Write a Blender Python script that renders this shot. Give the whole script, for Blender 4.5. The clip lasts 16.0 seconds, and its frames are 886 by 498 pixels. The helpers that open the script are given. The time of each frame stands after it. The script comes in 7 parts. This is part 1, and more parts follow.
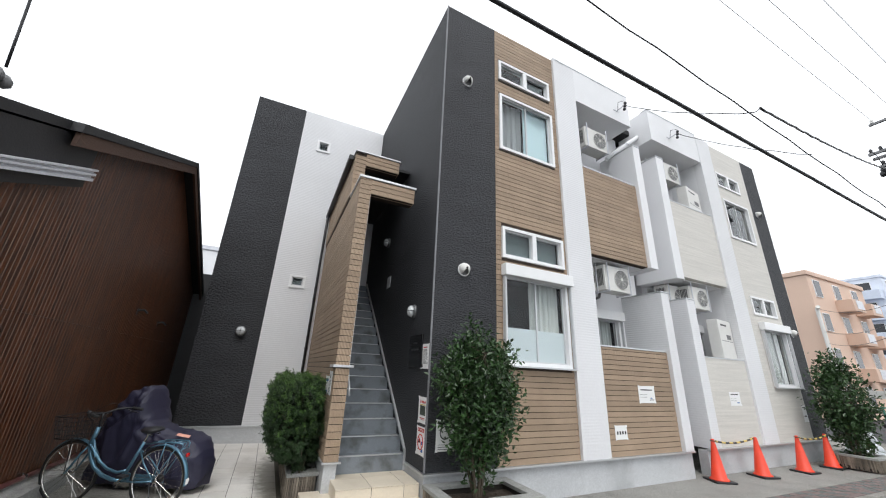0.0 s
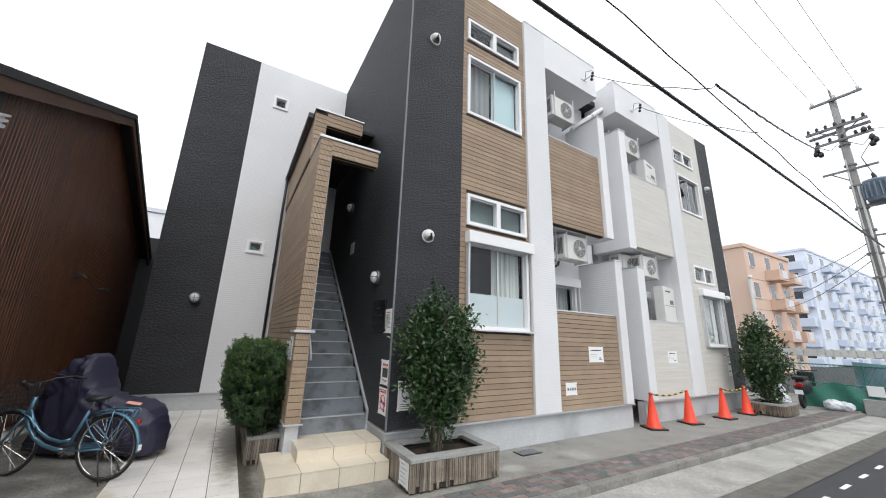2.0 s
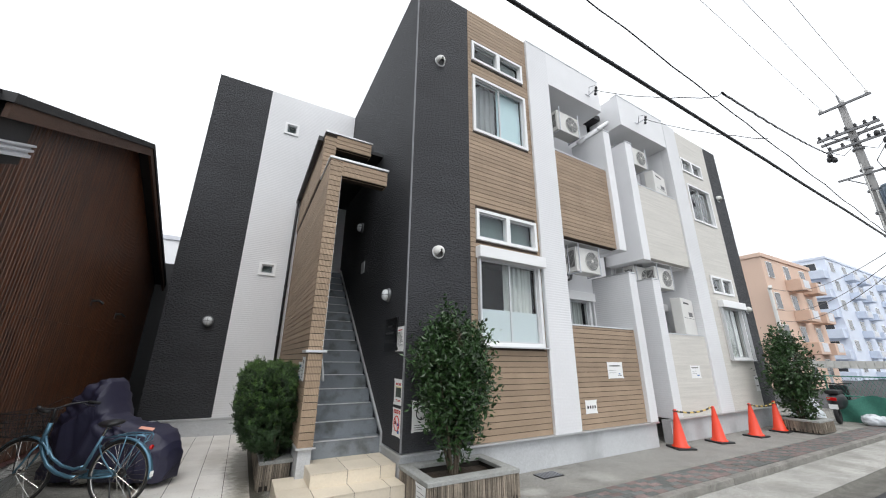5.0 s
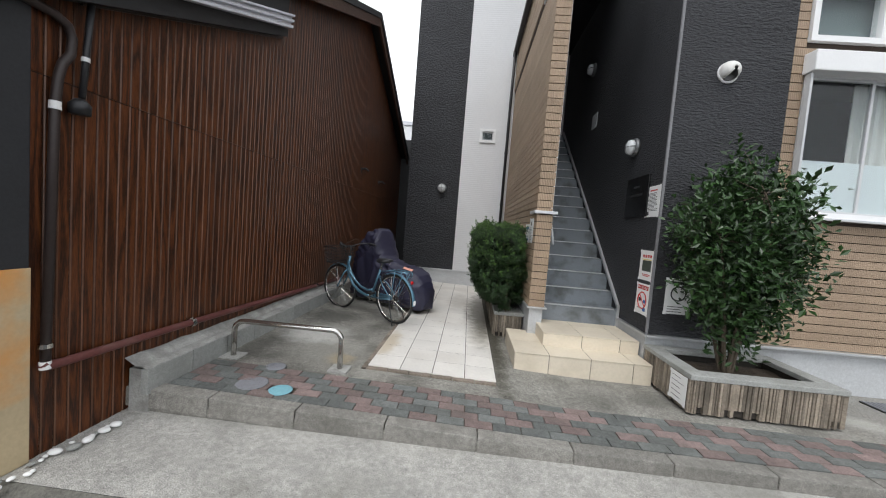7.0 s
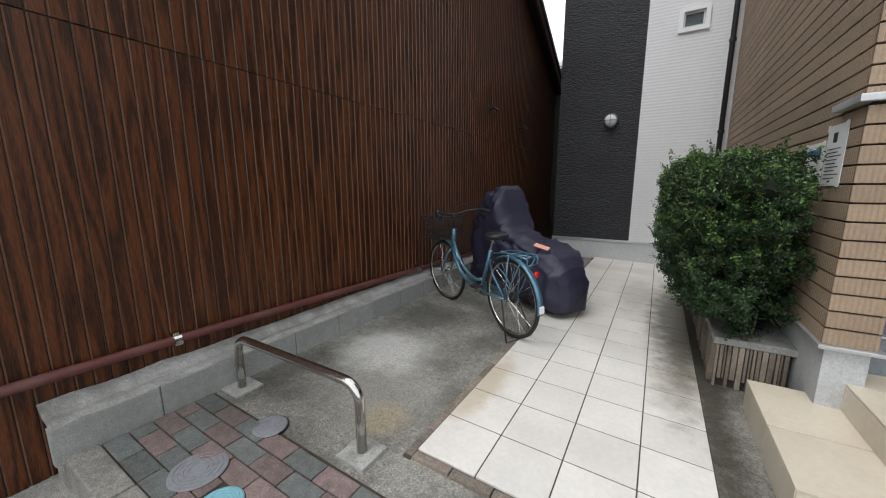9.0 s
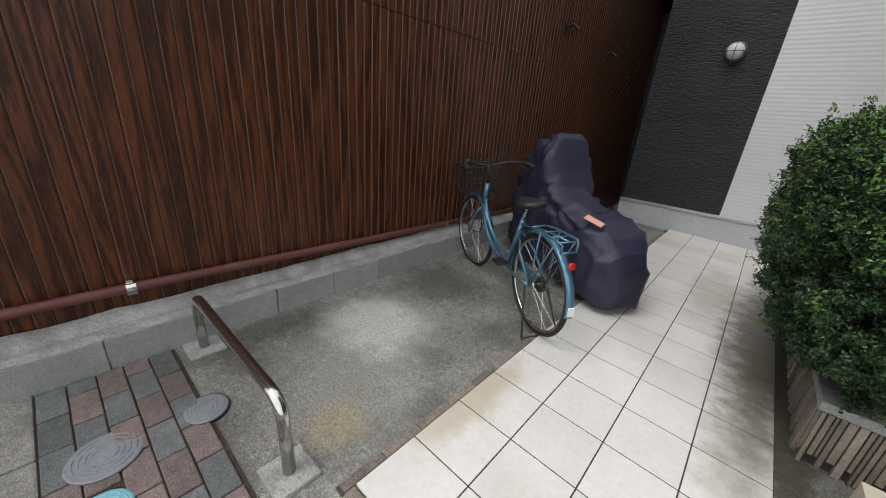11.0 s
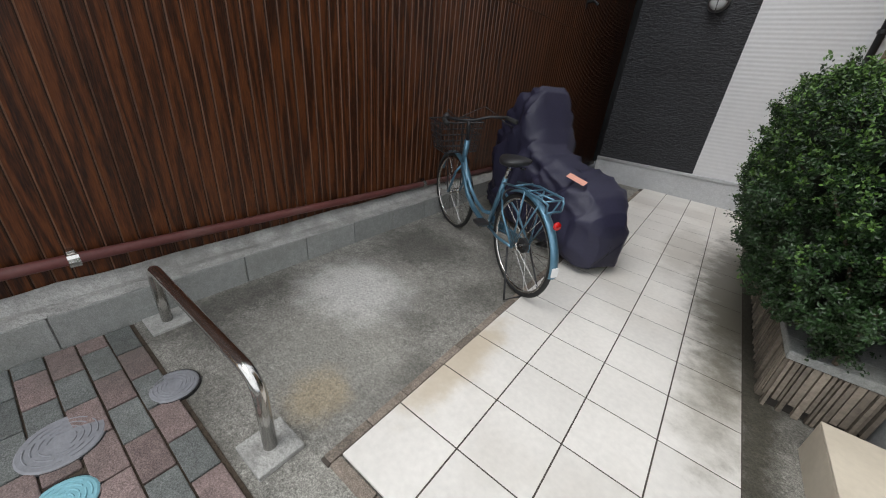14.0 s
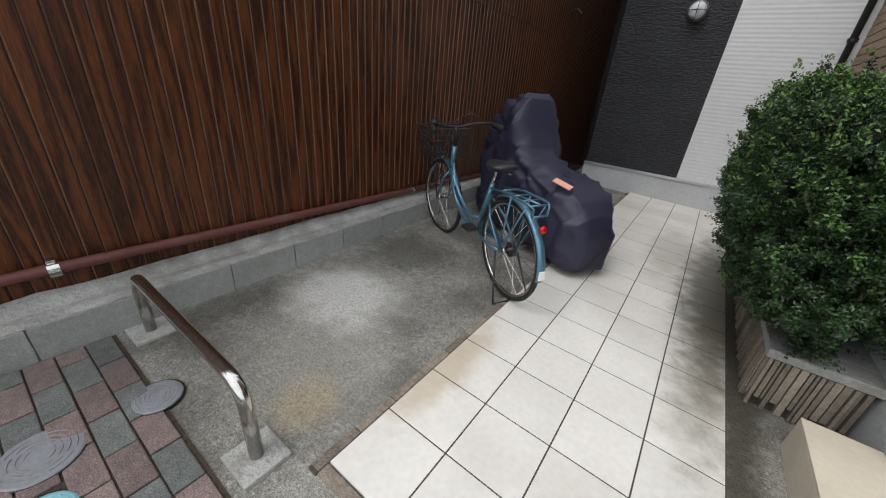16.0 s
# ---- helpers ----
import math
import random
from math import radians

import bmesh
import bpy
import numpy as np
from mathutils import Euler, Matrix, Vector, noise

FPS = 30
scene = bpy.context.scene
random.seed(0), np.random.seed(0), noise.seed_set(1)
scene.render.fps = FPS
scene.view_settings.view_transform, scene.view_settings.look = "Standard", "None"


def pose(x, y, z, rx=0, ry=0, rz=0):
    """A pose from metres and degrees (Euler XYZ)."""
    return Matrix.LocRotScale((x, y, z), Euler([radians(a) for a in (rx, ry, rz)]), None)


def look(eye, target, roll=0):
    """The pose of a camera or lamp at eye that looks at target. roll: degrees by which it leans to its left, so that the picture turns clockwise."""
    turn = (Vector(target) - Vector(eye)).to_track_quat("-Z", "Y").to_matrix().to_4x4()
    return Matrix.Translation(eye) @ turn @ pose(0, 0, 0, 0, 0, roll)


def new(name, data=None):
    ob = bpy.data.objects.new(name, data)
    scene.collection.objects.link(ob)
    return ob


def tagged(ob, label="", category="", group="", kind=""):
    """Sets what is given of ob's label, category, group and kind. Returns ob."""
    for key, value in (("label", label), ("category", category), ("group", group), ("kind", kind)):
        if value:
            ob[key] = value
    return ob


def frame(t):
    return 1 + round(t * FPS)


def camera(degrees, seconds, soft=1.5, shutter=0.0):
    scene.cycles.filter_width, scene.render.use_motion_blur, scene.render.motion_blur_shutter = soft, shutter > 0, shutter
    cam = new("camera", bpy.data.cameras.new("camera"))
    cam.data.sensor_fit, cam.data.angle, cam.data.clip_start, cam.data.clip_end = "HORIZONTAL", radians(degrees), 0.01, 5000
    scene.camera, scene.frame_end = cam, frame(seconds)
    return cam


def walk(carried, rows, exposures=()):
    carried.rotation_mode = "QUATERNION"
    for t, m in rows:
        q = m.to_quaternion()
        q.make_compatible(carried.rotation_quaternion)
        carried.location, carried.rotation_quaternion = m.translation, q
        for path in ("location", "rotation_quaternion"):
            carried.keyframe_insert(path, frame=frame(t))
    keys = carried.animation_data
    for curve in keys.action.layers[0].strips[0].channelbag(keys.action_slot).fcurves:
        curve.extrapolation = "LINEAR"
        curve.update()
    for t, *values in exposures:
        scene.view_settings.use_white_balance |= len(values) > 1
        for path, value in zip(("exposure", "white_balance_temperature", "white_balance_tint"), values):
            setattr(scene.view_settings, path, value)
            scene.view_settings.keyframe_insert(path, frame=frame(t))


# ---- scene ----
cam = camera(103.1, 16.0, soft=1.1)
PATH = [
    (0, (0.104, -0.151, 1.605), (0.883, 1.569, 2.265), 2.6),
    (0.5, (0.104, -0.148, 1.604), (0.986, 1.534, 2.233), 2.0),
    (1, (0.113, -0.128, 1.592), (1.016, 1.559, 2.174), 2.7),
    (1.5, (0.128, -0.129, 1.576), (1.031, 1.573, 2.112), 2.3),
    (2, (0.163, -0.15, 1.576), (1.135, 1.526, 2.073), 1.8),
    (2.5, (0.17, -0.138, 1.561), (1.176, 1.523, 2.039), 1.8),
    (3, (0.167, -0.133, 1.569), (1.146, 1.537, 2.069), 2.3),
    (5.3, (0.169, -0.089, 1.504), (1.051, 1.602, 2.106), 0.1),
    (5.5, (0.175, -0.069, 1.481), (0.972, 1.696, 1.98), -0.4),
    (5.7, (0.173, -0.05, 1.441), (0.768, 1.821, 1.823), 0.0),
    (6, (0.177, 0.081, 1.385), (0.552, 2.019, 1.703), 3.7),
    (6.5, (0.162, 0.322, 1.354), (0.171, 2.321, 1.389), 5.3),
    (7, (0.136, 0.694, 1.337), (-0.004, 2.685, 1.218), 4.6),
    (7.5, (0.203, 1.14, 1.281), (-0.098, 3.09, 0.956), 0.0),
    (8, (0.216, 1.611, 1.233), (-0.318, 3.506, 0.879), -0.7),
    (8.5, (0.198, 2.136, 1.218), (-0.363, 4.035, 0.934), 0.7),
    (9, (0.176, 2.652, 1.24), (-0.848, 4.334, 0.89), -0.1),
    (9.2, (0.135, 2.801, 1.295), (-0.95, 4.435, 0.906), 2.4),
    (11.3, (0.075, 3.341, 1.325), (-1.139, 4.74, 0.573), 4.2),
    (11.5, (0.064, 3.332, 1.312), (-1.113, 4.746, 0.528), 5.0),
    (12, (0.046, 3.342, 1.298), (-1.051, 4.79, 0.459), 5.1),
    (12.5, (0.026, 3.362, 1.297), (-1.081, 4.806, 0.467), 5.4),
    (13, (0.02, 3.382, 1.29), (-1.039, 4.858, 0.452), 6.2),
    (13.5, (0.008, 3.387, 1.284), (-1.04, 4.844, 0.401), 5.9),
    (14, (0.005, 3.383, 1.279), (-1.042, 4.832, 0.383), 5.6),
    (14.5, (0.015, 3.384, 1.278), (-1.021, 4.831, 0.365), 5.1),
    (15, (0.028, 3.393, 1.273), (-0.964, 4.862, 0.346), 5.1),
    (15.5, (0.021, 3.392, 1.277), (-0.994, 4.853, 0.364), 5.5),
    (16, (0.028, 3.387, 1.283), (-0.992, 4.874, 0.419), 5.5),
]
walk(cam, [(t, look(eye, target, roll)) for t, eye, target, roll in PATH])

# ---- light ----
world = bpy.data.worlds.new("overcast_sky")
scene.world = world
world.use_nodes = True
wn, wl = world.node_tree.nodes, world.node_tree.links
wn.clear()
w_out = wn.new("ShaderNodeOutputWorld")
w_bg = wn.new("ShaderNodeBackground")
w_sky = wn.new("ShaderNodeTexSky")
w_sky.sky_type, w_sky.sun_disc = "NISHITA", False
w_sky.sun_elevation, w_sky.sun_rotation = radians(58), radians(200)
w_gain = wn.new("ShaderNodeMix")
w_gain.data_type, w_gain.blend_type = "RGBA", "MULTIPLY"
w_gain.inputs[0].default_value = 1.0
w_gain.inputs[7].default_value = (0.1, 0.1, 0.1, 1)
w_mix = wn.new("ShaderNodeMix")
w_mix.data_type = "RGBA"
w_mix.inputs[0].default_value = 0.93
w_mix.inputs[7].default_value = (0.95, 0.985, 1.03, 1)   # cloud cover
wl.new(w_sky.outputs[0], w_gain.inputs[6])
wl.new(w_gain.outputs[2], w_mix.inputs[6])
wl.new(w_mix.outputs[2], w_bg.inputs[0])
w_bg.inputs[1].default_value = 1.0
wl.new(w_bg.outputs[0], w_out.inputs[0])

sun_data = bpy.data.lights.new("sun", "SUN")
sun_data.energy, sun_data.angle, sun_data.color = 1.0, radians(35), (1.0, 0.99, 0.97)
sun = new("sun", sun_data)
sun.matrix_world = look((-5, -14, 24), (0, 0, 0))
scene.view_settings.exposure = 0.6

# ---- materials ----
MATS = {}


def mat(name, col, rough=0.8, var=0.25, scale=3.0, fine=60.0, bump=0.15, metal=0.0, stain=None, stain_scale=1.2, stain_amt=0.5, island=0.0, obj=0.0, spec=0.5, dist=0.01, coat=0.0, stretch=(1, 1, 1), ribs=None, patches=(), grit=0.0):
    """A surface with two scales of mottling, optional stains, ribs (axis, period, depth) and shifts from piece to piece."""
    m = bpy.data.materials.new(name)
    m.use_nodes = True
    n, l = m.node_tree.nodes, m.node_tree.links
    b = n["Principled BSDF"]
    b.inputs["Roughness"].default_value, b.inputs["Metallic"].default_value = rough, metal
    b.inputs["Specular IOR Level"].default_value = spec
    b.inputs["Coat Weight"].default_value = coat
    geo = n.new("ShaderNodeNewGeometry")
    mp = n.new("ShaderNodeMapping")
    mp.inputs["Scale"].default_value = stretch
    l.new(geo.outputs["Position"], mp.inputs[0])

    def noise_tex(sc, detail=4.0):
        t = n.new("ShaderNodeTexNoise")
        t.inputs["Scale"].default_value, t.inputs["Detail"].default_value = sc, detail
        l.new(mp.outputs[0], t.inputs["Vector"])
        return t
    big, small = noise_tex(scale), noise_tex(fine)
    add = n.new("ShaderNodeMath")
    add.operation = "ADD"
    l.new(big.outputs[0], add.inputs[0])
    l.new(small.outputs[0], add.inputs[1])
    ramp = n.new("ShaderNodeMapRange")
    ramp.inputs["From Min"].default_value, ramp.inputs["From Max"].default_value = 0.6, 1.4
    ramp.inputs["To Min"].default_value, ramp.inputs["To Max"].default_value = 1 - var, 1 + var
    l.new(add.outputs[0], ramp.inputs[0])
    fac = ramp.outputs[0]
    for amt, node, sock in ((island, geo, "Random Per Island"), (obj, None, "Random")):
        if amt:
            src = node or n.new("ShaderNodeObjectInfo")
            r2 = n.new("ShaderNodeMapRange")
            r2.inputs["To Min"].default_value, r2.inputs["To Max"].default_value = 1 - amt, 1 + amt
            l.new(src.outputs[sock], r2.inputs[0])
            mul = n.new("ShaderNodeMath")
            mul.operation = "MULTIPLY"
            l.new(fac, mul.inputs[0])
            l.new(r2.outputs[0], mul.inputs[1])
            fac = mul.outputs[0]
    if grit:
        for sc, dt, lo, hi, amt in ((240, 2, 0.38, 0.66, grit), (28, 9, 0.36, 0.66, grit * 0.45)):
            gt = noise_tex(sc, dt)
            g2 = n.new("ShaderNodeMapRange")
            g2.inputs["From Min"].default_value, g2.inputs["From Max"].default_value = lo, hi
            g2.inputs["To Min"].default_value, g2.inputs["To Max"].default_value = 1 - amt, 1 + amt * 1.15
            l.new(gt.outputs[0], g2.inputs[0])
            gm = n.new("ShaderNodeMath")
            gm.operation = "MULTIPLY"
            l.new(fac, gm.inputs[0])
            l.new(g2.outputs[0], gm.inputs[1])
            fac = gm.outputs[0]
    mix = n.new("ShaderNodeVectorMath")
    mix.operation = "SCALE"
    mix.inputs[0].default_value = col
    l.new(fac, mix.inputs["Scale"])
    colour = mix.outputs[0]
    if stain:
        st = noise_tex(stain_scale, 6.0)
        sr = n.new("ShaderNodeMapRange")
        sr.inputs["From Min"].default_value, sr.inputs["From Max"].default_value = 0.5, 0.68
        sr.inputs["To Max"].default_value = stain_amt
        l.new(st.outputs[0], sr.inputs[0])
        sm = n.new("ShaderNodeMix")
        sm.data_type = "RGBA"
        sm.inputs[7].default_value = (*stain, 1)
        l.new(sr.outputs[0], sm.inputs[0])
        l.new(colour, sm.inputs[6])
        colour = sm.outputs[2]
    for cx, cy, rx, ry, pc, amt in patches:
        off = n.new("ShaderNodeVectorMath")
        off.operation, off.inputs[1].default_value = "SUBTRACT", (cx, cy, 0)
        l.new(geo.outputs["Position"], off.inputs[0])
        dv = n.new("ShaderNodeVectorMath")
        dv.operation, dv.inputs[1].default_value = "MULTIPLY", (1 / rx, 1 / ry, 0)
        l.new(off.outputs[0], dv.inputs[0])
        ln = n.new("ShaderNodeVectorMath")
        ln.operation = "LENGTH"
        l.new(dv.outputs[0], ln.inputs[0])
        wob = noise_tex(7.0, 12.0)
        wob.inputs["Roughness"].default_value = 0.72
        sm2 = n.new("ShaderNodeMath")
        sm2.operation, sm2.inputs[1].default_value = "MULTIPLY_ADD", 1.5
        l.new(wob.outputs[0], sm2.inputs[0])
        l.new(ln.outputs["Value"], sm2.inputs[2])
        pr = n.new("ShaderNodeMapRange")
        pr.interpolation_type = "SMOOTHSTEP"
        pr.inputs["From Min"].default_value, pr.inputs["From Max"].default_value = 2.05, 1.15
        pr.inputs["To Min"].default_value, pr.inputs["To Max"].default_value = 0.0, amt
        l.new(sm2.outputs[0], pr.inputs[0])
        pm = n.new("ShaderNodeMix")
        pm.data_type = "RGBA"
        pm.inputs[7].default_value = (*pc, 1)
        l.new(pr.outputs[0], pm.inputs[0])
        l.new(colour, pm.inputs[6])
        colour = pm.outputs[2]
    if patches and grit:
        sp = noise_tex(75, 7)
        sp.inputs["Roughness"].default_value = 0.7
        sp2 = n.new("ShaderNodeMapRange")
        sp2.inputs["From Min"].default_value, sp2.inputs["From Max"].default_value = 0.35, 0.65
        sp2.inputs["To Min"].default_value, sp2.inputs["To Max"].default_value = 0.7, 1.3
        l.new(sp.outputs[0], sp2.inputs[0])
        spm = n.new("ShaderNodeVectorMath")
        spm.operation = "SCALE"
        l.new(colour, spm.inputs[0])
        l.new(sp2.outputs[0], spm.inputs["Scale"])
        colour = spm.outputs[0]
    l.new(colour, b.inputs["Base Color"])
    height = small.outputs[0]
    if ribs:
        axis, period, depth = ribs
        sep = n.new("ShaderNodeSeparateXYZ")
        l.new(geo.outputs["Position"], sep.inputs[0])
        w = n.new("ShaderNodeMath")
        w.operation = "MULTIPLY"
        w.inputs[1].default_value = 2 * math.pi / period
        if axis == "xy":
            s2 = n.new("ShaderNodeMath")
            s2.operation = "ADD"
            l.new(sep.outputs[0], s2.inputs[0])
            l.new(sep.outputs[1], s2.inputs[1])
            l.new(s2.outputs[0], w.inputs[0])
        else:
            l.new(sep.outputs["XYZ".index(axis)], w.inputs[0])
        sn = n.new("ShaderNodeMath")
        sn.operation = "SINE"
        l.new(w.outputs[0], sn.inputs[0])
        ma = n.new("ShaderNodeMath")
        ma.operation = "MULTIPLY_ADD"
        ma.inputs[1].default_value = depth
        l.new(sn.outputs[0], ma.inputs[0])
        l.new(height, ma.inputs[2])
        height = ma.outputs[0]
    bp = n.new("ShaderNodeBump")
    bp.inputs["Strength"].default_value, bp.inputs["Distance"].default_value = bump, dist
    l.new(height, bp.inputs["Height"])
    l.new(bp.outputs[0], b.inputs["Normal"])
    MATS[name] = m
    return m


def glass_mat(name, tint, rough=0.02):
    m = bpy.data.materials.new(name)
    m.use_nodes = True
    b = m.node_tree.nodes["Principled BSDF"]
    b.inputs["Base Color"].default_value = (*tint, 1)
    b.inputs["Roughness"].default_value = rough
    b.inputs["Transmission Weight"].default_value = 1.0
    b.inputs["IOR"].default_value = 1.3
    return m


M_dark = mat("charcoal_stone_siding", (0.026, 0.027, 0.031), 0.7, 0.3, 1.3, 26, 1.0, dist=0.03, stretch=(0.8, 0.8, 2.4))
M_white = mat("white_ribbed_siding", (0.71, 0.71, 0.72), 0.55, 0.05, 0.8, 30, 0.55, ribs=("Z", 0.046, 1.0), dist=0.0014, stain=(0.55, 0.55, 0.54), stain_scale=0.5, stain_amt=0.18)
M_white_plain = mat("white_painted_render", (0.77, 0.77, 0.78), 0.6, 0.04, 1.1, 90, 0.2, stain=(0.5, 0.5, 0.48), stain_scale=0.7, stain_amt=0.15, dist=0.004)
M_brown = mat("tan_ribbed_siding_board", (0.355, 0.26, 0.18), 0.7, 0.16, 2.5, 70, 0.5, obj=0.1, ribs=("xy", 0.02, 0.9), dist=0.006)
M_brown_back = mat("board_joint", (0.05, 0.035, 0.025), 0.9, 0.2)
M_beige = mat("beige_streaked_siding", (0.60, 0.575, 0.53), 0.6, 0.16, 1.6, 25, 0.35, stretch=(0.5, 0.5, 14), dist=0.004)
M_plinth = mat("grey_plinth_render", (0.5, 0.51, 0.52), 0.8, 0.14, 1.5, 60, 0.2, grit=0.1, stain=(0.25, 0.25, 0.25), stain_scale=1.6, stain_amt=0.4)
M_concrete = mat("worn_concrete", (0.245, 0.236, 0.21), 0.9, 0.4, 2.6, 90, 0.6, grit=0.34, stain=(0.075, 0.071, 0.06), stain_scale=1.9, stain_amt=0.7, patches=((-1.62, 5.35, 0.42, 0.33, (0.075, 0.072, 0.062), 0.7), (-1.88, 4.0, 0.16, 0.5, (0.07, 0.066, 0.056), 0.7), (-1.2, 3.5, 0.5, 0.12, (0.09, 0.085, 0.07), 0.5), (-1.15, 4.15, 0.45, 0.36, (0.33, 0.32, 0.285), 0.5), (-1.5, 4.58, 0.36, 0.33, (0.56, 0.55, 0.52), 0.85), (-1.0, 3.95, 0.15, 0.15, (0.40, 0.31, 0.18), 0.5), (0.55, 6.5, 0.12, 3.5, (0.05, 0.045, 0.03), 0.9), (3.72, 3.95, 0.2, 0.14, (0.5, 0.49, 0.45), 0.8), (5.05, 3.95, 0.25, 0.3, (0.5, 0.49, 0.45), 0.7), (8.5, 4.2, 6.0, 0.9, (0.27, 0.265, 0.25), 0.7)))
M_apron = mat("pale_concrete", (0.37, 0.36, 0.335), 0.9, 0.3, 2.3, 120, 0.7, grit=0.3, stain=(0.17, 0.165, 0.14), stain_scale=1.6, stain_amt=0.5)
M_asphalt = mat("asphalt", (0.042, 0.042, 0.045), 0.85, 0.3, 0.8, 150, 0.6, grit=0.4)
M_grime = mat("gutter_grime", (0.12, 0.115, 0.1), 0.95, 0.45, 5, 60, 0.8)
M_kerb = mat("kerb_concrete", (0.22, 0.21, 0.19), 0.9, 0.25, 4, 90, 0.4, grit=0.3, obj=0.14, stain=(0.1, 0.095, 0.08), stain_scale=3, stain_amt=0.5)
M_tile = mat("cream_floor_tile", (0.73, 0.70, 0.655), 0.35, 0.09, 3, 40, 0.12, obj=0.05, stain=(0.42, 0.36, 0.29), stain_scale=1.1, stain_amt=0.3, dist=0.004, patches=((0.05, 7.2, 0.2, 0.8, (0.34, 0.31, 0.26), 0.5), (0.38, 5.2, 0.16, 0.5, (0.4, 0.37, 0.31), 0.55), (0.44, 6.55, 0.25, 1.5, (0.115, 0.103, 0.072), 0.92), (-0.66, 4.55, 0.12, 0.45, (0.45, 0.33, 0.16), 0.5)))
M_steptile = mat("cream_step_tile", (0.66, 0.585, 0.47), 0.4, 0.08, 3, 40, 0.12, obj=0.05, dist=0.004, stain=(0.42, 0.35, 0.26), stain_scale=2.6, stain_amt=0.3)
M_grout = mat("dark_grout", (0.07, 0.058, 0.048), 0.95, 0.2)
M_paver_r = mat("red_paver", (0.205, 0.152, 0.142), 0.9, 0.25, 6, 140, 0.5, grit=0.28, obj=0.22, stain=(0.1, 0.09, 0.08), stain_scale=2.4, stain_amt=0.5)
M_paver_g = mat("grey_paver", (0.138, 0.146, 0.14), 0.9, 0.25, 6, 140, 0.5, grit=0.28, obj=0.22, stain=(0.07, 0.07, 0.06), stain_scale=2.4, stain_amt=0.4)
M_edge = mat("weathered_edging_brick", (0.23, 0.19, 0.155), 0.9, 0.3, 6, 90, 0.5, obj=0.25, grit=0.3)
M_soil = mat("soil", (0.06, 0.045, 0.032), 1.0, 0.5, 10, 60, 1.0)
M_block = mat("concrete_block", (0.31, 0.315, 0.30), 0.9, 0.2, 3, 80, 0.4, grit=0.16, obj=0.08, stain=(0.14, 0.14, 0.12), stain_scale=3, stain_amt=0.45)
M_mortar = mat("mortar_cap", (0.36, 0.355, 0.335), 0.95, 0.25, 8, 60, 0.8, grit=0.14, stain=(0.17, 0.165, 0.15), stain_scale=5, stain_amt=0.6)
M_steel = mat("steel", (0.62, 0.6, 0.57), 0.18, 0.08, 8, 60, 0.03, metal=1.0)
M_alu = mat("white_window_frame", (0.8, 0.8, 0.8), 0.35, 0.03, 4, 60, 0.02)
M_stepgrey = mat("grey_step_sheet", (0.18, 0.20, 0.22), 0.55, 0.2, 2.5, 90, 0.15, stain=(0.06, 0.065, 0.06), stain_scale=4, stain_amt=0.8)
M_nosing = mat("aluminium_nosing", (0.6, 0.61, 0.62), 0.4, 0.08, metal=0.7)
M_black = mat("black_plastic", (0.018, 0.018, 0.02), 0.45, 0.2, 10, 80, 0.1)
M_rubber = mat("tyre_rubber", (0.014, 0.014, 0.014), 0.8, 0.2, 10, 120, 0.3)
M_paper = mat("white_paper", (0.8, 0.8, 0.79), 0.7, 0.02, 5, 60, 0.02)
M_print = mat("black_print", (0.03, 0.03, 0.03), 0.8, 0.05)
M_redprint = mat("red_print", (0.5, 0.03, 0.025), 0.7, 0.05)
M_blueprint = mat("blue_print", (0.03, 0.12, 0.35), 0.7, 0.05)
M_pipe = mat("maroon_pipe", (0.13, 0.04, 0.036), 0.5, 0.2, 3, 60, 0.1, stain=(0.2, 0.14, 0.12), stain_scale=4, stain_amt=0.3)
M_dpipe = mat("dark_brown_pipe", (0.03, 0.02, 0.018), 0.5, 0.2)
M_roof = mat("dark_roof_metal", (0.014, 0.0135, 0.015), 0.6, 0.25, 4, 50, 0.2)
M_fascia = mat("brown_fascia_board", (0.07, 0.035, 0.022), 0.7, 0.3, 3, 50, 0.3, stretch=(1, 0.3, 4))
M_gutter = mat("weathered_zinc_trim", (0.6, 0.61, 0.65), 0.4, 0.15, 5, 40, 0.05, metal=0.15)
M_curtain = mat("pale_curtain", (0.62, 0.62, 0.6), 0.9, 0.1)
# near-black colour stands in for the darkness of unlit rooms
M_room = mat("unlit_room_black", (0.022, 0.022, 0.025), 0.9, 0.1)
M_film = mat("frosted_film", (0.62, 0.66, 0.68), 0.5, 0.03)
M_bluecurtain = mat("pale_blue_blind", (0.56, 0.70, 0.74), 0.7, 0.04)
M_acwhite = mat("ac_casing", (0.68, 0.67, 0.64), 0.5, 0.06, 4, 60, 0.05)
M_acgrey = mat("ac_grille", (0.13, 0.13, 0.13), 0.5, 0.1)
M_lampglass = mat("frosted_lamp_glass", (0.62, 0.64, 0.65), 0.25, 0.05)
M_glass = glass_mat("window_glass", (0.85, 0.9, 0.9))
M_leaf = mat("shrub_leaf", (0.024, 0.06, 0.014), 0.36, 0.35, 4, 30, 0.1, island=0.45)
M_leaf2 = mat("hedge_leaf", (0.017, 0.044, 0.0105), 0.42, 0.35, 3, 30, 0.1, island=0.5)
M_bark = mat("bark", (0.09, 0.07, 0.05), 0.9, 0.3, 8, 60, 0.6)
M_bikeblue = mat("metallic_blue_paint", (0.10, 0.22, 0.31), 0.3, 0.1, 6, 60, 0.03, metal=0.5, coat=0.5)
M_navy = mat("navy_cover_cloth", (0.022, 0.021, 0.046), 0.55, 0.2, 4, 60, 0.2, dist=0.006)
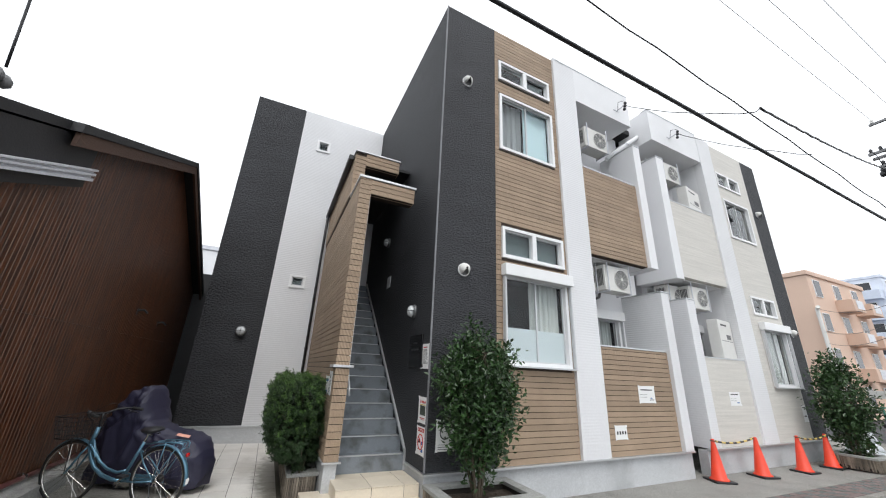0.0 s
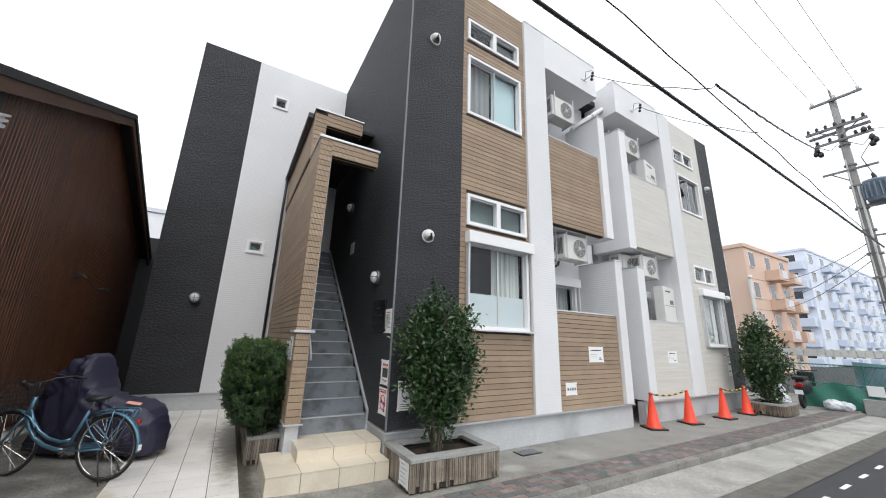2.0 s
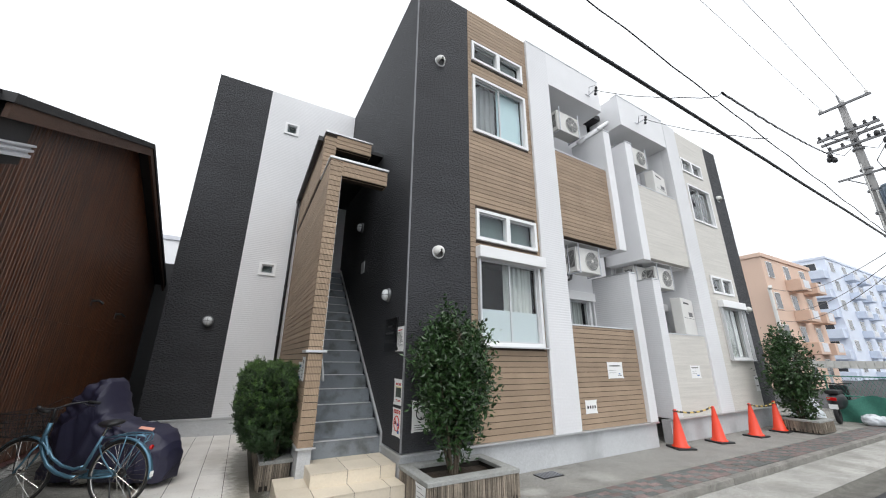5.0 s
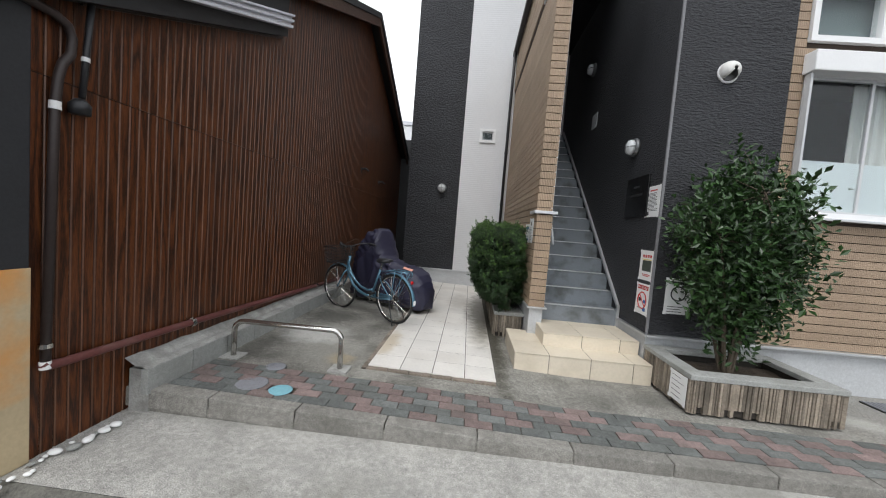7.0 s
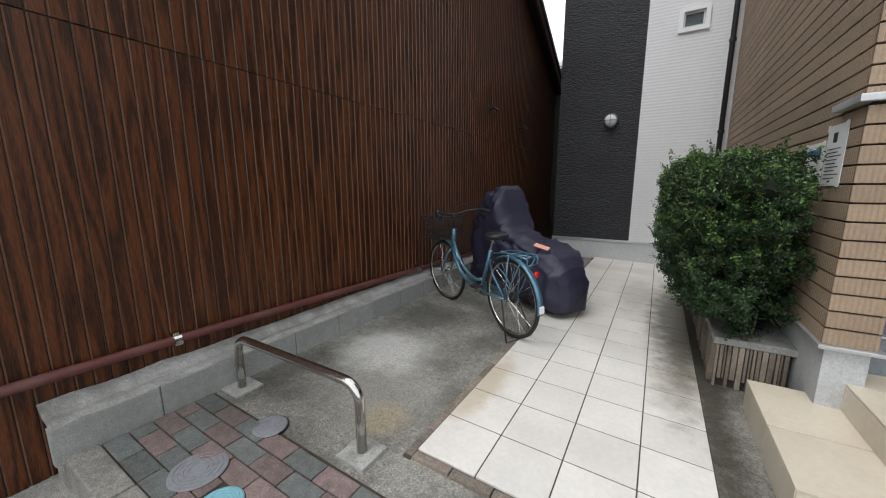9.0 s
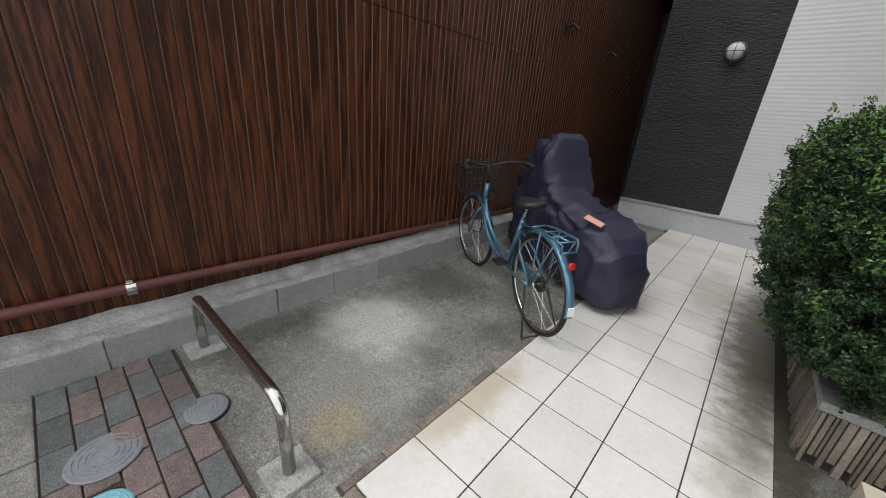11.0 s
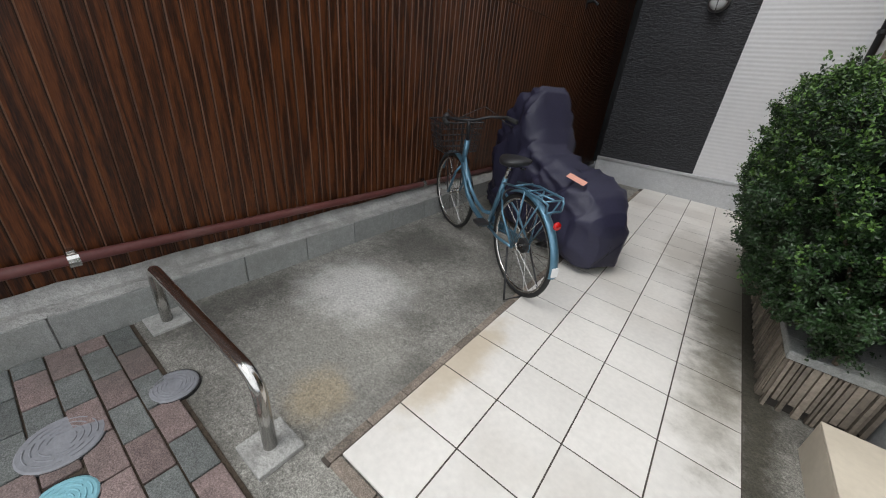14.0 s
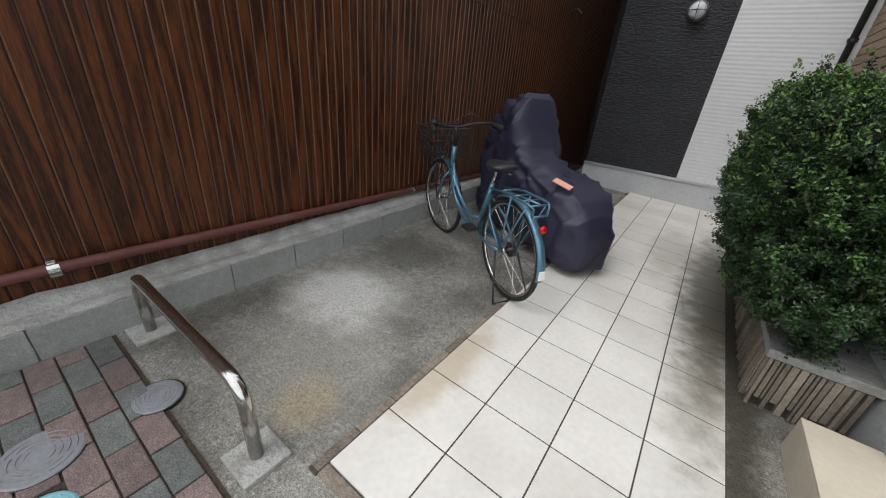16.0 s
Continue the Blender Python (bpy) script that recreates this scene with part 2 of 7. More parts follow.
M_orange = mat("orange_cone_plastic", (0.75, 0.055, 0.02), 0.45, 0.12, 4, 60, 0.05)
M_tag = mat("salmon_tag", (0.75, 0.36, 0.27), 0.6, 0.1)
M_redlens = mat("red_reflector", (0.5, 0.01, 0.01), 0.2, 0.1)
M_iron = mat("cast_iron_lid", (0.23, 0.235, 0.255), 0.6, 0.2, 5, 60, 0.2)
M_bluelid = mat("pale_blue_lid", (0.22, 0.46, 0.53), 0.55, 0.15, 5, 60, 0.15)


def wood_cladding():
    """Dark-stained boards with tall grain; the board joints are real gaps."""
    m = bpy.data.materials.new("dark_stained_wood")
    m.use_nodes = True
    n, l = m.node_tree.nodes, m.node_tree.links
    b = n["Principled BSDF"]
    geo, info = n.new("ShaderNodeNewGeometry"), n.new("ShaderNodeObjectInfo")
    mp = n.new("ShaderNodeMapping")
    mp.inputs["Scale"].default_value = (1, 10, 0.8)
    sh = n.new("ShaderNodeCombineXYZ")
    ml = n.new("ShaderNodeMath")
    ml.operation, ml.inputs[1].default_value = "MULTIPLY", 40
    l.new(info.outputs["Random"], ml.inputs[0])
    l.new(ml.outputs[0], sh.inputs[2])
    l.new(sh.outputs[0], mp.inputs["Location"])
    l.new(geo.outputs["Position"], mp.inputs[0])
    warp = n.new("ShaderNodeTexNoise")
    warp.inputs["Scale"].default_value, warp.inputs["Detail"].default_value = 1.15, 1.2
    l.new(mp.outputs[0], warp.inputs["Vector"])
    rings = n.new("ShaderNodeMath")
    rings.operation, rings.inputs[1].default_value = "MULTIPLY", 34
    l.new(warp.outputs[0], rings.inputs[0])
    sn = n.new("ShaderNodeMath")
    sn.operation = "SINE"
    l.new(rings.outputs[0], sn.inputs[0])
    fine = n.new("ShaderNodeTexNoise")
    fine.inputs["Scale"].default_value, fine.inputs["Detail"].default_value = 22, 5
    l.new(mp.outputs[0], fine.inputs["Vector"])
    addn = n.new("ShaderNodeMath")
    addn.operation, addn.inputs[1].default_value = "MULTIPLY_ADD", 0.19
    l.new(sn.outputs[0], addn.inputs[0])
    l.new(fine.outputs[0], addn.inputs[2])
    ramp = n.new("ShaderNodeValToRGB")
    ramp.color_ramp.elements[0].position, ramp.color_ramp.elements[0].color = 0.22, (0.017, 0.0052, 0.0022, 1)
    ramp.color_ramp.elements[1].position, ramp.color_ramp.elements[1].color = 0.85, (0.138, 0.0425, 0.0118, 1)
    e = ramp.color_ramp.elements.new(0.5)
    e.color = (0.068, 0.0202, 0.0061, 1)
    l.new(addn.outputs[0], ramp.inputs[0])
    l.new(ramp.outputs[0], b.inputs["Base Color"])
    b.inputs["Roughness"].default_value = 0.4
    b.inputs["Specular IOR Level"].default_value = 0.35
    bp = n.new("ShaderNodeBump")
    bp.inputs["Strength"].default_value, bp.inputs["Distance"].default_value = 0.25, 0.004
    l.new(addn.outputs[0], bp.inputs["Height"])
    l.new(bp.outputs[0], b.inputs["Normal"])
    return m


M_wood = wood_cladding()
M_woodgap = mat("dark_board_joint", (0.03, 0.015, 0.009), 0.7, 0.3, 6, 60, 0.2)
# paler brown on the board chamfers imitates the sky light they catch
M_edgelight = mat("painted_edge_light", (0.125, 0.06, 0.035), 0.4, 0.35, 5, 40, 0.15, obj=0.3, stretch=(1, 6, 0.6))


# ---- mesh helpers ----
def box(bm, x0, x1, y0, y1, z0, z1):
    v = [bm.verts.new(p) for p in ((x0, y0, z0), (x1, y0, z0), (x1, y1, z0), (x0, y1, z0), (x0, y0, z1), (x1, y0, z1), (x1, y1, z1), (x0, y1, z1))]
    for f in ((0, 3, 2, 1), (4, 5, 6, 7), (0, 1, 5, 4), (1, 2, 6, 5), (2, 3, 7, 6), (3, 0, 4, 7)):
        bm.faces.new([v[i] for i in f])
    return v


def bbox(x0, x1, y0, y1, z0, z1, bevel=0.0):
    bm = bmesh.new()
    box(bm, x0, x1, y0, y1, z0, z1)
    if bevel:
        bmesh.ops.bevel(bm, geom=bm.edges[:], offset=bevel, segments=2, affect="EDGES", profile=0.6)
    return bm


def mesh_of(name, bm, material, smooth=False):
    me = bpy.data.meshes.new(name)
    bmesh.ops.recalc_face_normals(bm, faces=bm.faces[:])
    bm.to_mesh(me)
    bm.free()
    for m in material if isinstance(material, (list, tuple)) else [material]:
        me.materials.append(m)
    if smooth:
        for p in me.polygons:
            p.use_smooth = True
    return me


def part(name, bm, material, parent=None, label="", smooth=False):
    ob = new(name, mesh_of(name, bm, material, smooth))
    if parent is not None:
        ob.parent = parent
    if label:
        ob["label"] = label
    return ob


def empty(name, m, label, category, group="", kind=""):
    ob = new(name)
    ob.matrix_world = m
    ob.empty_display_size = 0.1
    return tagged(ob, label, category, group, kind)


def struct(name, bm, material, label="", category="", smooth=False):
    return tagged(part(name, bm, material, None, "", smooth), label, category, "", "structure")


def tube(bm, pts, r, n=8, closed=False, caps=True):
    """A round tube along a line of points; r may be one radius or one for each point."""
    pts = [Vector(p) for p in pts]
    k = len(pts)
    rs = r if isinstance(r, (list, tuple)) else [r] * k
    rings, up = [], None
    for i, p in enumerate(pts):
        a = pts[i - 1] if (i or closed) else p
        c = pts[(i + 1) % k] if (i < k - 1 or closed) else p
        d = (c - a).normalized()
        if up is None:
            up = Vector((0, 0, 1)) if abs(d.z) < 0.9 else Vector((1, 0, 0))
        s = d.cross(up).normalized()
        up = s.cross(d).normalized()
        rings.append([bm.verts.new(p + (s * math.cos(2 * math.pi * j / n) + up * math.sin(2 * math.pi * j / n)) * rs[i]) for j in range(n)])
    for i in range(k if closed else k - 1):
        a, b = rings[i], rings[(i + 1) % k]
        for j in range(n):
            bm.faces.new((a[j], a[(j + 1) % n], b[(j + 1) % n], b[j]))
    if caps and not closed:
        bm.faces.new(rings[0][::-1])
        bm.faces.new(rings[-1])


def tubes(lines, n=8):
    bm = bmesh.new()
    for pts, r in lines:
        tube(bm, pts, r, n)
    return bm


def lathe(profile, n=20, axis="z"):
    """A turned body from (radius, height) pairs."""
    bm = bmesh.new()
    rings = []
    for r, z in profile:
        rings.append([bm.verts.new((r * math.cos(2 * math.pi * j / n), r * math.sin(2 * math.pi * j / n), z)) for j in range(n)])
    for a, b in zip(rings, rings[1:]):
        for j in range(n):
            bm.faces.new((a[j], a[(j + 1) % n], b[(j + 1) % n], b[j]))
    bm.faces.new(rings[0][::-1])
    bm.faces.new(rings[-1])
    if axis == "y":
        bmesh.ops.rotate(bm, verts=bm.verts[:], matrix=Matrix.Rotation(radians(90), 3, "X"))
    if axis == "x":
        bmesh.ops.rotate(bm, verts=bm.verts[:], matrix=Matrix.Rotation(radians(90), 3, "Y"))
    return bm


def moved(bm, x, y, z):
    bmesh.ops.translate(bm, verts=bm.verts[:], vec=(x, y, z))
    return bm


def arc(c, r, a0, a1, n, plane="xz"):
    out = []
    for i in range(n + 1):
        a = radians(a0 + (a1 - a0) * i / n)
        u, v = r * math.cos(a), r * math.sin(a)
        out.append((c[0] + u, c[1], c[2] + v) if plane == "xz" else ((c[0], c[1] + u, c[2] + v) if plane == "yz" else (c[0] + u, c[1] + v, c[2])))
    return out


def slab_with_holes(x0, x1, z0, z1, y0, y1, holes=()):
    """A wall along x between y0 and y1 with square openings (x0, x1, z0, z1) right through it."""
    bm = bmesh.new()
    xs = sorted({x0, x1, *[v for h in holes for v in h[:2]]})
    zs = sorted({z0, z1, *[v for h in holes for v in h[2:]]})
    nx, nz = len(xs) - 1, len(zs) - 1
    solid = [[not any(h[0] - 1e-6 <= (xs[i] + xs[i + 1]) / 2 <= h[1] and h[2] <= (zs[k] + zs[k + 1]) / 2 <= h[3] for h in holes) for k in range(nz)] for i in range(nx)]
    vs = {}

    def v(i, k, s):
        if (i, k, s) not in vs:
            vs[i, k, s] = bm.verts.new((xs[i], y1 if s else y0, zs[k]))
        return vs[i, k, s]
    ok = lambda i, k: 0 <= i < nx and 0 <= k < nz and solid[i][k]
    for i in range(nx):
        for k in range(nz):
            if not solid[i][k]:
                continue
            bm.faces.new((v(i, k, 0), v(i + 1, k, 0), v(i + 1, k + 1, 0), v(i, k + 1, 0)))
            bm.faces.new((v(i, k, 1), v(i, k + 1, 1), v(i + 1, k + 1, 1), v(i + 1, k, 1)))
            if not ok(i - 1, k):
                bm.faces.new((v(i, k, 0), v(i, k + 1, 0), v(i, k + 1, 1), v(i, k, 1)))
            if not ok(i + 1, k):
                bm.faces.new((v(i + 1, k, 0), v(i + 1, k, 1), v(i + 1, k + 1, 1), v(i + 1, k + 1, 0)))
            if not ok(i, k - 1):
                bm.faces.new((v(i, k, 0), v(i, k, 1), v(i + 1, k, 1), v(i + 1, k, 0)))
            if not ok(i, k + 1):
                bm.faces.new((v(i, k + 1, 0), v(i + 1, k + 1, 0), v(i + 1, k + 1, 1), v(i, k + 1, 1)))
    return bm


# ---- ground ----
def lot_height(x, y):
    """The yard falls gently to the east, the pavement towards the street."""
    left = -0.026 * (x + 0.7)
    right = -0.04 - 0.035 * max(0.0, min(1.0, (y - 3.0) / 1.2))
    f = max(0.0, min(1.0, (x - 0.5) / 1.0))
    return left * (1 - f) + right * f


def sheet(xs, ys, h):
    bm = bmesh.new()
    g = [[bm.verts.new((x, y, h(x, y))) for y in ys] for x in xs]
    for i in range(len(xs) - 1):
        for j in range(len(ys) - 1):
            bm.faces.new((g[i][j], g[i + 1][j], g[i + 1][j + 1], g[i][j + 1]))
    return bm


def steps(a, b, d):
    n = max(1, round((b - a) / d))
    return [a + (b - a) * i / n for i in range(n + 1)]


FRONT, BACK, SIDE = 4.565, 9.25, 2.115     # the planes of the street front, the rear wing and the stair side
ZP, ZR = 0.385, 8.64                       # top of the plinth, top of the wall

far_ground = struct("ground", sheet(steps(-120, 160, 40), steps(-120, 160, 40), lambda x, y: -0.35), M_asphalt, "dark asphalt ground reaching into the distance", "ground")
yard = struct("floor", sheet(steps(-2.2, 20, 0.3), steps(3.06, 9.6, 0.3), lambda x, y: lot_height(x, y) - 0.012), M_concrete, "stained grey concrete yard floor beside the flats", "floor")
apron = struct("pavement", sheet(steps(-30, 40, 1.0), steps(2.26, 3.0, 0.2), lambda x, y: -0.125 - 0.01 * (3.0 - y)), M_apron, "pale concrete strip between the kerb and the road", "pavement")
road = struct("road", sheet(steps(-40, 60, 2), steps(-8, 1.93, 1.1), lambda x, y: -0.15), M_asphalt, "dark asphalt road", "road")
gut = struct("gutter", sheet(steps(-40, 60, 2), [1.9, 2.0, 2.15, 2.2, 2.26], lambda x, y: -0.142 if y < 2.1 else (-0.165 if y < 2.23 else -0.135)), M_grime, "dirty concrete gutter along the road", "gutter")
kerb = struct("kerb", bbox(-2.16, 15.6, 2.965, 3.08, -0.2, -0.055), M_kerb, "weathered concrete kerb of short stones", "kerb")
ks = mesh_of("kerb_stone", bbox(-0.31, 0.31, -0.058, 0.058, -0.14, 0.0, 0.009), M_kerb)
for i in range(28):
    ob = new("kerb_stone", ks)
    x = -1.89 + 0.627 * i
    za_, zb0 = lot_height(x - 0.3, 2.95), lot_height(x + 0.3, 2.95)
    ob.location = (x, 3.014 + 0.003 * math.sin(7.0 * i), (za_ + zb0) / 2 + 0.002)
    ob.rotation_euler = (0, -math.atan2(zb0 - za_, 0.6), 0)
    ob.parent = kerb

# ---- walls of the flats ----
TURN = Matrix.Translation((SIDE, FRONT, 0)) @ Matrix.Rotation(radians(1.6), 4, "Z") @ Matrix.Translation((-SIDE, -FRONT, 0))


def turned(before):
    """The street front runs 1.6 degrees off the kerb: swings what was built since onto it about the corner."""
    for ob in set(bpy.data.objects) - before:
        if ob.parent is None:
            ob.matrix_basis = TURN @ ob.matrix_basis


before = set(bpy.data.objects)
LW, LT, UW, UT = (3.40, 4.76, 1.77, 3.19), (3.385, 4.745, 3.515, 4.04), (3.36, 4.69, 5.68, 6.945), (3.35, 4.66, 7.36, 7.81)
struct("wall_front_dark", slab_with_holes(SIDE, 3.24, ZP, ZR, FRONT, FRONT + 0.16), M_dark, "charcoal stone-textured siding on the street front", "wall")
brownwall = struct("wall_front_brown", slab_with_holes(3.24, 4.84, ZP, ZR, FRONT + 0.018, FRONT + 0.16, (LW, LT, UW, UT)), M_brown_back, "tan ribbed siding boards with dark joints", "wall")
struct("wall_front_white", slab_with_holes(4.84, 5.48, ZP, ZR, FRONT - 0.05, FRONT + 0.16), M_white, "white ribbed siding strip", "wall")
struct("wall_recess_west", bbox(5.34, 5.48, FRONT + 0.16, 5.55, ZP, ZR), M_white_plain)
B1, B1U = (6.05, 7.25, 1.3, 2.9), (6.05, 7.25, 4.9, 6.55)
struct("wall_balcony_rear", slab_with_holes(5.34, 8.05, ZP, ZR, 5.45, 5.6, (B1, B1U)), M_white_plain, "white wall behind the balconies", "wall")
struct("fascia_west", bbox(5.48, 7.39, FRONT - 0.05, 5.45, 7.71, ZR), M_white_plain, "white overhanging box above the balcony", "fascia")
par1 = struct("wall_parapet_west", bbox(5.48, 7.46, FRONT + 0.018, FRONT + 0.14, ZP, 2.18), M_brown_back, "tan boarded parapet of the ground floor terrace", "wall")
par1u = struct("wall_balcony_west", bbox(5.48, 7.28, FRONT + 0.018, FRONT + 0.14, 3.97, 5.99), M_brown_back, "tan boarded upper balcony front", "wall")
struct("balcony_slab_west", bbox(5.48, 7.28, FRONT + 0.142, 5.45, 3.95, 4.07, 0.01), M_white_plain, "white balcony slab", "balcony")
struct("capping_west", bbox(5.48, 7.46, FRONT, FRONT + 0.16, 2.18, 2.205), M_nosing)
struct("capping_west_upper", bbox(5.48, 7.28, FRONT, FRONT + 0.16, 5.99, 6.015), M_nosing)
for nm, x0, x1, top, u0, u1, base, upper in (("west", 7.46, 7.72, 3.43, 7.28, 7.53, 3.94, 7.1), ("east", 8.36, 8.66, 3.40, 8.17, 8.46, 3.86, 7.09)):
    struct("wall_fin_" + nm, bbox(x0, x1, FRONT - 0.08, 5.5, ZP, top, 0.015), M_white, "white ribbed partition fin", "wall")
    struct("wall_fin_upper_" + nm, bbox(u0, u1, FRONT - 0.08, 5.5, base, upper, 0.015), M_white_plain, "white partition fin beside the upper balcony", "wall")
    struct("capping_fin_" + nm, bbox(x0 - 0.01, x1 + 0.01, FRONT - 0.09, 5.45, top, top + 0.03, 0.006), M_nosing, "pale metal capping on the fin", "coping")
    struct("capping_fin_upper_" + nm, bbox(u0 - 0.01, u1 + 0.01, FRONT - 0.09, 5.45, upper, upper + 0.03, 0.006), M_nosing, "pale metal capping on the fin", "coping")
struct("wall_slot", bbox(7.6, 8.4, 6.4, 6.5, -0.1, ZR - 0.5), M_white_plain, "white wall at the end of the slot", "wall")
struct("wall_slot_west", bbox(7.6, 7.72, 5.5, 6.4, -0.1, ZR - 0.5), M_white)
struct("wall_slot_east", bbox(8.36, 8.48, 5.5, 6.4, -0.1, ZR - 0.5), M_white)
struct("fascia_east", bbox(8.2, 10.4, FRONT - 0.05, 5.45, 7.66, ZR - 0.03), M_white_plain, "white overhanging box above the far balcony", "fascia")
E1, E1U = (9.2, 10.35, 1.3, 2.9), (9.2, 10.35, 4.9, 6.55)
struct("wall_balcony_rear_east", slab_with_holes(8.48, 10.55, ZP, ZR - 0.03, 5.45, 5.6, (E1, E1U)), M_white_plain)
struct("wall_parapet_east", bbox(8.66, 10.42, FRONT, FRONT + 0.14, ZP, 2.16), M_beige, "beige streaked siding parapet", "wall")
struct("wall_balcony_east", bbox(8.46, 10.42, FRONT, FRONT + 0.14, 3.97, 5.97), M_beige, "beige streaked siding balcony front", "wall")
struct("balcony_slab_east", bbox(8.46, 10.42, FRONT + 0.142, 5.45, 3.94, 4.04, 0.01), M_white_plain, "white balcony slab", "balcony")
struct("capping_east", bbox(8.66, 10.42, FRONT - 0.01, FRONT + 0.16, 2.16, 2.185), M_nosing)
struct("capping_east_upper", bbox(8.46, 10.42, FRONT - 0.01, FRONT + 0.16, 5.97, 5.995), M_nosing)
struct("wall_front_white_east", slab_with_holes(10.42, 11.08, ZP, ZR - 0.06, FRONT - 0.05, FRONT + 0.16), M_white, "white ribbed siding strip", "wall")
struct("wall_recess_east", bbox(10.42, 10.55, FRONT + 0.16, 5.45, ZP, ZR - 0.06), M_white_plain)
LW2, LT2, UW2, UT2 = (11.6, 12.86, 1.63, 3.03), (11.45, 12.66, 3.41, 3.87), (11.27, 12.58, 5.55, 6.73), (11.19, 12.39, 7.18, 7.61)
struct("wall_front_beige", slab_with_holes(11.08, 12.93, ZP, ZR - 0.07, FRONT, FRONT + 0.16, (LW2, LT2, UW2, UT2)), M_beige, "beige streaked siding on the street front", "wall")
struct("wall_front_dark_east", slab_with_holes(12.93, 13.75, ZP, ZR - 0.08, FRONT, FRONT + 0.16), M_dark, "charcoal stone-textured siding at the far corner", "wall")
struct("wall_east", bbox(13.59, 13.75, FRONT + 0.16, 14, ZP, ZR - 0.08), M_dark)
struct("plinth_front", bbox(SIDE + 0.0, 7.78, FRONT + 0.02, FRONT + 0.2, -0.25, ZP - 0.03), M_plinth, "grey rendered plinth with stains", "plinth")
struct("plinth_front_east", bbox(8.3, 13.75, FRONT + 0.02, FRONT + 0.2, -0.25, ZP - 0.03), M_plinth, "grey rendered plinth with stains", "plinth")
struct("drip_front", bbox(SIDE - 0.02, 7.78, FRONT - 0.06, FRONT + 0.05, ZP - 0.03, ZP - 0.004, 0.004), M_nosing, "metal drip strip over the plinth", "trim")
struct("drip_front_east", bbox(8.3, 13.75, FRONT - 0.06, FRONT + 0.05, ZP - 0.03, ZP - 0.004, 0.004), M_nosing)
roof_coping = [("west", 4.84, 7.4, ZR), ("middle", 8.19, 10.41, ZR - 0.03)]
for nm, x0, x1, z in roof_coping:
    struct("coping_roof_" + nm, bbox(x0, x1, FRONT - 0.06, FRONT + 0.14, z, z + 0.03, 0.006), M_nosing, "thin pale metal coping along the roof edge", "coping")
turned(before)
struct("wall_side_dark", bbox(SIDE, SIDE + 0.16, FRONT + 0.16, BACK + 0.16, ZP, ZR), M_dark, "charcoal stone-textured siding beside the stair", "wall")
struct("corner_trim", bbox(SIDE - 0.012, SIDE + 0.012, FRONT - 0.012, FRONT + 0.012, ZP, ZR, 0.003), mat("grey_corner_trim", (0.2, 0.2, 0.21), 0.7, 0.2, 6, 60, 0.2), "grey metal corner trim", "trim")
struct("roof", bbox(SIDE + 0.16, 13.2, FRONT + 0.7, 14, ZR - 0.5, ZR - 0.35), M_roof, "flat roof hidden behind the wall tops", "roof")
struct("roof_rear", bbox(-1.28, SIDE, BACK + 0.2, 14, ZR - 0.5, ZR - 0.35), M_roof)
struct("wall_rear_end", bbox(-1.445, 13.7, 14, 14.16, 0, ZR), M_white_plain)
WB1, WB2 = (0.215, 0.545, 3.455, 3.735), (0.265, 0.585, 7.44, 7.76)
struct("wall_rear_dark", slab_with_holes(-1.445, -0.2, 0.34, ZR, BACK, BACK + 0.16), M_dark, "charcoal stone-textured siding of the rear wing", "wall")
struct("wall_rear_white", slab_with_holes(-0.2, SIDE, 0.34, ZR, BACK, BACK + 0.16, (WB1, WB2)), M_white, "white ribbed siding of the rear wing", "wall")
struct("wall_rear_side", bbox(-1.445, -1.29, BACK + 0.16, 14, 0.34, ZR), M_dark)
struct("plinth_rear", bbox(-1.46, 0.95, BACK - 0.02, BACK + 0.14, -0.2, 0.305), M_plinth, "grey rendered plinth of the rear wing", "plinth")
struct("drip_rear", bbox(-1.46, 0.95, BACK - 0.035, BACK + 0.1, 0.305, 0.338, 0.004), M_nosing, "metal drip strip over the plinth", "trim")
struct("plinth_side", bbox(SIDE - 0.006, SIDE + 0.15, FRONT, 5.35, -0.2, ZP - 0.03), M_plinth, "grey rendered plinth beside the stair", "plinth")
struct("drip_side", bbox(SIDE - 0.03, SIDE + 0.05, FRONT - 0.03, 5.32, ZP - 0.03, ZP - 0.004, 0.004), M_nosing)


# ---- windows ----
def curtain_mesh(x0, x1, y, z0, z1, waves, depth=0.025):
    bm = bmesh.new()
    n = waves * 8
    a = [bm.verts.new((x0 + (x1 - x0) * i / n, y + depth * math.sin(2 * math.pi * waves * i / n + 0.7 * math.sin(i)), z0)) for i in range(n + 1)]
    b = [bm.verts.new((v.co.x, v.co.y, z1)) for v in a]
    for i in range(n):
        bm.faces.new((a[i], a[i + 1], b[i + 1], b[i]))
    return bm


WN = [0]
M_sash = mat("silver_sash", (0.55, 0.56, 0.57), 0.35, 0.04)
M_shade = mat("grey_green_shade", (0.13, 0.165, 0.17), 0.6, 0.08)


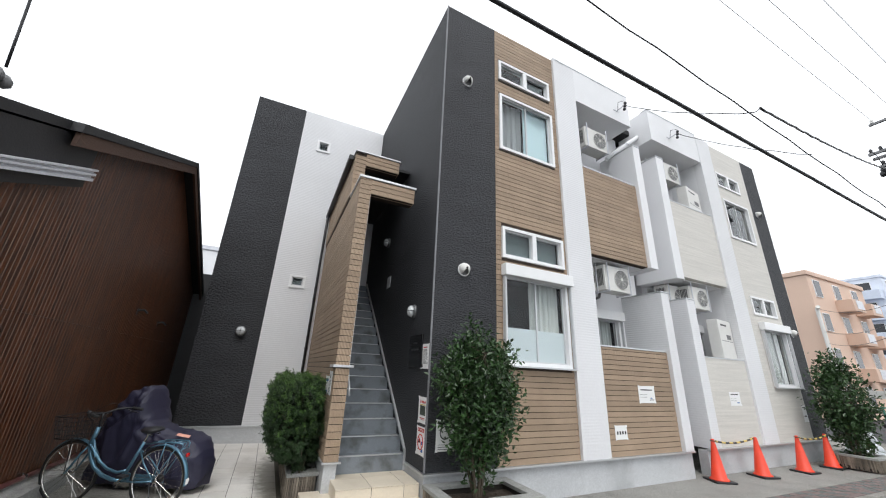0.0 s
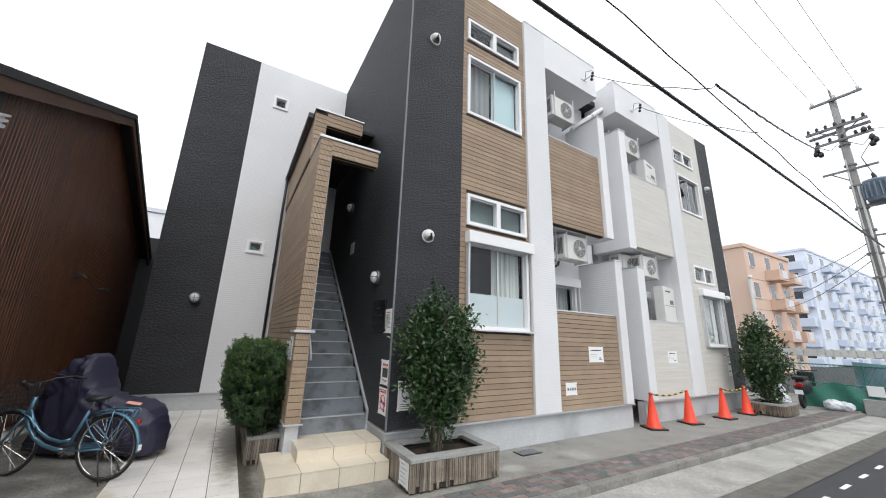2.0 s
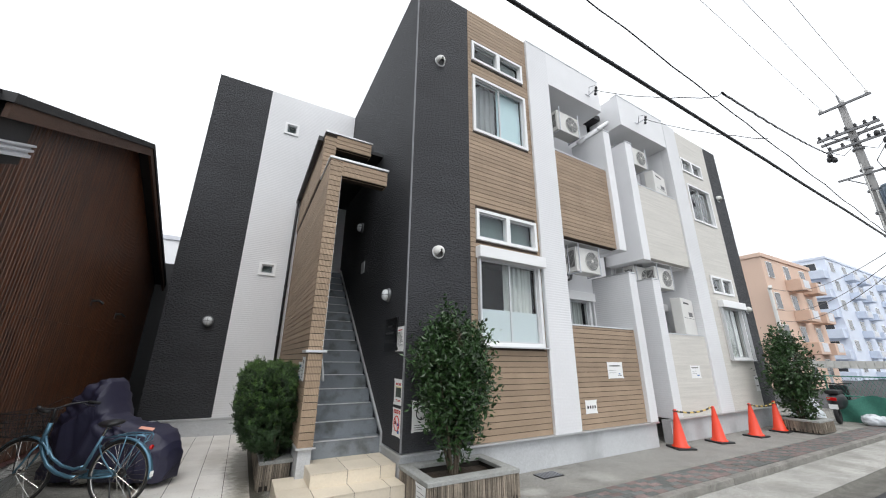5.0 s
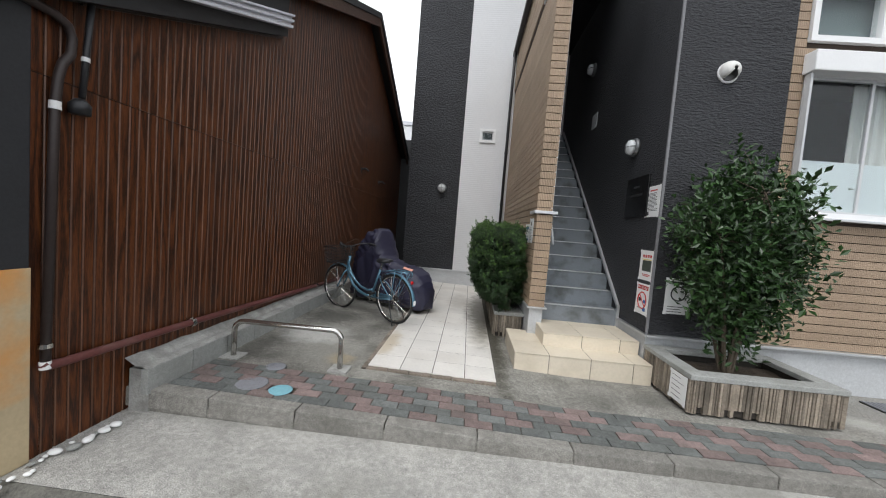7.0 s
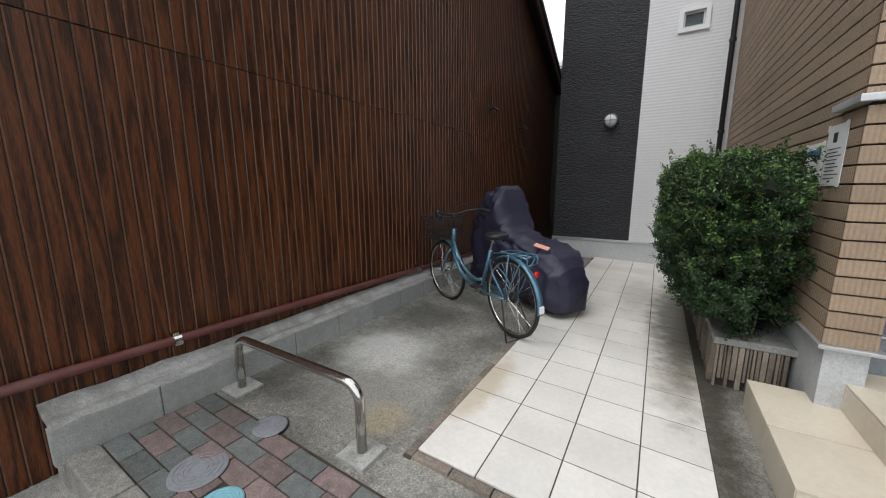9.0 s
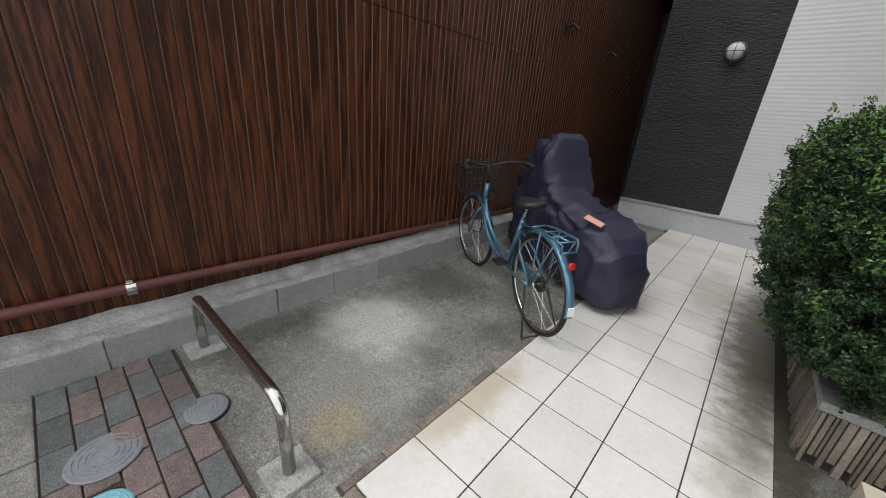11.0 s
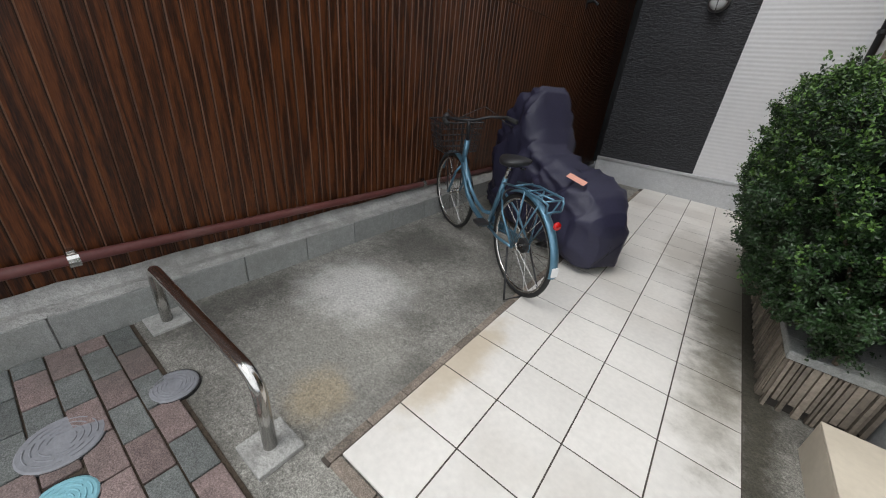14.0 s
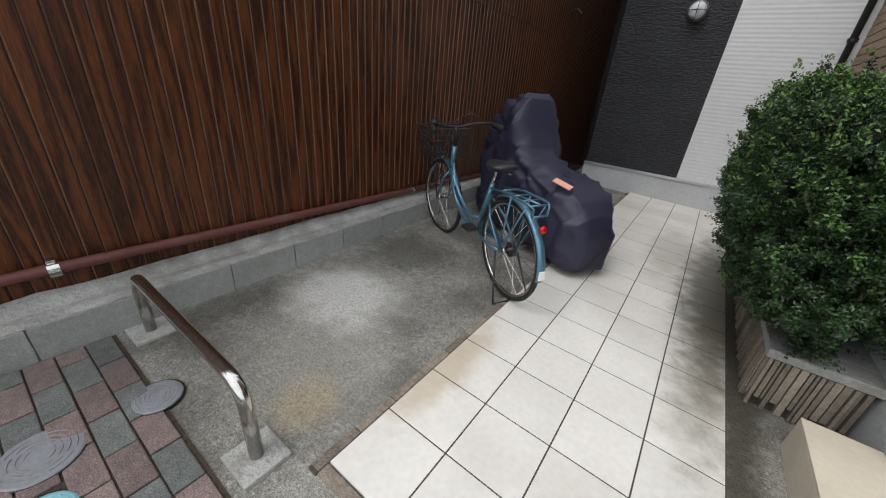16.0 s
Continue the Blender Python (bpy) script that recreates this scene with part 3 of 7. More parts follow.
def window(h, y, label, sashes=2, behind="curtain", mat_behind=None, sill=0.0, flip=False, film=0.0):
    """A sliding window in the opening h of a wall whose outer face is at y."""
    x0, x1, z0, z1 = h
    WN[0] += 1
    top = empty("window_%d" % WN[0], Matrix.Identity(4), label, "window", "", "structure")
    f = 0.034
    fr = bmesh.new()
    for q in ((x0 - 0.022, x1 + 0.022, z0 - 0.022, z0 + f), (x0 - 0.022, x1 + 0.022, z1 - f, z1 + 0.022), (x0 - 0.022, x0 + f, z0 + f, z1 - f), (x1 - f, x1 + 0.022, z0 + f, z1 - f)):
        box(fr, q[0], q[1], y - 0.03, y + 0.1, q[2], q[3])
    part("window_frame", fr, M_alu, top)
    w = (x1 - x0 - 2 * f) / sashes
    for i in range(sashes):
        a, b = x0 + f + w * i, x0 + f + w * (i + 1)
        d = 0.03 if (i % 2) ^ flip else 0.0
        sb = bmesh.new()
        e = 0.026
        for q in ((a, b, z0 + f, z0 + f + e), (a, b, z1 - f - e, z1 - f), (a, a + e, z0 + f + e, z1 - f - e), (b - e, b, z0 + f + e, z1 - f - e)):
            box(sb, q[0], q[1], y + 0.01 + d, y + 0.04 + d, q[2], q[3])
        sash = part("sash", sb, M_sash, top)
        pane = part("pane", bbox(a + e - 0.004, b - e + 0.004, y + 0.022 + d, y + 0.028 + d, z0 + f + e - 0.004, z1 - f - e + 0.004), M_glass, sash)
        pane.visible_shadow = False
        if film:
            part("privacy_film", bbox(a + e, b - e, y + 0.031 + d, y + 0.033 + d, z0 + f + e, z0 + f + e + film), M_film, sash, "frosted film on the lower glass")
    # shallow box, its room darkness put into the colour
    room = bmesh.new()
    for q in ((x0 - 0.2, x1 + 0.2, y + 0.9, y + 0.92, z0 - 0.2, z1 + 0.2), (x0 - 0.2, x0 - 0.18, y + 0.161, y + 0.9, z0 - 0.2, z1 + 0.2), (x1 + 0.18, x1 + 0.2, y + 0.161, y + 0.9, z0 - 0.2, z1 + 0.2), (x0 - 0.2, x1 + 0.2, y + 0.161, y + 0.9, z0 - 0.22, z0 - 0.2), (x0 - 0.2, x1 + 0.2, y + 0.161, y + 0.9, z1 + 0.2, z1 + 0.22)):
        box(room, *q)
    part("dim_interior", room, M_room, top, "near-black box standing in for the unlit room behind the glass")
    if behind == "curtain":
        part("curtain", curtain_mesh(x0 + (x1 - x0) * 0.48, x1 - f, y + 0.18, z0, z1, 5), mat_behind or M_curtain, top, "pale drawn curtain")
    elif behind == "both":
        part("curtain", curtain_mesh(x0 + f, x1 - f, y + 0.2, z0, z1, 9), mat_behind or M_curtain, top, "pale drawn curtain")
    elif behind == "blind":
        part("blind", bbox(x0 + (x1 - x0) * 0.5, x1 - f, y + 0.13, y + 0.135, z0, z1), M_bluecurtain, top, "pale blue blind")
        part("curtain", curtain_mesh(x0 + f, x0 + (x1 - x0) * 0.5, y + 0.2, z0, z1, 4), mat("grey_sheer", (0.3, 0.3, 0.31), 0.9, 0.1), top, "grey half-drawn curtain")
    elif behind in ("shade", "halfshade"):
        part("shade", bbox(x0 + f if behind == "shade" else (x0 + x1) / 2, x1 - f, y + 0.13, y + 0.135, z0, z1), M_shade, top, "grey-green frosted shade")
    if sill:
        part("window_sill", bbox(x0 - 0.05, x1 + 0.05, y - 0.13, y + 0.02, z0 - 0.06, z0 - 0.02, 0.004), M_alu, top)
    return top


def shutter(h, y, label):
    """A roller shutter box over a window with its side rails."""
    x0, x1, z0, z1 = h
    top = empty("roller_shutter", Matrix.Identity(4), label, "shutter")
    part("housing", bbox(x0 - 0.06, x1 + 0.08, y - 0.14, y, z1 - 0.03, z1 + 0.17, 0.012), M_alu, top)
    for x in (x0 - 0.05, x1 + 0.03):
        part("side_rail", bbox(x + 0.008, x + 0.032, y - 0.09, y - 0.03, z0 - 0.02, z1 - 0.03, 0.003), M_sash, top)
    part("sill_rail", bbox(x0 - 0.05, x1 + 0.07, y - 0.1, y - 0.03, z0 - 0.05, z0 - 0.026, 0.004), M_sash, top)
    return top


TRANSOMS = {}
before = set(bpy.data.objects)
window(LW, FRONT, "white framed sliding window with frosted lower film", film=0.5)
shutter((LW[0], LW[1], LW[2], LW[3]), FRONT, "white roller shutter box over the ground floor window")
TRANSOMS[LT] = window(LT, FRONT, "white framed two-pane transom window with grey glass", behind="shade")
window(UW, FRONT, "white framed sliding window with a pale blue blind", behind="blind")
TRANSOMS[UT] = window(UT, FRONT, "white framed two-pane transom window", behind="halfshade")
window(LW2, FRONT, "white framed sliding window with pale curtain")
shutter((LW2[0], LW2[1], LW2[2], LW2[3]), FRONT, "white roller shutter box over the far ground floor window")
TRANSOMS[LT2] = window(LT2, FRONT, "small dark two-pane transom window", behind="none")
window(UW2, FRONT, "white framed sliding window with dark glass", behind="none")
TRANSOMS[UT2] = window(UT2, FRONT, "small dark two-pane transom window", behind="none")
window(B1, 5.45, "balcony sliding window with pale curtain", behind="both")
shutter(B1, 5.45, "white roller shutter box over the balcony window")
shutter(E1, 5.45, "white roller shutter box over the far balcony window")
window(B1U, 5.45, "upper balcony sliding window", behind="none")
window(E1, 5.45, "far balcony sliding window with grey curtain", behind="both")
window(E1U, 5.45, "far upper balcony sliding window", behind="none")
for h in (LT, UT, LT2, UT2):
    part("mullion", bbox((h[0] + h[1]) / 2 - 0.045, (h[0] + h[1]) / 2 + 0.045, FRONT - 0.032, FRONT + 0.08, h[2] + 0.03, h[3] - 0.03, 0.004), M_alu, TRANSOMS[h])
turned(before)
window(WB1, BACK, "small square white framed window", sashes=1, behind="shade")
window(WB2, BACK, "small square white framed window", sashes=1, behind="shade")

# ---- stair ----
SX0, SX1 = 1.135, SIDE - 0.006       # between the boarded wall and the dark wall
RISE, RUN, NSTEP, SY, SZ = 0.2, 0.237, 16, 5.27, 0.27
stair = empty("stair", Matrix.Translation((1.6, 5.3, 0.36)), "straight outdoor stair with grey treads and metal nosings", "stair", "", "structure")
inv = Matrix.Translation((-1.6, -5.3, -0.36))
for i in range(NSTEP):
    y, z = SY + RUN * i, SZ + RISE * i
    tr = part("step", bbox(SX0, SX1, y, y + RUN + 0.02, max(0.0, z - 0.1), z + RISE), M_stepgrey, stair)
    nz = part("nosing", bbox(SX0 + 0.02, SX1 - 0.06, y - 0.012, y + 0.035, z + RISE, z + RISE + 0.012, 0.003), M_nosing, tr)
    for o in (tr, nz):
        o.matrix_parent_inverse = inv if o is tr else Matrix.Identity(4)
st = bmesh.new()
yb, zb = SY, SZ + 0.1
ytop, ztop = SY + RUN * NSTEP, SZ + 0.1 + RISE * NSTEP
for dz0, dz1 in ((0.12, 0.175),):
    v = [st.verts.new(p) for p in ((SX1 - 0.03, yb, zb + dz0), (SX1 - 0.03, ytop, ztop + dz0), (SX1 - 0.03, ytop, ztop + dz1), (SX1 - 0.03, yb, zb + dz1), (SX1, yb, zb + dz0), (SX1, ytop, ztop + dz0), (SX1, ytop, ztop + dz1), (SX1, yb, zb + dz1))]
    for f in ((0, 1, 2, 3), (4, 7, 6, 5), (0, 4, 5, 1), (3, 2, 6, 7), (0, 3, 7, 4), (1, 5, 6, 2)):
        st.faces.new([v[i] for i in f])
box(st, SX1 - 0.03, SX1, yb - 0.02, yb + 0.03, 0.27, zb + 0.17)
struct("stair_stringer", st, M_nosing, "grey metal stringer strip along the dark wall", "trim")
struct("stair_landing", bbox(SX0, SX1, SY + RUN * NSTEP, BACK, 3.4, SZ + RISE * (NSTEP + 1)), M_stepgrey, "grey landing at the stair top", "landing")

# boarded stair wall with two stepped tops
WX0, WX1, WY0 = 0.935, 1.125, 5.045
swall = struct("wall_stair", bbox(WX0 + 0.016, WX1 - 0.016, 5.111, BACK, 0.46, 4.595), M_brown_back, "tan boarded stair wall with dark joints", "wall")
struct("wall_stair_pillar", bbox(WX0 + 0.016, WX1 - 0.005, WY0 + 0.014, 5.111, 0.46, 1.61), M_brown_back)
swall_low = struct("plinth_stair", bbox(WX0 + 0.02, WX1 - 0.01, WY0 + 0.02, BACK, -0.1, 0.46), M_plinth, "grey rendered base of the stair wall", "plinth")


def hexa(bm, a, b):
    """A solid between two loops of four points."""
    va, vb = [bm.verts.new(p) for p in a], [bm.verts.new(p) for p in b]
    bm.faces.new(va[::-1])
    bm.faces.new(vb)
    for i in range(4):
        j = (i + 1) % 4
        bm.faces.new((va[i], va[j], vb[j], vb[i]))


# stair wall: low front arch, taller rear part, copings
struct("wall_stair_rear", bbox(WX0 - 0.008, WX1 - 0.016, 5.95, BACK, 4.596, 5.595), M_brown_back, "tan boarded upper stair wall", "wall")
struct("coping_arch", bbox(WX0 - 0.02, 1.91, WY0 + 0.03, 5.31, 4.6, 4.64, 0.004), M_nosing, "pale metal coping on the arch", "coping")
struct("coping_wall", bbox(WX0 - 0.02, WX1 + 0.01, 5.31, 5.95, 4.6, 4.63, 0.004), M_nosing)
struct("coping_arch_rear", bbox(WX0 - 0.03, 1.82, 5.9, 6.14, 5.6, 5.63, 0.004), M_nosing, "pale metal coping on the rear arch", "coping")
arch = struct("arch_beam", bbox(WX1 - 0.016, 1.87, 5.115, 5.295, 4.33, 4.6), M_brown_back, "tan boarded beam over the stair entry", "beam")
arch2 = struct("arch_beam_rear", bbox(WX1 - 0.016, 1.78, 5.94, 6.12, 5.33, 5.6), M_brown_back, "tan boarded beam further up the stair", "beam")
struct("stair_roof", bbox(WX0 - 0.04, SIDE - 0.01, 6.14, BACK, 5.54, 5.6), M_roof, "dark canopy over the stair", "roof")
struct("roof_gutter", bbox(WX0 - 0.13, WX0 - 0.04, 6.0, BACK - 0.02, 5.44, 5.54, 0.01), M_black, "black gutter along the stair canopy", "gutter")
struct("pillar_cap", bbox(WX0 - 0.04, WX1 + 0.05, WY0 - 0.035, 5.33, 1.605, 1.64, 0.005), M_nosing, "pale metal ledge on the stair pillar", "trim")
struct("pillar_foot", bbox(WX0 - 0.02, WX1 + 0.03, WY0 - 0.03, 5.38, 0.445, 0.465, 0.004), M_nosing, "pale metal drip strip under the boards", "trim")
struct("stair_trim", bbox(WX1 - 0.016, WX1 + 0.008, 5.115, 5.235, 0.46, 4.6), M_white_plain, "white inner edge of the stair wall", "trim")


def downpipe(name, pts, r, material, label, rings=()):
    top = empty(name, Matrix.Translation(pts[0]), label, "pipe")
    p0 = Vector(pts[0])
    part("pipe", tubes([([Vector(p) - p0 for p in pts], r)], 10), material, top, smooth=True)
    for c in rings:
        part("bracket", moved(lathe([(r * 1.35, -0.018), (r * 1.35, 0.018)], 12), *(Vector(c) - p0)), material, top)
    return top


downpipe("drainpipe", [(0.84, 9.16, 0.1), (0.84, 9.16, 4.0), (0.84, 9.13, 4.6), (0.84, 9.0, 5.46)], 0.032, M_black, "black drainpipe in the corner of the rear wing", [(0.84, 9.16, z) for z in (0.8, 2.0, 3.2)])
before = set(bpy.data.objects)
downpipe("overflow_pipe", [(7.1, 5.1, 7.0), (7.3, 5.0, 7.2), (8.25, 4.9, 7.98)], 0.06, M_white_plain, "white pipe crossing the slot between the balconies", [(7.75, 4.95, 7.57)])
turned(before)


# ---- neighbouring timber house ----
HX = -2.2
SLOPE, RIDGE = 0.45, 7.82


def gable(y):
    return 5.37 + SLOPE * (y - RIDGE) if y < RIDGE else 5.37 - 0.5 * (y - RIDGE)


core = bmesh.new()
prof = [(2.3, -0.3), (12.0, -0.3), (12.0, gable(12)), (RIDGE, gable(RIDGE)), (2.3, gable(2.3) - 0.1)]
fa = [core.verts.new((HX + 0.001, y, z)) for y, z in prof]
fb = [core.verts.new((HX - 9, y, z)) for y, z in prof]
core.faces.new(fa)
core.faces.new(fb[::-1])
for i in range(5):
    core.faces.new((fa[i], fb[i], fb[(i + 1) % 5], fa[(i + 1) % 5]))
house = struct("wall_timber_house", core, M_woodgap, "dark-stained timber gable wall of narrow vertical boards", "wall")

roof = bmesh.new()
for ya, yb_, x_out in ((1.4, 4.0, -2.05), (4.0, RIDGE, -1.95)):
    za, zb_ = gable(ya) + 0.02, gable(yb_) + 0.02
    hexa(roof, [(-12, ya, za), (x_out, ya, za), (x_out, ya, za + 0.1), (-12, ya, za + 0.1)], [(-12, yb_, zb_), (x_out, yb_, zb_), (x_out, yb_, zb_ + 0.1), (-12, yb_, zb_ + 0.1)])
hexa(roof, [(-12, RIDGE, gable(RIDGE) + 0.02), (-1.95, RIDGE, gable(RIDGE) + 0.02), (-1.95, RIDGE, gable(RIDGE) + 0.12), (-12, RIDGE, gable(RIDGE) + 0.12)],
     [(-12, 12.5, gable(12.5) + 0.02), (-1.95, 12.5, gable(12.5) + 0.02), (-1.95, 12.5, gable(12.5) + 0.12), (-12, 12.5, gable(12.5) + 0.12)])
struct("roof_timber_house", roof, M_roof, "dark metal gable roof of the timber house", "roof")
fas = bmesh.new()
for ya, yb_ in ((4.03, RIDGE), (RIDGE, 12.45)):
    za, zb_ = gable(ya) - 0.14, gable(yb_) - 0.14
    hexa(fas, [(-2.01, ya, za), (-1.97, ya, za), (-1.97, ya, za + 0.155), (-2.01, ya, za + 0.155)], [(-2.01, yb_, zb_), (-1.97, yb_, zb_), (-1.97, yb_, zb_ + 0.155), (-2.01, yb_, zb_ + 0.155)])
struct("bargeboard", fas, M_fascia, "brown weathered bargeboard under the gable roof", "fascia")
# near-black panel covers dark timber and imitates shade under the roof edge
sof = bmesh.new()
for ya, yb_, lo, hi in ((1.6, 4.62, -0.24, 0.0),):
    za, zb_ = 2.242 + lo, 3.571 + lo
    hexa(sof, [(-2.19, ya, za), (-2.07, ya, za), (-2.07, ya, gable(ya) + hi), (-2.19, ya, gable(ya) + hi)], [(-2.19, yb_, zb_), (-2.07, yb_, zb_), (-2.07, yb_, gable(yb_) + hi), (-2.19, yb_, gable(yb_) + hi)])
struct("verge_board", sof, M_roof, "near-black panel for the dark timber and shade behind the metal trim", "fascia")
trim = bmesh.new()
ribs_ = [(-2.05, -0.155), (-2.0, -0.15), (-2.0, -0.118), (-2.028, -0.108), (-2.028, -0.092), (-1.992, -0.082), (-1.992, -0.058), (-2.022, -0.048), (-2.022, -0.034), (-1.985, -0.024), (-1.985, -0.004), (-2.0, 0.0), (-2.06, 0.0)]
ends = []
for y, k in ((2.17, 0.55), (4.6, 1.0)):
    z = 2.492 + 0.4405 * (y - 2.17)
    ends.append([trim.verts.new((x, y, z + dz * k)) for x, dz in ribs_])
for i in range(len(ribs_)):
    j = (i + 1) % len(ribs_)
    trim.faces.new((ends[0][i], ends[0][j], ends[1][j], ends[1][i]))
trim.faces.new(ends[0][::-1])
trim.faces.new(ends[1])
struct("verge_trim", trim, M_gutter, "weathered ribbed zinc trim along the verge", "trim")
bat = bmesh.new()
hexa(bat, [(-2.192, 2.62, 2.44), (-2.172, 2.62, 2.44), (-2.172, 2.62, 2.465), (-2.192, 2.62, 2.465)], [(-2.192, 4.7, 3.345), (-2.172, 4.7, 3.345), (-2.172, 4.7, 3.37), (-2.192, 4.7, 3.37)])
struct("flashing_strip", bat, M_dpipe, "thin blackened flashing strip across the boards", "trim")

# ---- front of the timber house with its corner post ----
post = empty("corner_post", Matrix.Translation((-2.27, 2.285, -0.13)), "dark grey corner post with pale orange-stained foot", "post")
part("shaft", bbox(-0.1, 0.1, -0.1, 0.1, 1.08, 2.5, 0.006), mat("dark_grey_paint", (0.022, 0.023, 0.026), 0.6, 0.2), post)
M_beigeboard = mat("beige_board_with_orange_paint", (0.5, 0.4, 0.25), 0.8, 0.1, 3, 50, 0.2, stain=(0.75, 0.27, 0.01), stain_scale=1.6, stain_amt=0.95)
part("foot", bbox(-0.112, 0.105, -0.112, 0.105, 0.0, 1.08, 0.006), M_beigeboard, post, "beige foot with orange paint stains")
for dx, dz in ((-0.03, 1.14), (0.035, 1.15), (-0.03, 1.3), (0.035, 1.31)):
    part("reflector", bbox(dx - 0.014, dx + 0.014, -0.106, -0.099, dz, dz + 0.11, 0.003), M_paper, post, "white reflective sticker")
struct("shopfront", slab_with_holes(-9, -2.38, -0.2, 2.7, 2.25, 2.35, ((-8.5, -2.52, -0.1, 2.2),)), mat("old_timber_frame", (0.22, 0.13, 0.07), 0.8, 0.3, 3, 60, 0.4, stretch=(1, 1, 0.3)), "old timber frame of a dark open front", "wall")
# near-black sheet stands in for the unlit inside
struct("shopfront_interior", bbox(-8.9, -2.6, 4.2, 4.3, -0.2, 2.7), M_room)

hp = empty("wall_pipe", Matrix.Translation((-2.15, 2.43, 0.385)), "maroon painted pipe running low along the timber wall", "pipe")
part("run", tubes([([(0, 0.0, 0.03), (0, 0.03, 0.008), (0, 0.1, 0.0), (0, 1.07, -0.018), (0, 3.25, -0.085), (0, 6.2, -0.16)], 0.026)], 10), M_pipe, hp, smooth=True)
for y in (1.06, 3.5):
    c = part("clip", moved(lathe([(0.034, -0.02), (0.034, 0.02)], 12, "y"), 0, y, 0.005 - 0.026 * y), M_steel, hp, "small metal clip")
    part("clip_arm", bbox(-0.06, 0.0, y - 0.015, y + 0.015, 0.03 - 0.026 * y, 0.05 - 0.026 * y, 0.003), M_steel, c)
dp = empty("wall_downpipe", Matrix.Translation((-2.15, 2.445, 0.38)), "dark brown downpipe with white tape bands", "pipe")
part("shaft", tubes([([(0, 0, 0), (0, 0.03, 1.46), (0, 0.042, 1.6), (0, 0.06, 1.68), (0, 0.1, 1.75), (0, 0.107, 1.84), (0, 0.085, 1.9), (0, 0.02, 1.925), (0.0, -0.1, 1.93), (0.03, -0.19, 1.925)], 0.023)], 12), M_dpipe, dp, smooth=True)
for z in (0.02, 1.45):
    part("tape", moved(lathe([(0.026, -0.022), (0.026, 0.022)], 14), 0, 0.0205 * z, z), M_paper, dp, "white tape")
part("strap", moved(lathe([(0.032, -0.012), (0.032, 0.012)], 14), 0, 0, 0.13), M_steel, dp, "metal strap")
cpipe = empty("cream_pipe", Matrix.Translation((-2.12, 2.25, 2.30)), "thick cream pipe end meeting the downpipe at the corner", "pipe")
part("run", tubes([([(-1.2, 0.0, 0.04), (-0.2, 0.0, 0.02), (0.0, 0.0, 0.0)], 0.026)], 12), M_mortar, cpipe, smooth=True)
part("collar", moved(lathe([(0.032, -0.03), (0.032, 0.03)], 14, "x"), -0.02, 0, 0.0), M_mortar, cpipe, smooth=True)
vp = empty("vent_pipe", Matrix.Translation((-2.13, 2.61, 1.83)), "black vent pipe with a hooded end on the timber wall", "pipe")
part("hood", moved(lathe([(0.015, -0.02), (0.048, -0.015), (0.05, 0.04), (0.025, 0.07)], 14), 0, -0.03, 0), M_black, vp, smooth=True)
part("pipe", tubes([([(0, -0.02, 0.08), (0, 0.0, 0.35), (0, 0.02, 0.62)], 0.017)], 10), M_black, vp, smooth=True)
part("tape", moved(lathe([(0.02, -0.012), (0.02, 0.012)], 12), 0, -0.005, 0.3), M_paper, vp, "white tape")
for y, z in ((7.9, 2.38), (9.3, 2.3)):
    hk = empty("wall_bracket", Matrix.Translation((HX, y, z)), "black iron bracket on the timber wall", "bracket")
    part("plate", bbox(0.0, 0.02, -0.03, 0.03, -0.05, 0.08, 0.004), M_black, hk)
    part("arm", tubes([([(0.01, 0, 0.03), (0.1, 0.01, 0.05), (0.16, 0.03, 0.0)], 0.02)], 8), M_black, hk)

# pebbles along the foot of the timber wall
random.seed(5)
for i in range(24):
    bm = bmesh.new()
    bmesh.ops.create_icosphere(bm, subdivisions=2, radius=1.0)
    s = random.choice((0.012, 0.016, 0.02, 0.028))
    for v in bm.verts:
        v.co = Vector((v.co.x * s * 1.0, v.co.y * s * random.uniform(1.2, 1.35), v.co.z * s * 0.55))
    pb = part("pebble", bm, M_paper if i % 4 else M_block, None, smooth=True)
    pb.location = (-2.13 + random.uniform(0, 0.1), 1.92 + 0.037 * i + random.uniform(-0.01, 0.01), -0.118 + s * 0.3)
    pb.rotation_euler = (0, 0, random.uniform(0, 3))
    tagged(pb, "pale rounded pebble beside the timber wall", "pebble", "pebbles along the wall")

# added panel blocks sky light from behind so the alley reads dark
struct("alley_panel", bbox(-2.19, -1.45, 11.8, 11.86, -0.2, 4.0), M_black, "black panel added to keep the narrow alley dark", "panel")

# ---- yard: block wall, rail, lids ----
bw = struct("wall_block", bbox(-2.16, -2.015, 2.95, 9.2, -0.2, 0.18), M_mortar, "low grey concrete block wall below the timber wall", "wall")
struct("wall_block_cap", sheet([-2.18, -2.1, -2.05, -2.008], steps(2.93, 9.2, 0.12), lambda x, y: 0.205 + 0.014 * noise.noise((x * 9, y * 7, 0)) + (0.05 if x < -2.12 else 0.0) - (0.012 if x > -2.02 else 0)), M_mortar, "rough mortar cap on the block wall", "trim")
bk = mesh_of("block", bbox(-0.05, 0.0, 0.003, 0.408, 0.0, 0.18, 0.004), M_block)
for i in range(15):
    ob = new("block", bk)
    y = 2.922 + 0.411 * i
    ob.location = (-2.0, y, 0.012 + 0.003 * math.sin(3.0 * i))
    ob.parent = bw

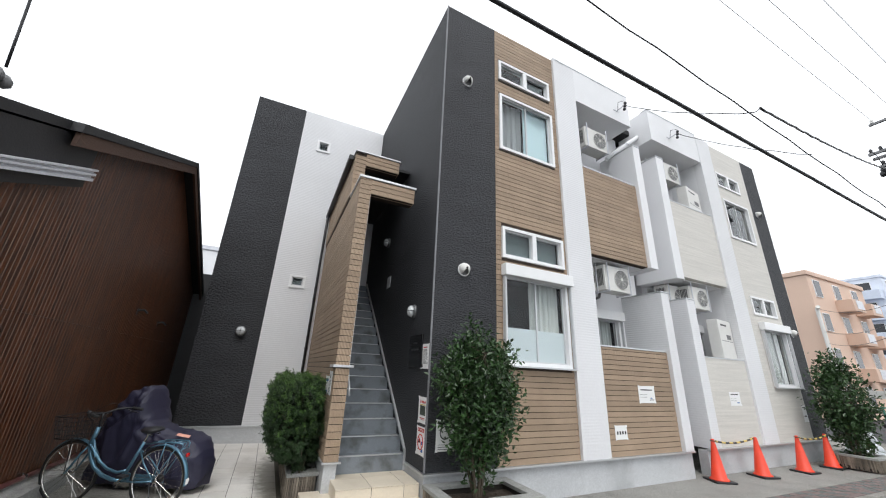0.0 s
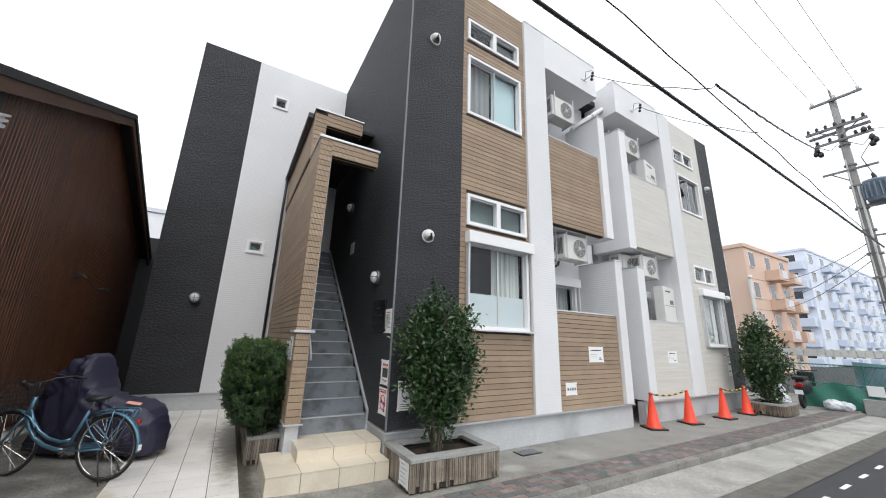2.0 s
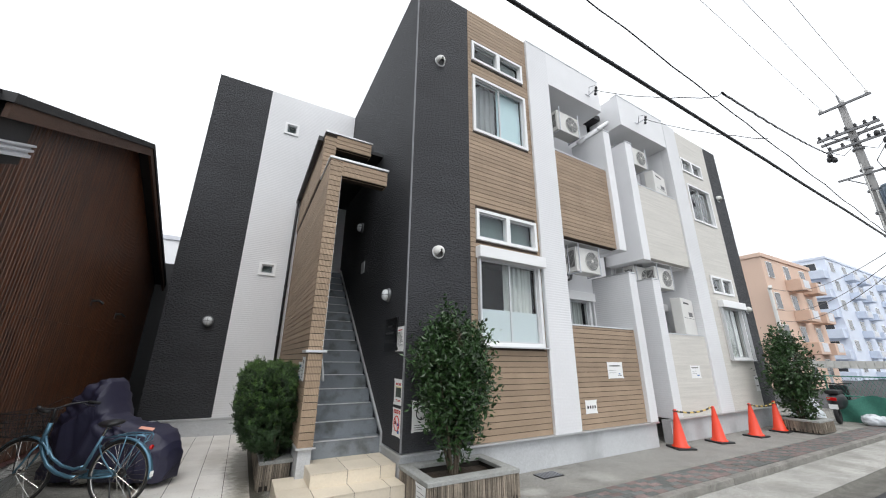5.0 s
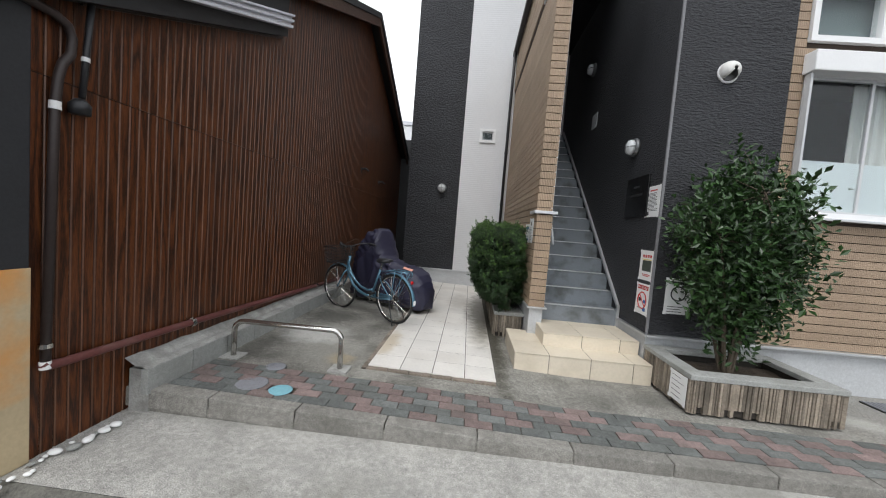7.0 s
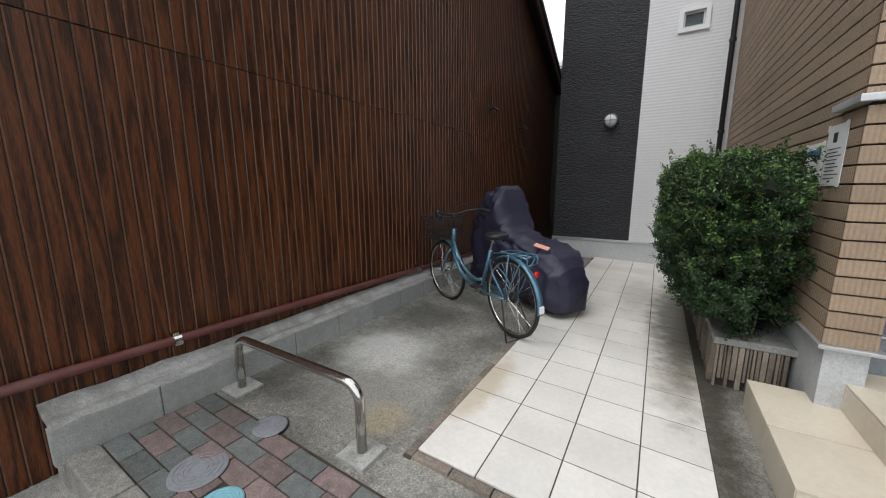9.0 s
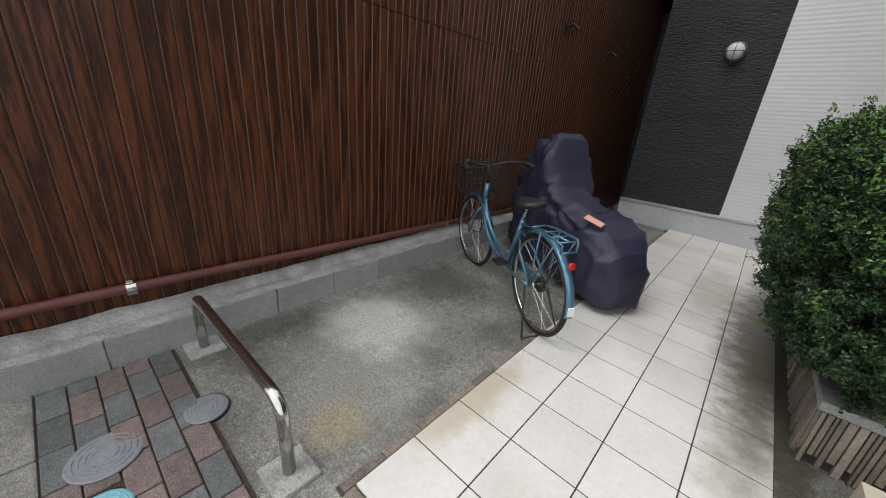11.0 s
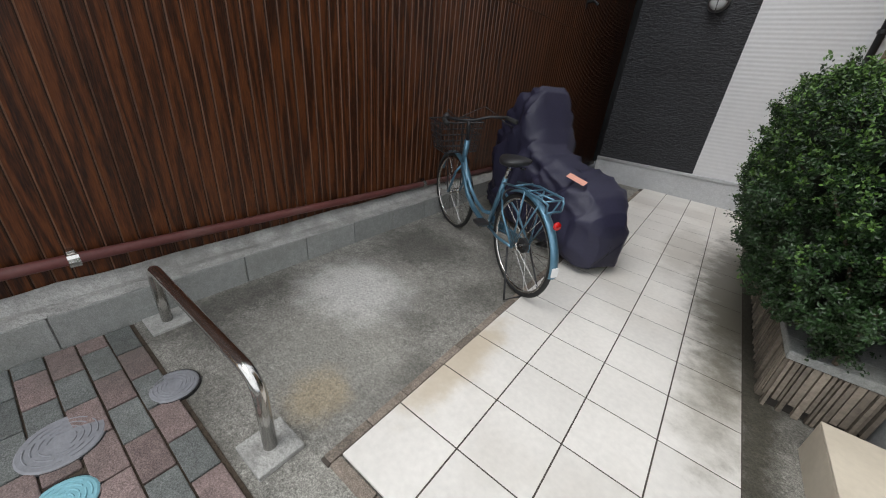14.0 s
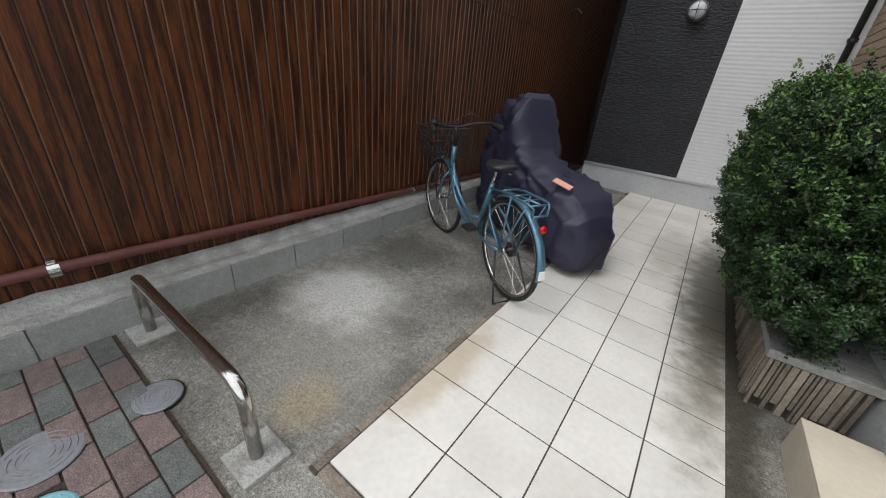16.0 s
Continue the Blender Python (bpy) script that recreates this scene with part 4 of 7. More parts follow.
rail = empty("bike_rail", Matrix.Translation((-1.415, 3.706, 0.01)), "polished steel hoop rail set in concrete", "rail")
hoop = [(-0.5, 0, 0.0), (-0.5, 0, 0.25)] + [(-0.41 - 0.09 * math.cos(radians(a)), 0, 0.25 + 0.09 * math.sin(radians(a))) for a in range(15, 91, 15)]
hoop += [(0.41 + 0.09 * math.sin(radians(a)), 0, 0.25 + 0.09 * math.cos(radians(a))) for a in range(0, 91, 15)] + [(0.5, 0, 0.0)]
part("hoop", tubes([(hoop, 0.024)], 16), M_steel, rail, smooth=True)
for x in (-0.5, 0.5):
    part("footing", bbox(x - 0.085, x + 0.085, -0.085, 0.085, -0.02, 0.02 if x < 0 else 0.004, 0.004), M_mortar, rail, "square concrete footing")


def lid(name, x, y, r, material, label):
    z = lot_height(x, y) - 0.001
    top = empty(name, Matrix.Translation((x, y, z)), label, "manhole cover")
    part("rim", lathe([(r + 0.006, -0.02), (r + 0.006, 0.0), (r + 0.002, 0.001), (r + 0.001, -0.003)], 32), M_black, top, "black rim")
    disc = part("disc", lathe([(r, -0.02), (r, 0.002), (r - 0.006, 0.005), (0.001, 0.006)], 32), material, top)
    for k in range(2, 6):
        rr = r * k / 6.2
        bm = bmesh.new()
        for s in range(6 if k > 2 else 4):
            a0 = 60 * s + 13 * k
            tube(bm, arc((0, 0, 0.006), rr, a0, a0 + 46, 6, "xy"), 0.0025, 5)
        part("tread_ring", bm, material, disc)
    return top


lid("manhole_cover", -1.444, 3.247, 0.116, M_iron, "round grey cast iron cover with ring treads")
lid("manhole_cover", -1.443, 3.579, 0.087, M_iron, "small round grey cast iron cover")
lid("manhole_cover", -1.19, 3.205, 0.087, M_bluelid, "small round pale blue cover")

# ---- entry steps ----
est = empty("entry_step", Matrix.Translation((1.4, 4.7, 0)), "two cream tiled entry steps below the stair", "steps", "", "structure")


def tiled_step(xs, ys, z0, z1):
    """A step faced with tiles between the joint lines xs and ys."""
    part("core", bbox(xs[0] - 1.4 + 0.006, xs[-1] - 1.4 - 0.006, ys[0] - 4.7 + 0.006, ys[-1] - 4.7, z0, z1 - 0.004), M_grout, est)
    g = 0.0032
    for i in range(len(xs) - 1):
        a, b = xs[i] - 1.4, xs[i + 1] - 1.4
        part("front_tile", bbox(a + g, b - g, ys[0] - 4.7 - 0.001, ys[0] - 4.7 + 0.012, z0, z1 - 0.013, 0.0015), M_steptile, est)
        for j in range(len(ys) - 1):
            part("top_tile", bbox(a + g - (0.005 if i == 0 else 0), b - g, ys[j] - 4.7 - (0.006 if j == 0 else -g), ys[j + 1] - 4.7 - g, z1 - 0.01, z1, 0.003), M_steptile, est)
    for j in range(len(ys) - 1):
        part("side_tile", bbox(xs[0] - 1.4 - 0.001, xs[0] - 1.4 + 0.012, ys[j] - 4.7 + g, ys[j + 1] - 4.7 - g, z0, z1 - 0.013, 0.0015), M_steptile, est)


tiled_step((0.712, 1.064, 1.485, 1.905, 2.09), (4.315, 4.735, 5.2), -0.1, 0.125)
tiled_step((1.055, 1.478, 1.887, 2.09), (4.63, 5.05, 5.27), 0.125, 0.27)


# ---- planters ----
def planter(name, x0, x1, y0, y1, h, label, sides=("front", "left", "right"), seed=1):
    """A planter of ribbed concrete slabs with a flat grey coping and soil."""
    rnd = random.Random(seed)
    top = empty(name, Matrix.Translation((x0, y0, -0.05)), label, "planter")
    w, d = x1 - x0, y1 - y0
    wall = bmesh.new()
    t = 0.1
    for q in ((0.012, w - 0.012, 0.012, t), (0.012, w - 0.012, d - t, d), (0.012, t, t, d - t), (w - t, w - 0.012, t, d - t)):
        box(wall, *q, 0.0, h - 0.045)
    part("body", wall, M_ribdark, top)
    cop = bmesh.new()
    for q in ((-0.015, w + 0.015, -0.015, 0.13), (-0.015, w + 0.015, d - 0.13, d), (-0.015, 0.13, 0.13, d - 0.13), (w - 0.13, w + 0.015, 0.13, d - 0.13)):
        box(cop, *q, h - 0.045, h)
    bmesh.ops.bevel(cop, geom=cop.edges[:], offset=0.005, segments=1, affect="EDGES")
    part("coping", cop, M_block, top, "flat grey stone coping")
    soil = sheet(steps(0.09, w - 0.09, 0.08), steps(0.09, d - 0.09, 0.08), lambda x, y: h - 0.1 + 0.03 * noise.noise((x * 6, y * 6, seed)))
    part("soil", soil, M_soil, top)
    for side in sides:
        length = w if side == "front" else d
        s = 0.004
        while s < length - 0.03:
            wd = rnd.choice((0.016, 0.02, 0.024, 0.032))
            e = min(s + wd, length - 0.004)
            pr = rnd.uniform(0.002, 0.018)
            z1 = h - 0.046
            z0 = rnd.choice((0.0, 0.0, 0.0, 0.06))
            if side == "front":
                bm = bbox(s, e - 0.006, -pr, 0.02, z0, z1)
            elif side == "left":
                bm = bbox(-pr, 0.02, s, e - 0.006, z0, z1)
            else:
                bm = bbox(w - 0.02, w + pr, s, e - 0.006, z0, z1)
            part("rib", bm, M_rib, top)
            s = e
    return top


M_ribdark = mat("rib_joint", (0.035, 0.03, 0.025), 0.95, 0.3)
M_rib = mat("split_rib_concrete", (0.22, 0.185, 0.145), 0.9, 0.4, 6, 60, 0.6, obj=0.42, stain=(0.07, 0.06, 0.045), stain_scale=3.5, stain_amt=0.6)
planter("planter", 2.1, 3.32, 3.735, 4.54, 0.33, "brown split-rib concrete planter with grey coping", seed=2)
planter("planter", 0.575, 0.95, 5.4, 8.2, 0.335, "brown split-rib concrete planter under the hedge", sides=("front", "left"), seed=3)
planter("planter", 12.4, 13.3, 3.68, 4.5, 0.28, "grey concrete planter at the far corner", sides=("front", "left"), seed=4)


# ---- foliage ----
def leaves(pts, nrm, size, rnd, ratio=0.45):
    """Folded leaves, two triangles each, at pts looking along nrm."""
    n = len(pts)
    d = nrm + rnd.normal(0, 0.75, (n, 3))
    d /= np.linalg.norm(d, axis=1)[:, None]
    a = rnd.normal(0, 1, (n, 3))
    a -= (a * d).sum(1)[:, None] * d
    a /= np.linalg.norm(a, axis=1)[:, None]
    a = a * 0.8 + nrm * 0.45
    a /= np.linalg.norm(a, axis=1)[:, None]
    s = np.cross(d, a)
    s /= np.linalg.norm(s, axis=1)[:, None] + 1e-9
    u = np.cross(a, s)
    ln = (size * rnd.uniform(0.65, 1.2, n))[:, None]
    base = pts
    tip = pts + a * ln
    mid = pts + a * ln * 0.48
    left = mid + s * ln * ratio * 0.5 + u * ln * 0.1
    right = mid - s * ln * ratio * 0.5 + u * ln * 0.1
    v = np.stack([base, left, tip, right], 1).reshape(-1, 3)
    f = np.arange(n)[:, None] * 4
    faces = np.concatenate([f + [0, 2, 1], f + [0, 3, 2]], 0)
    return v, faces


def leaf_mesh(name, v, f, material):
    me = bpy.data.meshes.new(name)
    me.from_pydata(v.tolist(), [], f.tolist())
    me.materials.append(material)
    return me


def lumpy(dirs, seed, freq, amp):
    return np.array([1 + amp * noise.noise((d[0] * freq + seed, d[1] * freq, d[2] * freq)) for d in dirs])


def shrub(name, base, rx, ry, z0, z1, count, size, label, seed, widest=0.4):
    """An upright shrub: several stems, twigs and a ragged crown of single leaves."""
    rnd = np.random.RandomState(seed)
    top = empty(name, Matrix.Translation(base), label, "shrub")
    lines, tips = [], []
    h = z1 - z0
    for i in range(7):
        a = 2 * math.pi * i / 7 + rnd.uniform(-0.3, 0.3)
        r = rnd.uniform(0.25, 0.7)
        e = Vector((rx * r * math.cos(a), ry * r * math.sin(a), z0 + h * rnd.uniform(0.55, 0.95)))
        s = Vector((0.04 * math.cos(a), 0.04 * math.sin(a), 0))
        m = s.lerp(e, 0.5) + Vector((0, 0, 0.12))
        lines.append(([s, m, e], [0.02, 0.014, 0.006]))
        tips += [m, e]
    for line in lines:
        part("stem", tubes([line], 7), M_bark, top)
    nclump = count // 26
    d = rnd.normal(0, 1, (nclump, 3))
    d /= np.linalg.norm(d, axis=1)[:, None]
    rad = rnd.uniform(0.55, 1.0, nclump) * lumpy(d, seed, 1.9, 0.45)
    zc = z0 + h * (0.5 + 0.5 * d[:, 2] * rad)
    f = (zc - z0) / h
    w = np.where(f < widest, 0.6 + 0.4 * f / widest, 1 - 0.5 * (np.maximum(f - widest, 0) / (1 - widest)) ** 1.5)
    c = np.stack([rx * d[:, 0] * rad * w, ry * d[:, 1] * rad * w, zc], 1)
    tw = []
    for q in c[:: max(1, nclump // 90)]:
        t = min(tips, key=lambda p: (p - Vector(q)).length)
        tw.append(([t, Vector(q)], [0.005, 0.002]))
    for line in tw:
        part("twig", tubes([line], 4), M_bark, top)
    k = 26
    off = rnd.normal(0, 1, (nclump, k, 3)) * size * 0.95
    pts = (c[:, None, :] + off).reshape(-1, 3)
    out = pts - np.array([0, 0, z0 + h * 0.35])
    out /= np.linalg.norm(out, axis=1)[:, None]
    nr = out * 0.5 + np.array([0, 0, 0.6])
    nr /= np.linalg.norm(nr, axis=1)[:, None]
    v, fc = leaves(pts, nr, size, rnd)
    ob = new("crown", leaf_mesh("crown", v, fc, M_leaf))
    ob.parent = top
    return top


shrub("shrub", (2.62, 4.1, 0.22), 0.62, 0.5, 0.12, 2.02, 8600, 0.078, "tall glossy green shrub growing in the planter", 17, 0.58)
shrub("shrub", (12.8, 4.1, 0.15), 0.66, 0.5, 0.08, 2.15, 5200, 0.11, "dense dark green shrub in the far planter", 12, 0.6)


def hedge(name, x0, x1, y0, y1, z0, z1, clumps, size, label, seed):
    """A loosely clipped hedge: leafy sprigs standing proud of woody stems and a shade-coloured core."""
    rnd = np.random.RandomState(seed)
    half = np.array([(x1 - x0) / 2, (y1 - y0) / 2, (z1 - z0) / 2])
    mid = np.array([0, 0, half[2]])
    top = empty(name, Matrix.Translation(((x0 + x1) / 2, (y0 + y1) / 2, z0)), label, "hedge")
    p = 5.0

    def skin(d):
        d = d / ((np.abs(d) ** p).sum(1)[:, None] ** (1 / p))
        lump = np.array([1 + 0.16 * noise.noise((q[0] * 1.9 + seed, q[1] * 3.4, q[2] * 3.4)) + 0.2 * noise.noise((q[0] * 3.5, q[1] * 8 + seed, q[2] * 6)) for q in d])
        w = d * half * lump[:, None] + mid
        low = np.clip((0.5 - w[:, 2]) / 0.5, 0, 1)
        w[:, 0] = np.where(w[:, 0] < 0, w[:, 0] + 0.20 * low ** 1.3, w[:, 0])
        w[:, 1] = np.where(w[:, 1] < 0, w[:, 1] + 0.12 * low ** 1.5, w[:, 1])
        w[:, 2] = np.maximum(w[:, 2], -0.02)
        return d, w
    d, c = skin(rnd.normal(0, 1, (clumps, 3)) * np.array([1.0, 1.0, 1.0]))
    out = d / np.linalg.norm(d, axis=1)[:, None]
    grow = out * 0.75 + np.array([0, 0, 0.55]) + rnd.normal(0, 0.2, (clumps, 3))
    grow /= np.linalg.norm(grow, axis=1)[:, None]
    reach = rnd.uniform(0.035, 0.085, clumps) * np.where(rnd.uniform(0, 1, clumps) < 0.08, 1.5, 1.0)
    base = c - out * rnd.uniform(0.02, 0.11, clumps)[:, None]
    k = 42
    t = rnd.uniform(0.0, 1.0, (clumps, k, 1))
    pts = base[:, None, :] + grow[:, None, :] * reach[:, None, None] * t + rnd.normal(0, 0.0125, (clumps, k, 3)) * (1.15 - 0.5 * t)
    nr = np.repeat(grow[:, None, :], k, 1) * 0.8 + rnd.normal(0, 0.35, (clumps, k, 3)) + np.array([0, 0, 0.25])
    nr = nr.reshape(-1, 3)
    nr /= np.linalg.norm(nr, axis=1)[:, None]
    pts = pts.reshape(-1, 3)
    young = (t.reshape(-1) > 0.72) & (np.repeat(out[:, 2] + rnd.normal(0, 0.35, clumps), k) > 0.15)
    for nm, sel, material in (("foliage", ~young, M_leaf2), ("new_growth", young, M_leaf3)):
        v, f = leaves(pts[sel], nr[sel], size, rnd, 0.55)
        ob = new(nm, leaf_mesh(nm, v, f, material))
        ob.parent = top
    ln = []
    for i in range(60):
        b = Vector((rnd.uniform(0.0, 0.25), rnd.uniform(-half[1], half[1]) * 0.85, -0.06))
        q = Vector(base[rnd.randint(clumps)])
        ln.append(([b, b.lerp(q, 0.5) + Vector((0, 0, 0.1)), q], [0.012, 0.008, 0.003]))
    for line in ln:
        part("stem", tubes([line], 5), M_bark, top)
    # solid near-black core stands in for the shade between the sprigs
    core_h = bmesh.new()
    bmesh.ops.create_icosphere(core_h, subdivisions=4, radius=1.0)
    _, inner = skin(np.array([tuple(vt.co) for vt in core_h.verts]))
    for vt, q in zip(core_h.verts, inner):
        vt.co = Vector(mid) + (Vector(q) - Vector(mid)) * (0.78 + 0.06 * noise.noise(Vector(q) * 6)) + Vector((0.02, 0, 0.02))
    part("inner_mass", core_h, mat("hedge_core_shade", (0.012, 0.02, 0.008), 1.0, 0.5, 20, 80, 1.0), top)
    return top


M_leaf3 = mat("young_hedge_leaf", (0.075, 0.15, 0.028), 0.42, 0.3, 3, 30, 0.1, island=0.4)
hedge("hedge", 0.2, 0.94, 5.22, 7.2, 0.3, 1.42, 4300, 0.0195, "loosely clipped green hedge growing in the planter", 21)

# ---- bicycle ----
def bicycle():
    ang = math.atan2(0.585, -0.975)
    top = empty("bicycle", Matrix.Translation((-0.785, 5.335, 0.0)) @ Matrix.Rotation(ang, 4, "Z") @ Matrix.Rotation(radians(-3), 4, "X"), "light blue city bicycle with wire basket and rear rack", "bicycle")
    R, RA, FA = 0.335, (0.0, 0.0, 0.335), (1.12, 0.0, 0.335)

    def wheel(c, turn):
        m = Matrix.Translation(c) @ Matrix.Rotation(turn, 4, "Z")
        wh = part("wheel", lathe([(0.018, -0.045), (0.026, -0.04), (0.018, -0.03), (0.016, 0.03), (0.026, 0.04), (0.018, 0.045)], 14, "y"), M_steel, top, "steel hub and spokes", True)
        wh.matrix_local = m
        ring = [(R * 0.955 * math.cos(2 * math.pi * i / 48), 0, R * 0.955 * math.sin(2 * math.pi * i / 48)) for i in range(48)]
        bm = bmesh.new()
        tube(bm, ring, 0.0165, 8, True)
        part("tyre", bm, M_rubber, wh, "black rubber tyre", True)
        bm = bmesh.new()
        tube(bm, [(q[0] * 0.945, 0, q[2] * 0.945) for q in ring], 0.0105, 6, True)
        part("rim", bm, M_steel, wh, "bright steel rim", True)
        bm = bmesh.new()
        for i in range(32):
            a = 2 * math.pi * i / 32
            b = a + (0.35 if i % 4 < 2 else -0.35)
            sy = 0.035 if i % 2 else -0.035
            tube(bm, [(0.024 * math.cos(b), sy, 0.024 * math.sin(b)), (R * 0.9 * math.cos(a), 0, R * 0.9 * math.sin(a))], 0.0014, 4)
        part("spokes", bm, M_steel, wh)
    wheel(RA, 0)
    wheel(FA, radians(6))
    bb, head0, head1, seat0 = (0.44, 0, 0.29), (0.955, 0, 0.62), (0.905, 0, 0.82), (0.27, 0, 0.70)
    curve = [head0, (0.9, 0, 0.5), (0.82, 0, 0.40), (0.70, 0, 0.33), (0.56, 0, 0.295), bb]
    curve2 = [(0.935, 0, 0.70), (0.87, 0, 0.57), (0.78, 0, 0.47), (0.66, 0, 0.40), (0.52, 0, 0.37), (0.40, 0, 0.40)]
    part("frame", tubes([(curve, 0.02), (curve2, 0.015), ([bb, seat0], 0.017), ([head0, head1], 0.022), ([bb, (0.2, 0.055, 0.31), (0, 0.062, 0.335)], 0.01), ([bb, (0.2, -0.055, 0.31), (0, -0.062, 0.335)], 0.01),
                         ([(0.3, 0, 0.62), (0.17, 0.055, 0.5), (0, 0.062, 0.335)], 0.008), ([(0.3, 0, 0.62), (0.17, -0.055, 0.5), (0, -0.062, 0.335)], 0.008)], 10), M_bikeblue, top, smooth=True)
    part("fork", tubes([([head0, (0.985, 0.05, 0.55), (1.06, 0.055, 0.42), (1.12, 0.055, 0.335)], 0.011), ([head0, (0.985, -0.05, 0.55), (1.06, -0.055, 0.42), (1.12, -0.055, 0.335)], 0.011)], 8), M_bikeblue, top, smooth=True)

    def fender(c, a0, a1, name):
        bm = bmesh.new()
        prev = None
        for i in range(29):
            a = radians(a0 + (a1 - a0) * i / 28)
            row = []
            for k in range(5):
                w = -0.028 + 0.014 * k
                rr = R + 0.024 - 0.013 * abs(k - 2) ** 1.5 / 2.8
                row.append(bm.verts.new((c[0] + rr * math.cos(a), w, c[2] + rr * math.sin(a))))
            if prev:
                for k in range(4):
                    bm.faces.new((prev[k], prev[k + 1], row[k + 1], row[k]))
            prev = row
        ob = part(name, bm, M_bikeblue, top, "light blue mudguard", True)
        md = ob.modifiers.new("thick", "SOLIDIFY")
        md.thickness = 0.002
        return ob
    rf = fender(RA, 62, 186, "rear_mudguard")
    part("reflector_patch", bbox(-0.364, -0.354, -0.02, 0.02, 0.315, 0.37, 0.003), M_paper, rf, "white reflective patch")
    fender(FA, 20, 150, "front_mudguard")
    lines = [([(0.2, s * 0.05, 0.69), (-0.02, s * 0.06, 0.725), (-0.23, s * 0.065, 0.725), (-0.26, s * 0.05, 0.71), (-0.25, s * 0.05, 0.66)], 0.007) for s in (1, -1)]
    lines += [([(x, -0.06, 0.72), (x, 0.06, 0.72)], 0.005) for x in (0.05, -0.06, -0.15, -0.24)] + [([(0.12, 0.0, 0.70), (-0.24, 0, 0.725)], 0.005), ([(-0.25, -0.05, 0.66), (-0.25, 0.05, 0.66)], 0.006)]
    lines += [([(0.0, s * 0.068, 0.335), (-0.06, s * 0.066, 0.72)], 0.006) for s in (1, -1)] + [([(0.0, s * 0.068, 0.335), (-0.21, s * 0.066, 0.70)], 0.005) for s in (1, -1)]
    part("rear_rack", tubes(lines, 7), M_bikeblue, top, "light blue steel carrier rack", True)
    part("tail_reflector", moved(lathe([(0.022, -0.01), (0.024, 0.0), (0.016, 0.012)], 12, "x"), -0.3, 0.0, 0.6), M_redlens, top, "red reflector", True)
    part("seat_post", tubes([([seat0, (0.235, 0, 0.79)], 0.013)], 8), M_steel, top)
    sd = bmesh.new()
    bmesh.ops.create_uvsphere(sd, u_segments=18, v_segments=10, radius=1.0)
    for v in sd.verts:
        t = (v.co.x + 1) / 2
        wd = 0.105 * (1 - t) ** 0.8 + 0.03
        v.co = Vector((0.22 + 0.135 * v.co.x, v.co.y * wd, 0.82 + 0.036 * v.co.z + 0.02 * (1 - t) ** 2))
    part("saddle", sd, M_black, top, "black padded saddle", True)
    part("saddle_springs", tubes([(arc((0.16, s * 0.05, 0.785), 0.016, 0, 1080, 24, "xy"), 0.004) for s in (1, -1)], 5), M_steel, top)
    stem = [head1, (0.895, 0, 0.93), (0.90, 0, 0.965)]
    hb = part("handlebar", tubes([(stem, 0.013), ([(0.68, 0.27, 0.985), (0.8, 0.25, 1.0), (0.9, 0.17, 0.99), (0.915, 0.05, 0.965), (0.915, -0.05, 0.965), (0.9, -0.17, 0.99), (0.8, -0.25, 1.0), (0.68, -0.27, 0.985)], 0.011)], 8), M_black, top, "black swept handlebar", True)
    for s in (1, -1):
        part("grip", tubes([([(0.66, s * 0.272, 0.983), (0.78, s * 0.253, 0.998)], 0.017)], 10), M_rubber, hb, "black rubber grip", True)
        part("brake_lever", tubes([([(0.83, s * 0.235, 0.985), (0.78, s * 0.25, 0.96), (0.70, s * 0.268, 0.945)], 0.006)], 6), M_black, hb)
    part("bell", moved(lathe([(0.026, 0.0), (0.026, 0.012), (0.012, 0.03)], 12), 0.86, 0.2, 1.0), M_black, hb, smooth=True)
    wires = []
    for k in range(6):
        z, g = 0.70 + 0.047 * k, 0.8 + 0.2 * k / 5
        wires.append(([(1.15 + dx * 0.155 * g, dy * 0.18 * g, z) for dx, dy in ((-1, -1), (1, -1), (1, 1), (-1, 1), (-1, -1))], 0.0055 if k in (0, 5) else 0.0032))
    for i in range(9):
        t = -1 + 2 * i / 8
        for a in (1, -1):
            wires.append(([(1.15 + 0.155 * 0.8 * t, a * 0.144, 0.70), (1.15 + 0.155 * t, a * 0.18, 0.935)], 0.003))
            wires.append(([(1.15 + a * 0.124, 0.144 * t, 0.70), (1.15 + a * 0.155, 0.18 * t, 0.935)], 0.003))
        wires.append(([(1.026, 0.144 * t, 0.70), (1.274, 0.144 * t, 0.70)], 0.002))
    basket = part("basket", tubes(wires[:1] + wires[5:6], 4), M_black, top, "black wire front basket")
    for wire in wires[1:5] + wires[6:]:
        part("basket_wire", tubes([wire], 4), M_black, basket)
    part("basket_stay", tubes([([(1.12, s * 0.06, 0.335), (1.13, s * 0.07, 0.70)], 0.005) for s in (1, -1)], 6), M_black, top)
    part("head_lamp", moved(lathe([(0.03, -0.03), (0.034, 0.0), (0.03, 0.04)], 12, "x"), 1.05, -0.06, 0.62), M_black, top, "black front lamp", True)
    part("chain_guard", bbox(-0.03, 0.5, -0.058, -0.045, 0.29, 0.355, 0.005), M_bikeblue, top, "light blue chain guard")
    ck = part("crank", tubes([([(0.44, -0.07, 0.29), (0.56, -0.075, 0.20)], 0.009), ([(0.44, 0.07, 0.29), (0.32, 0.075, 0.38)], 0.009), ([(0.44, -0.07, 0.29), (0.44, 0.07, 0.29)], 0.014)], 8), M_steel, top)
    for x, y, z in ((0.56, -0.125, 0.20), (0.32, 0.125, 0.38)):
        part("pedal", bbox(x - 0.045, x + 0.045, y - 0.04, y + 0.04, z - 0.012, z + 0.012, 0.004), M_black, ck, "black pedal")
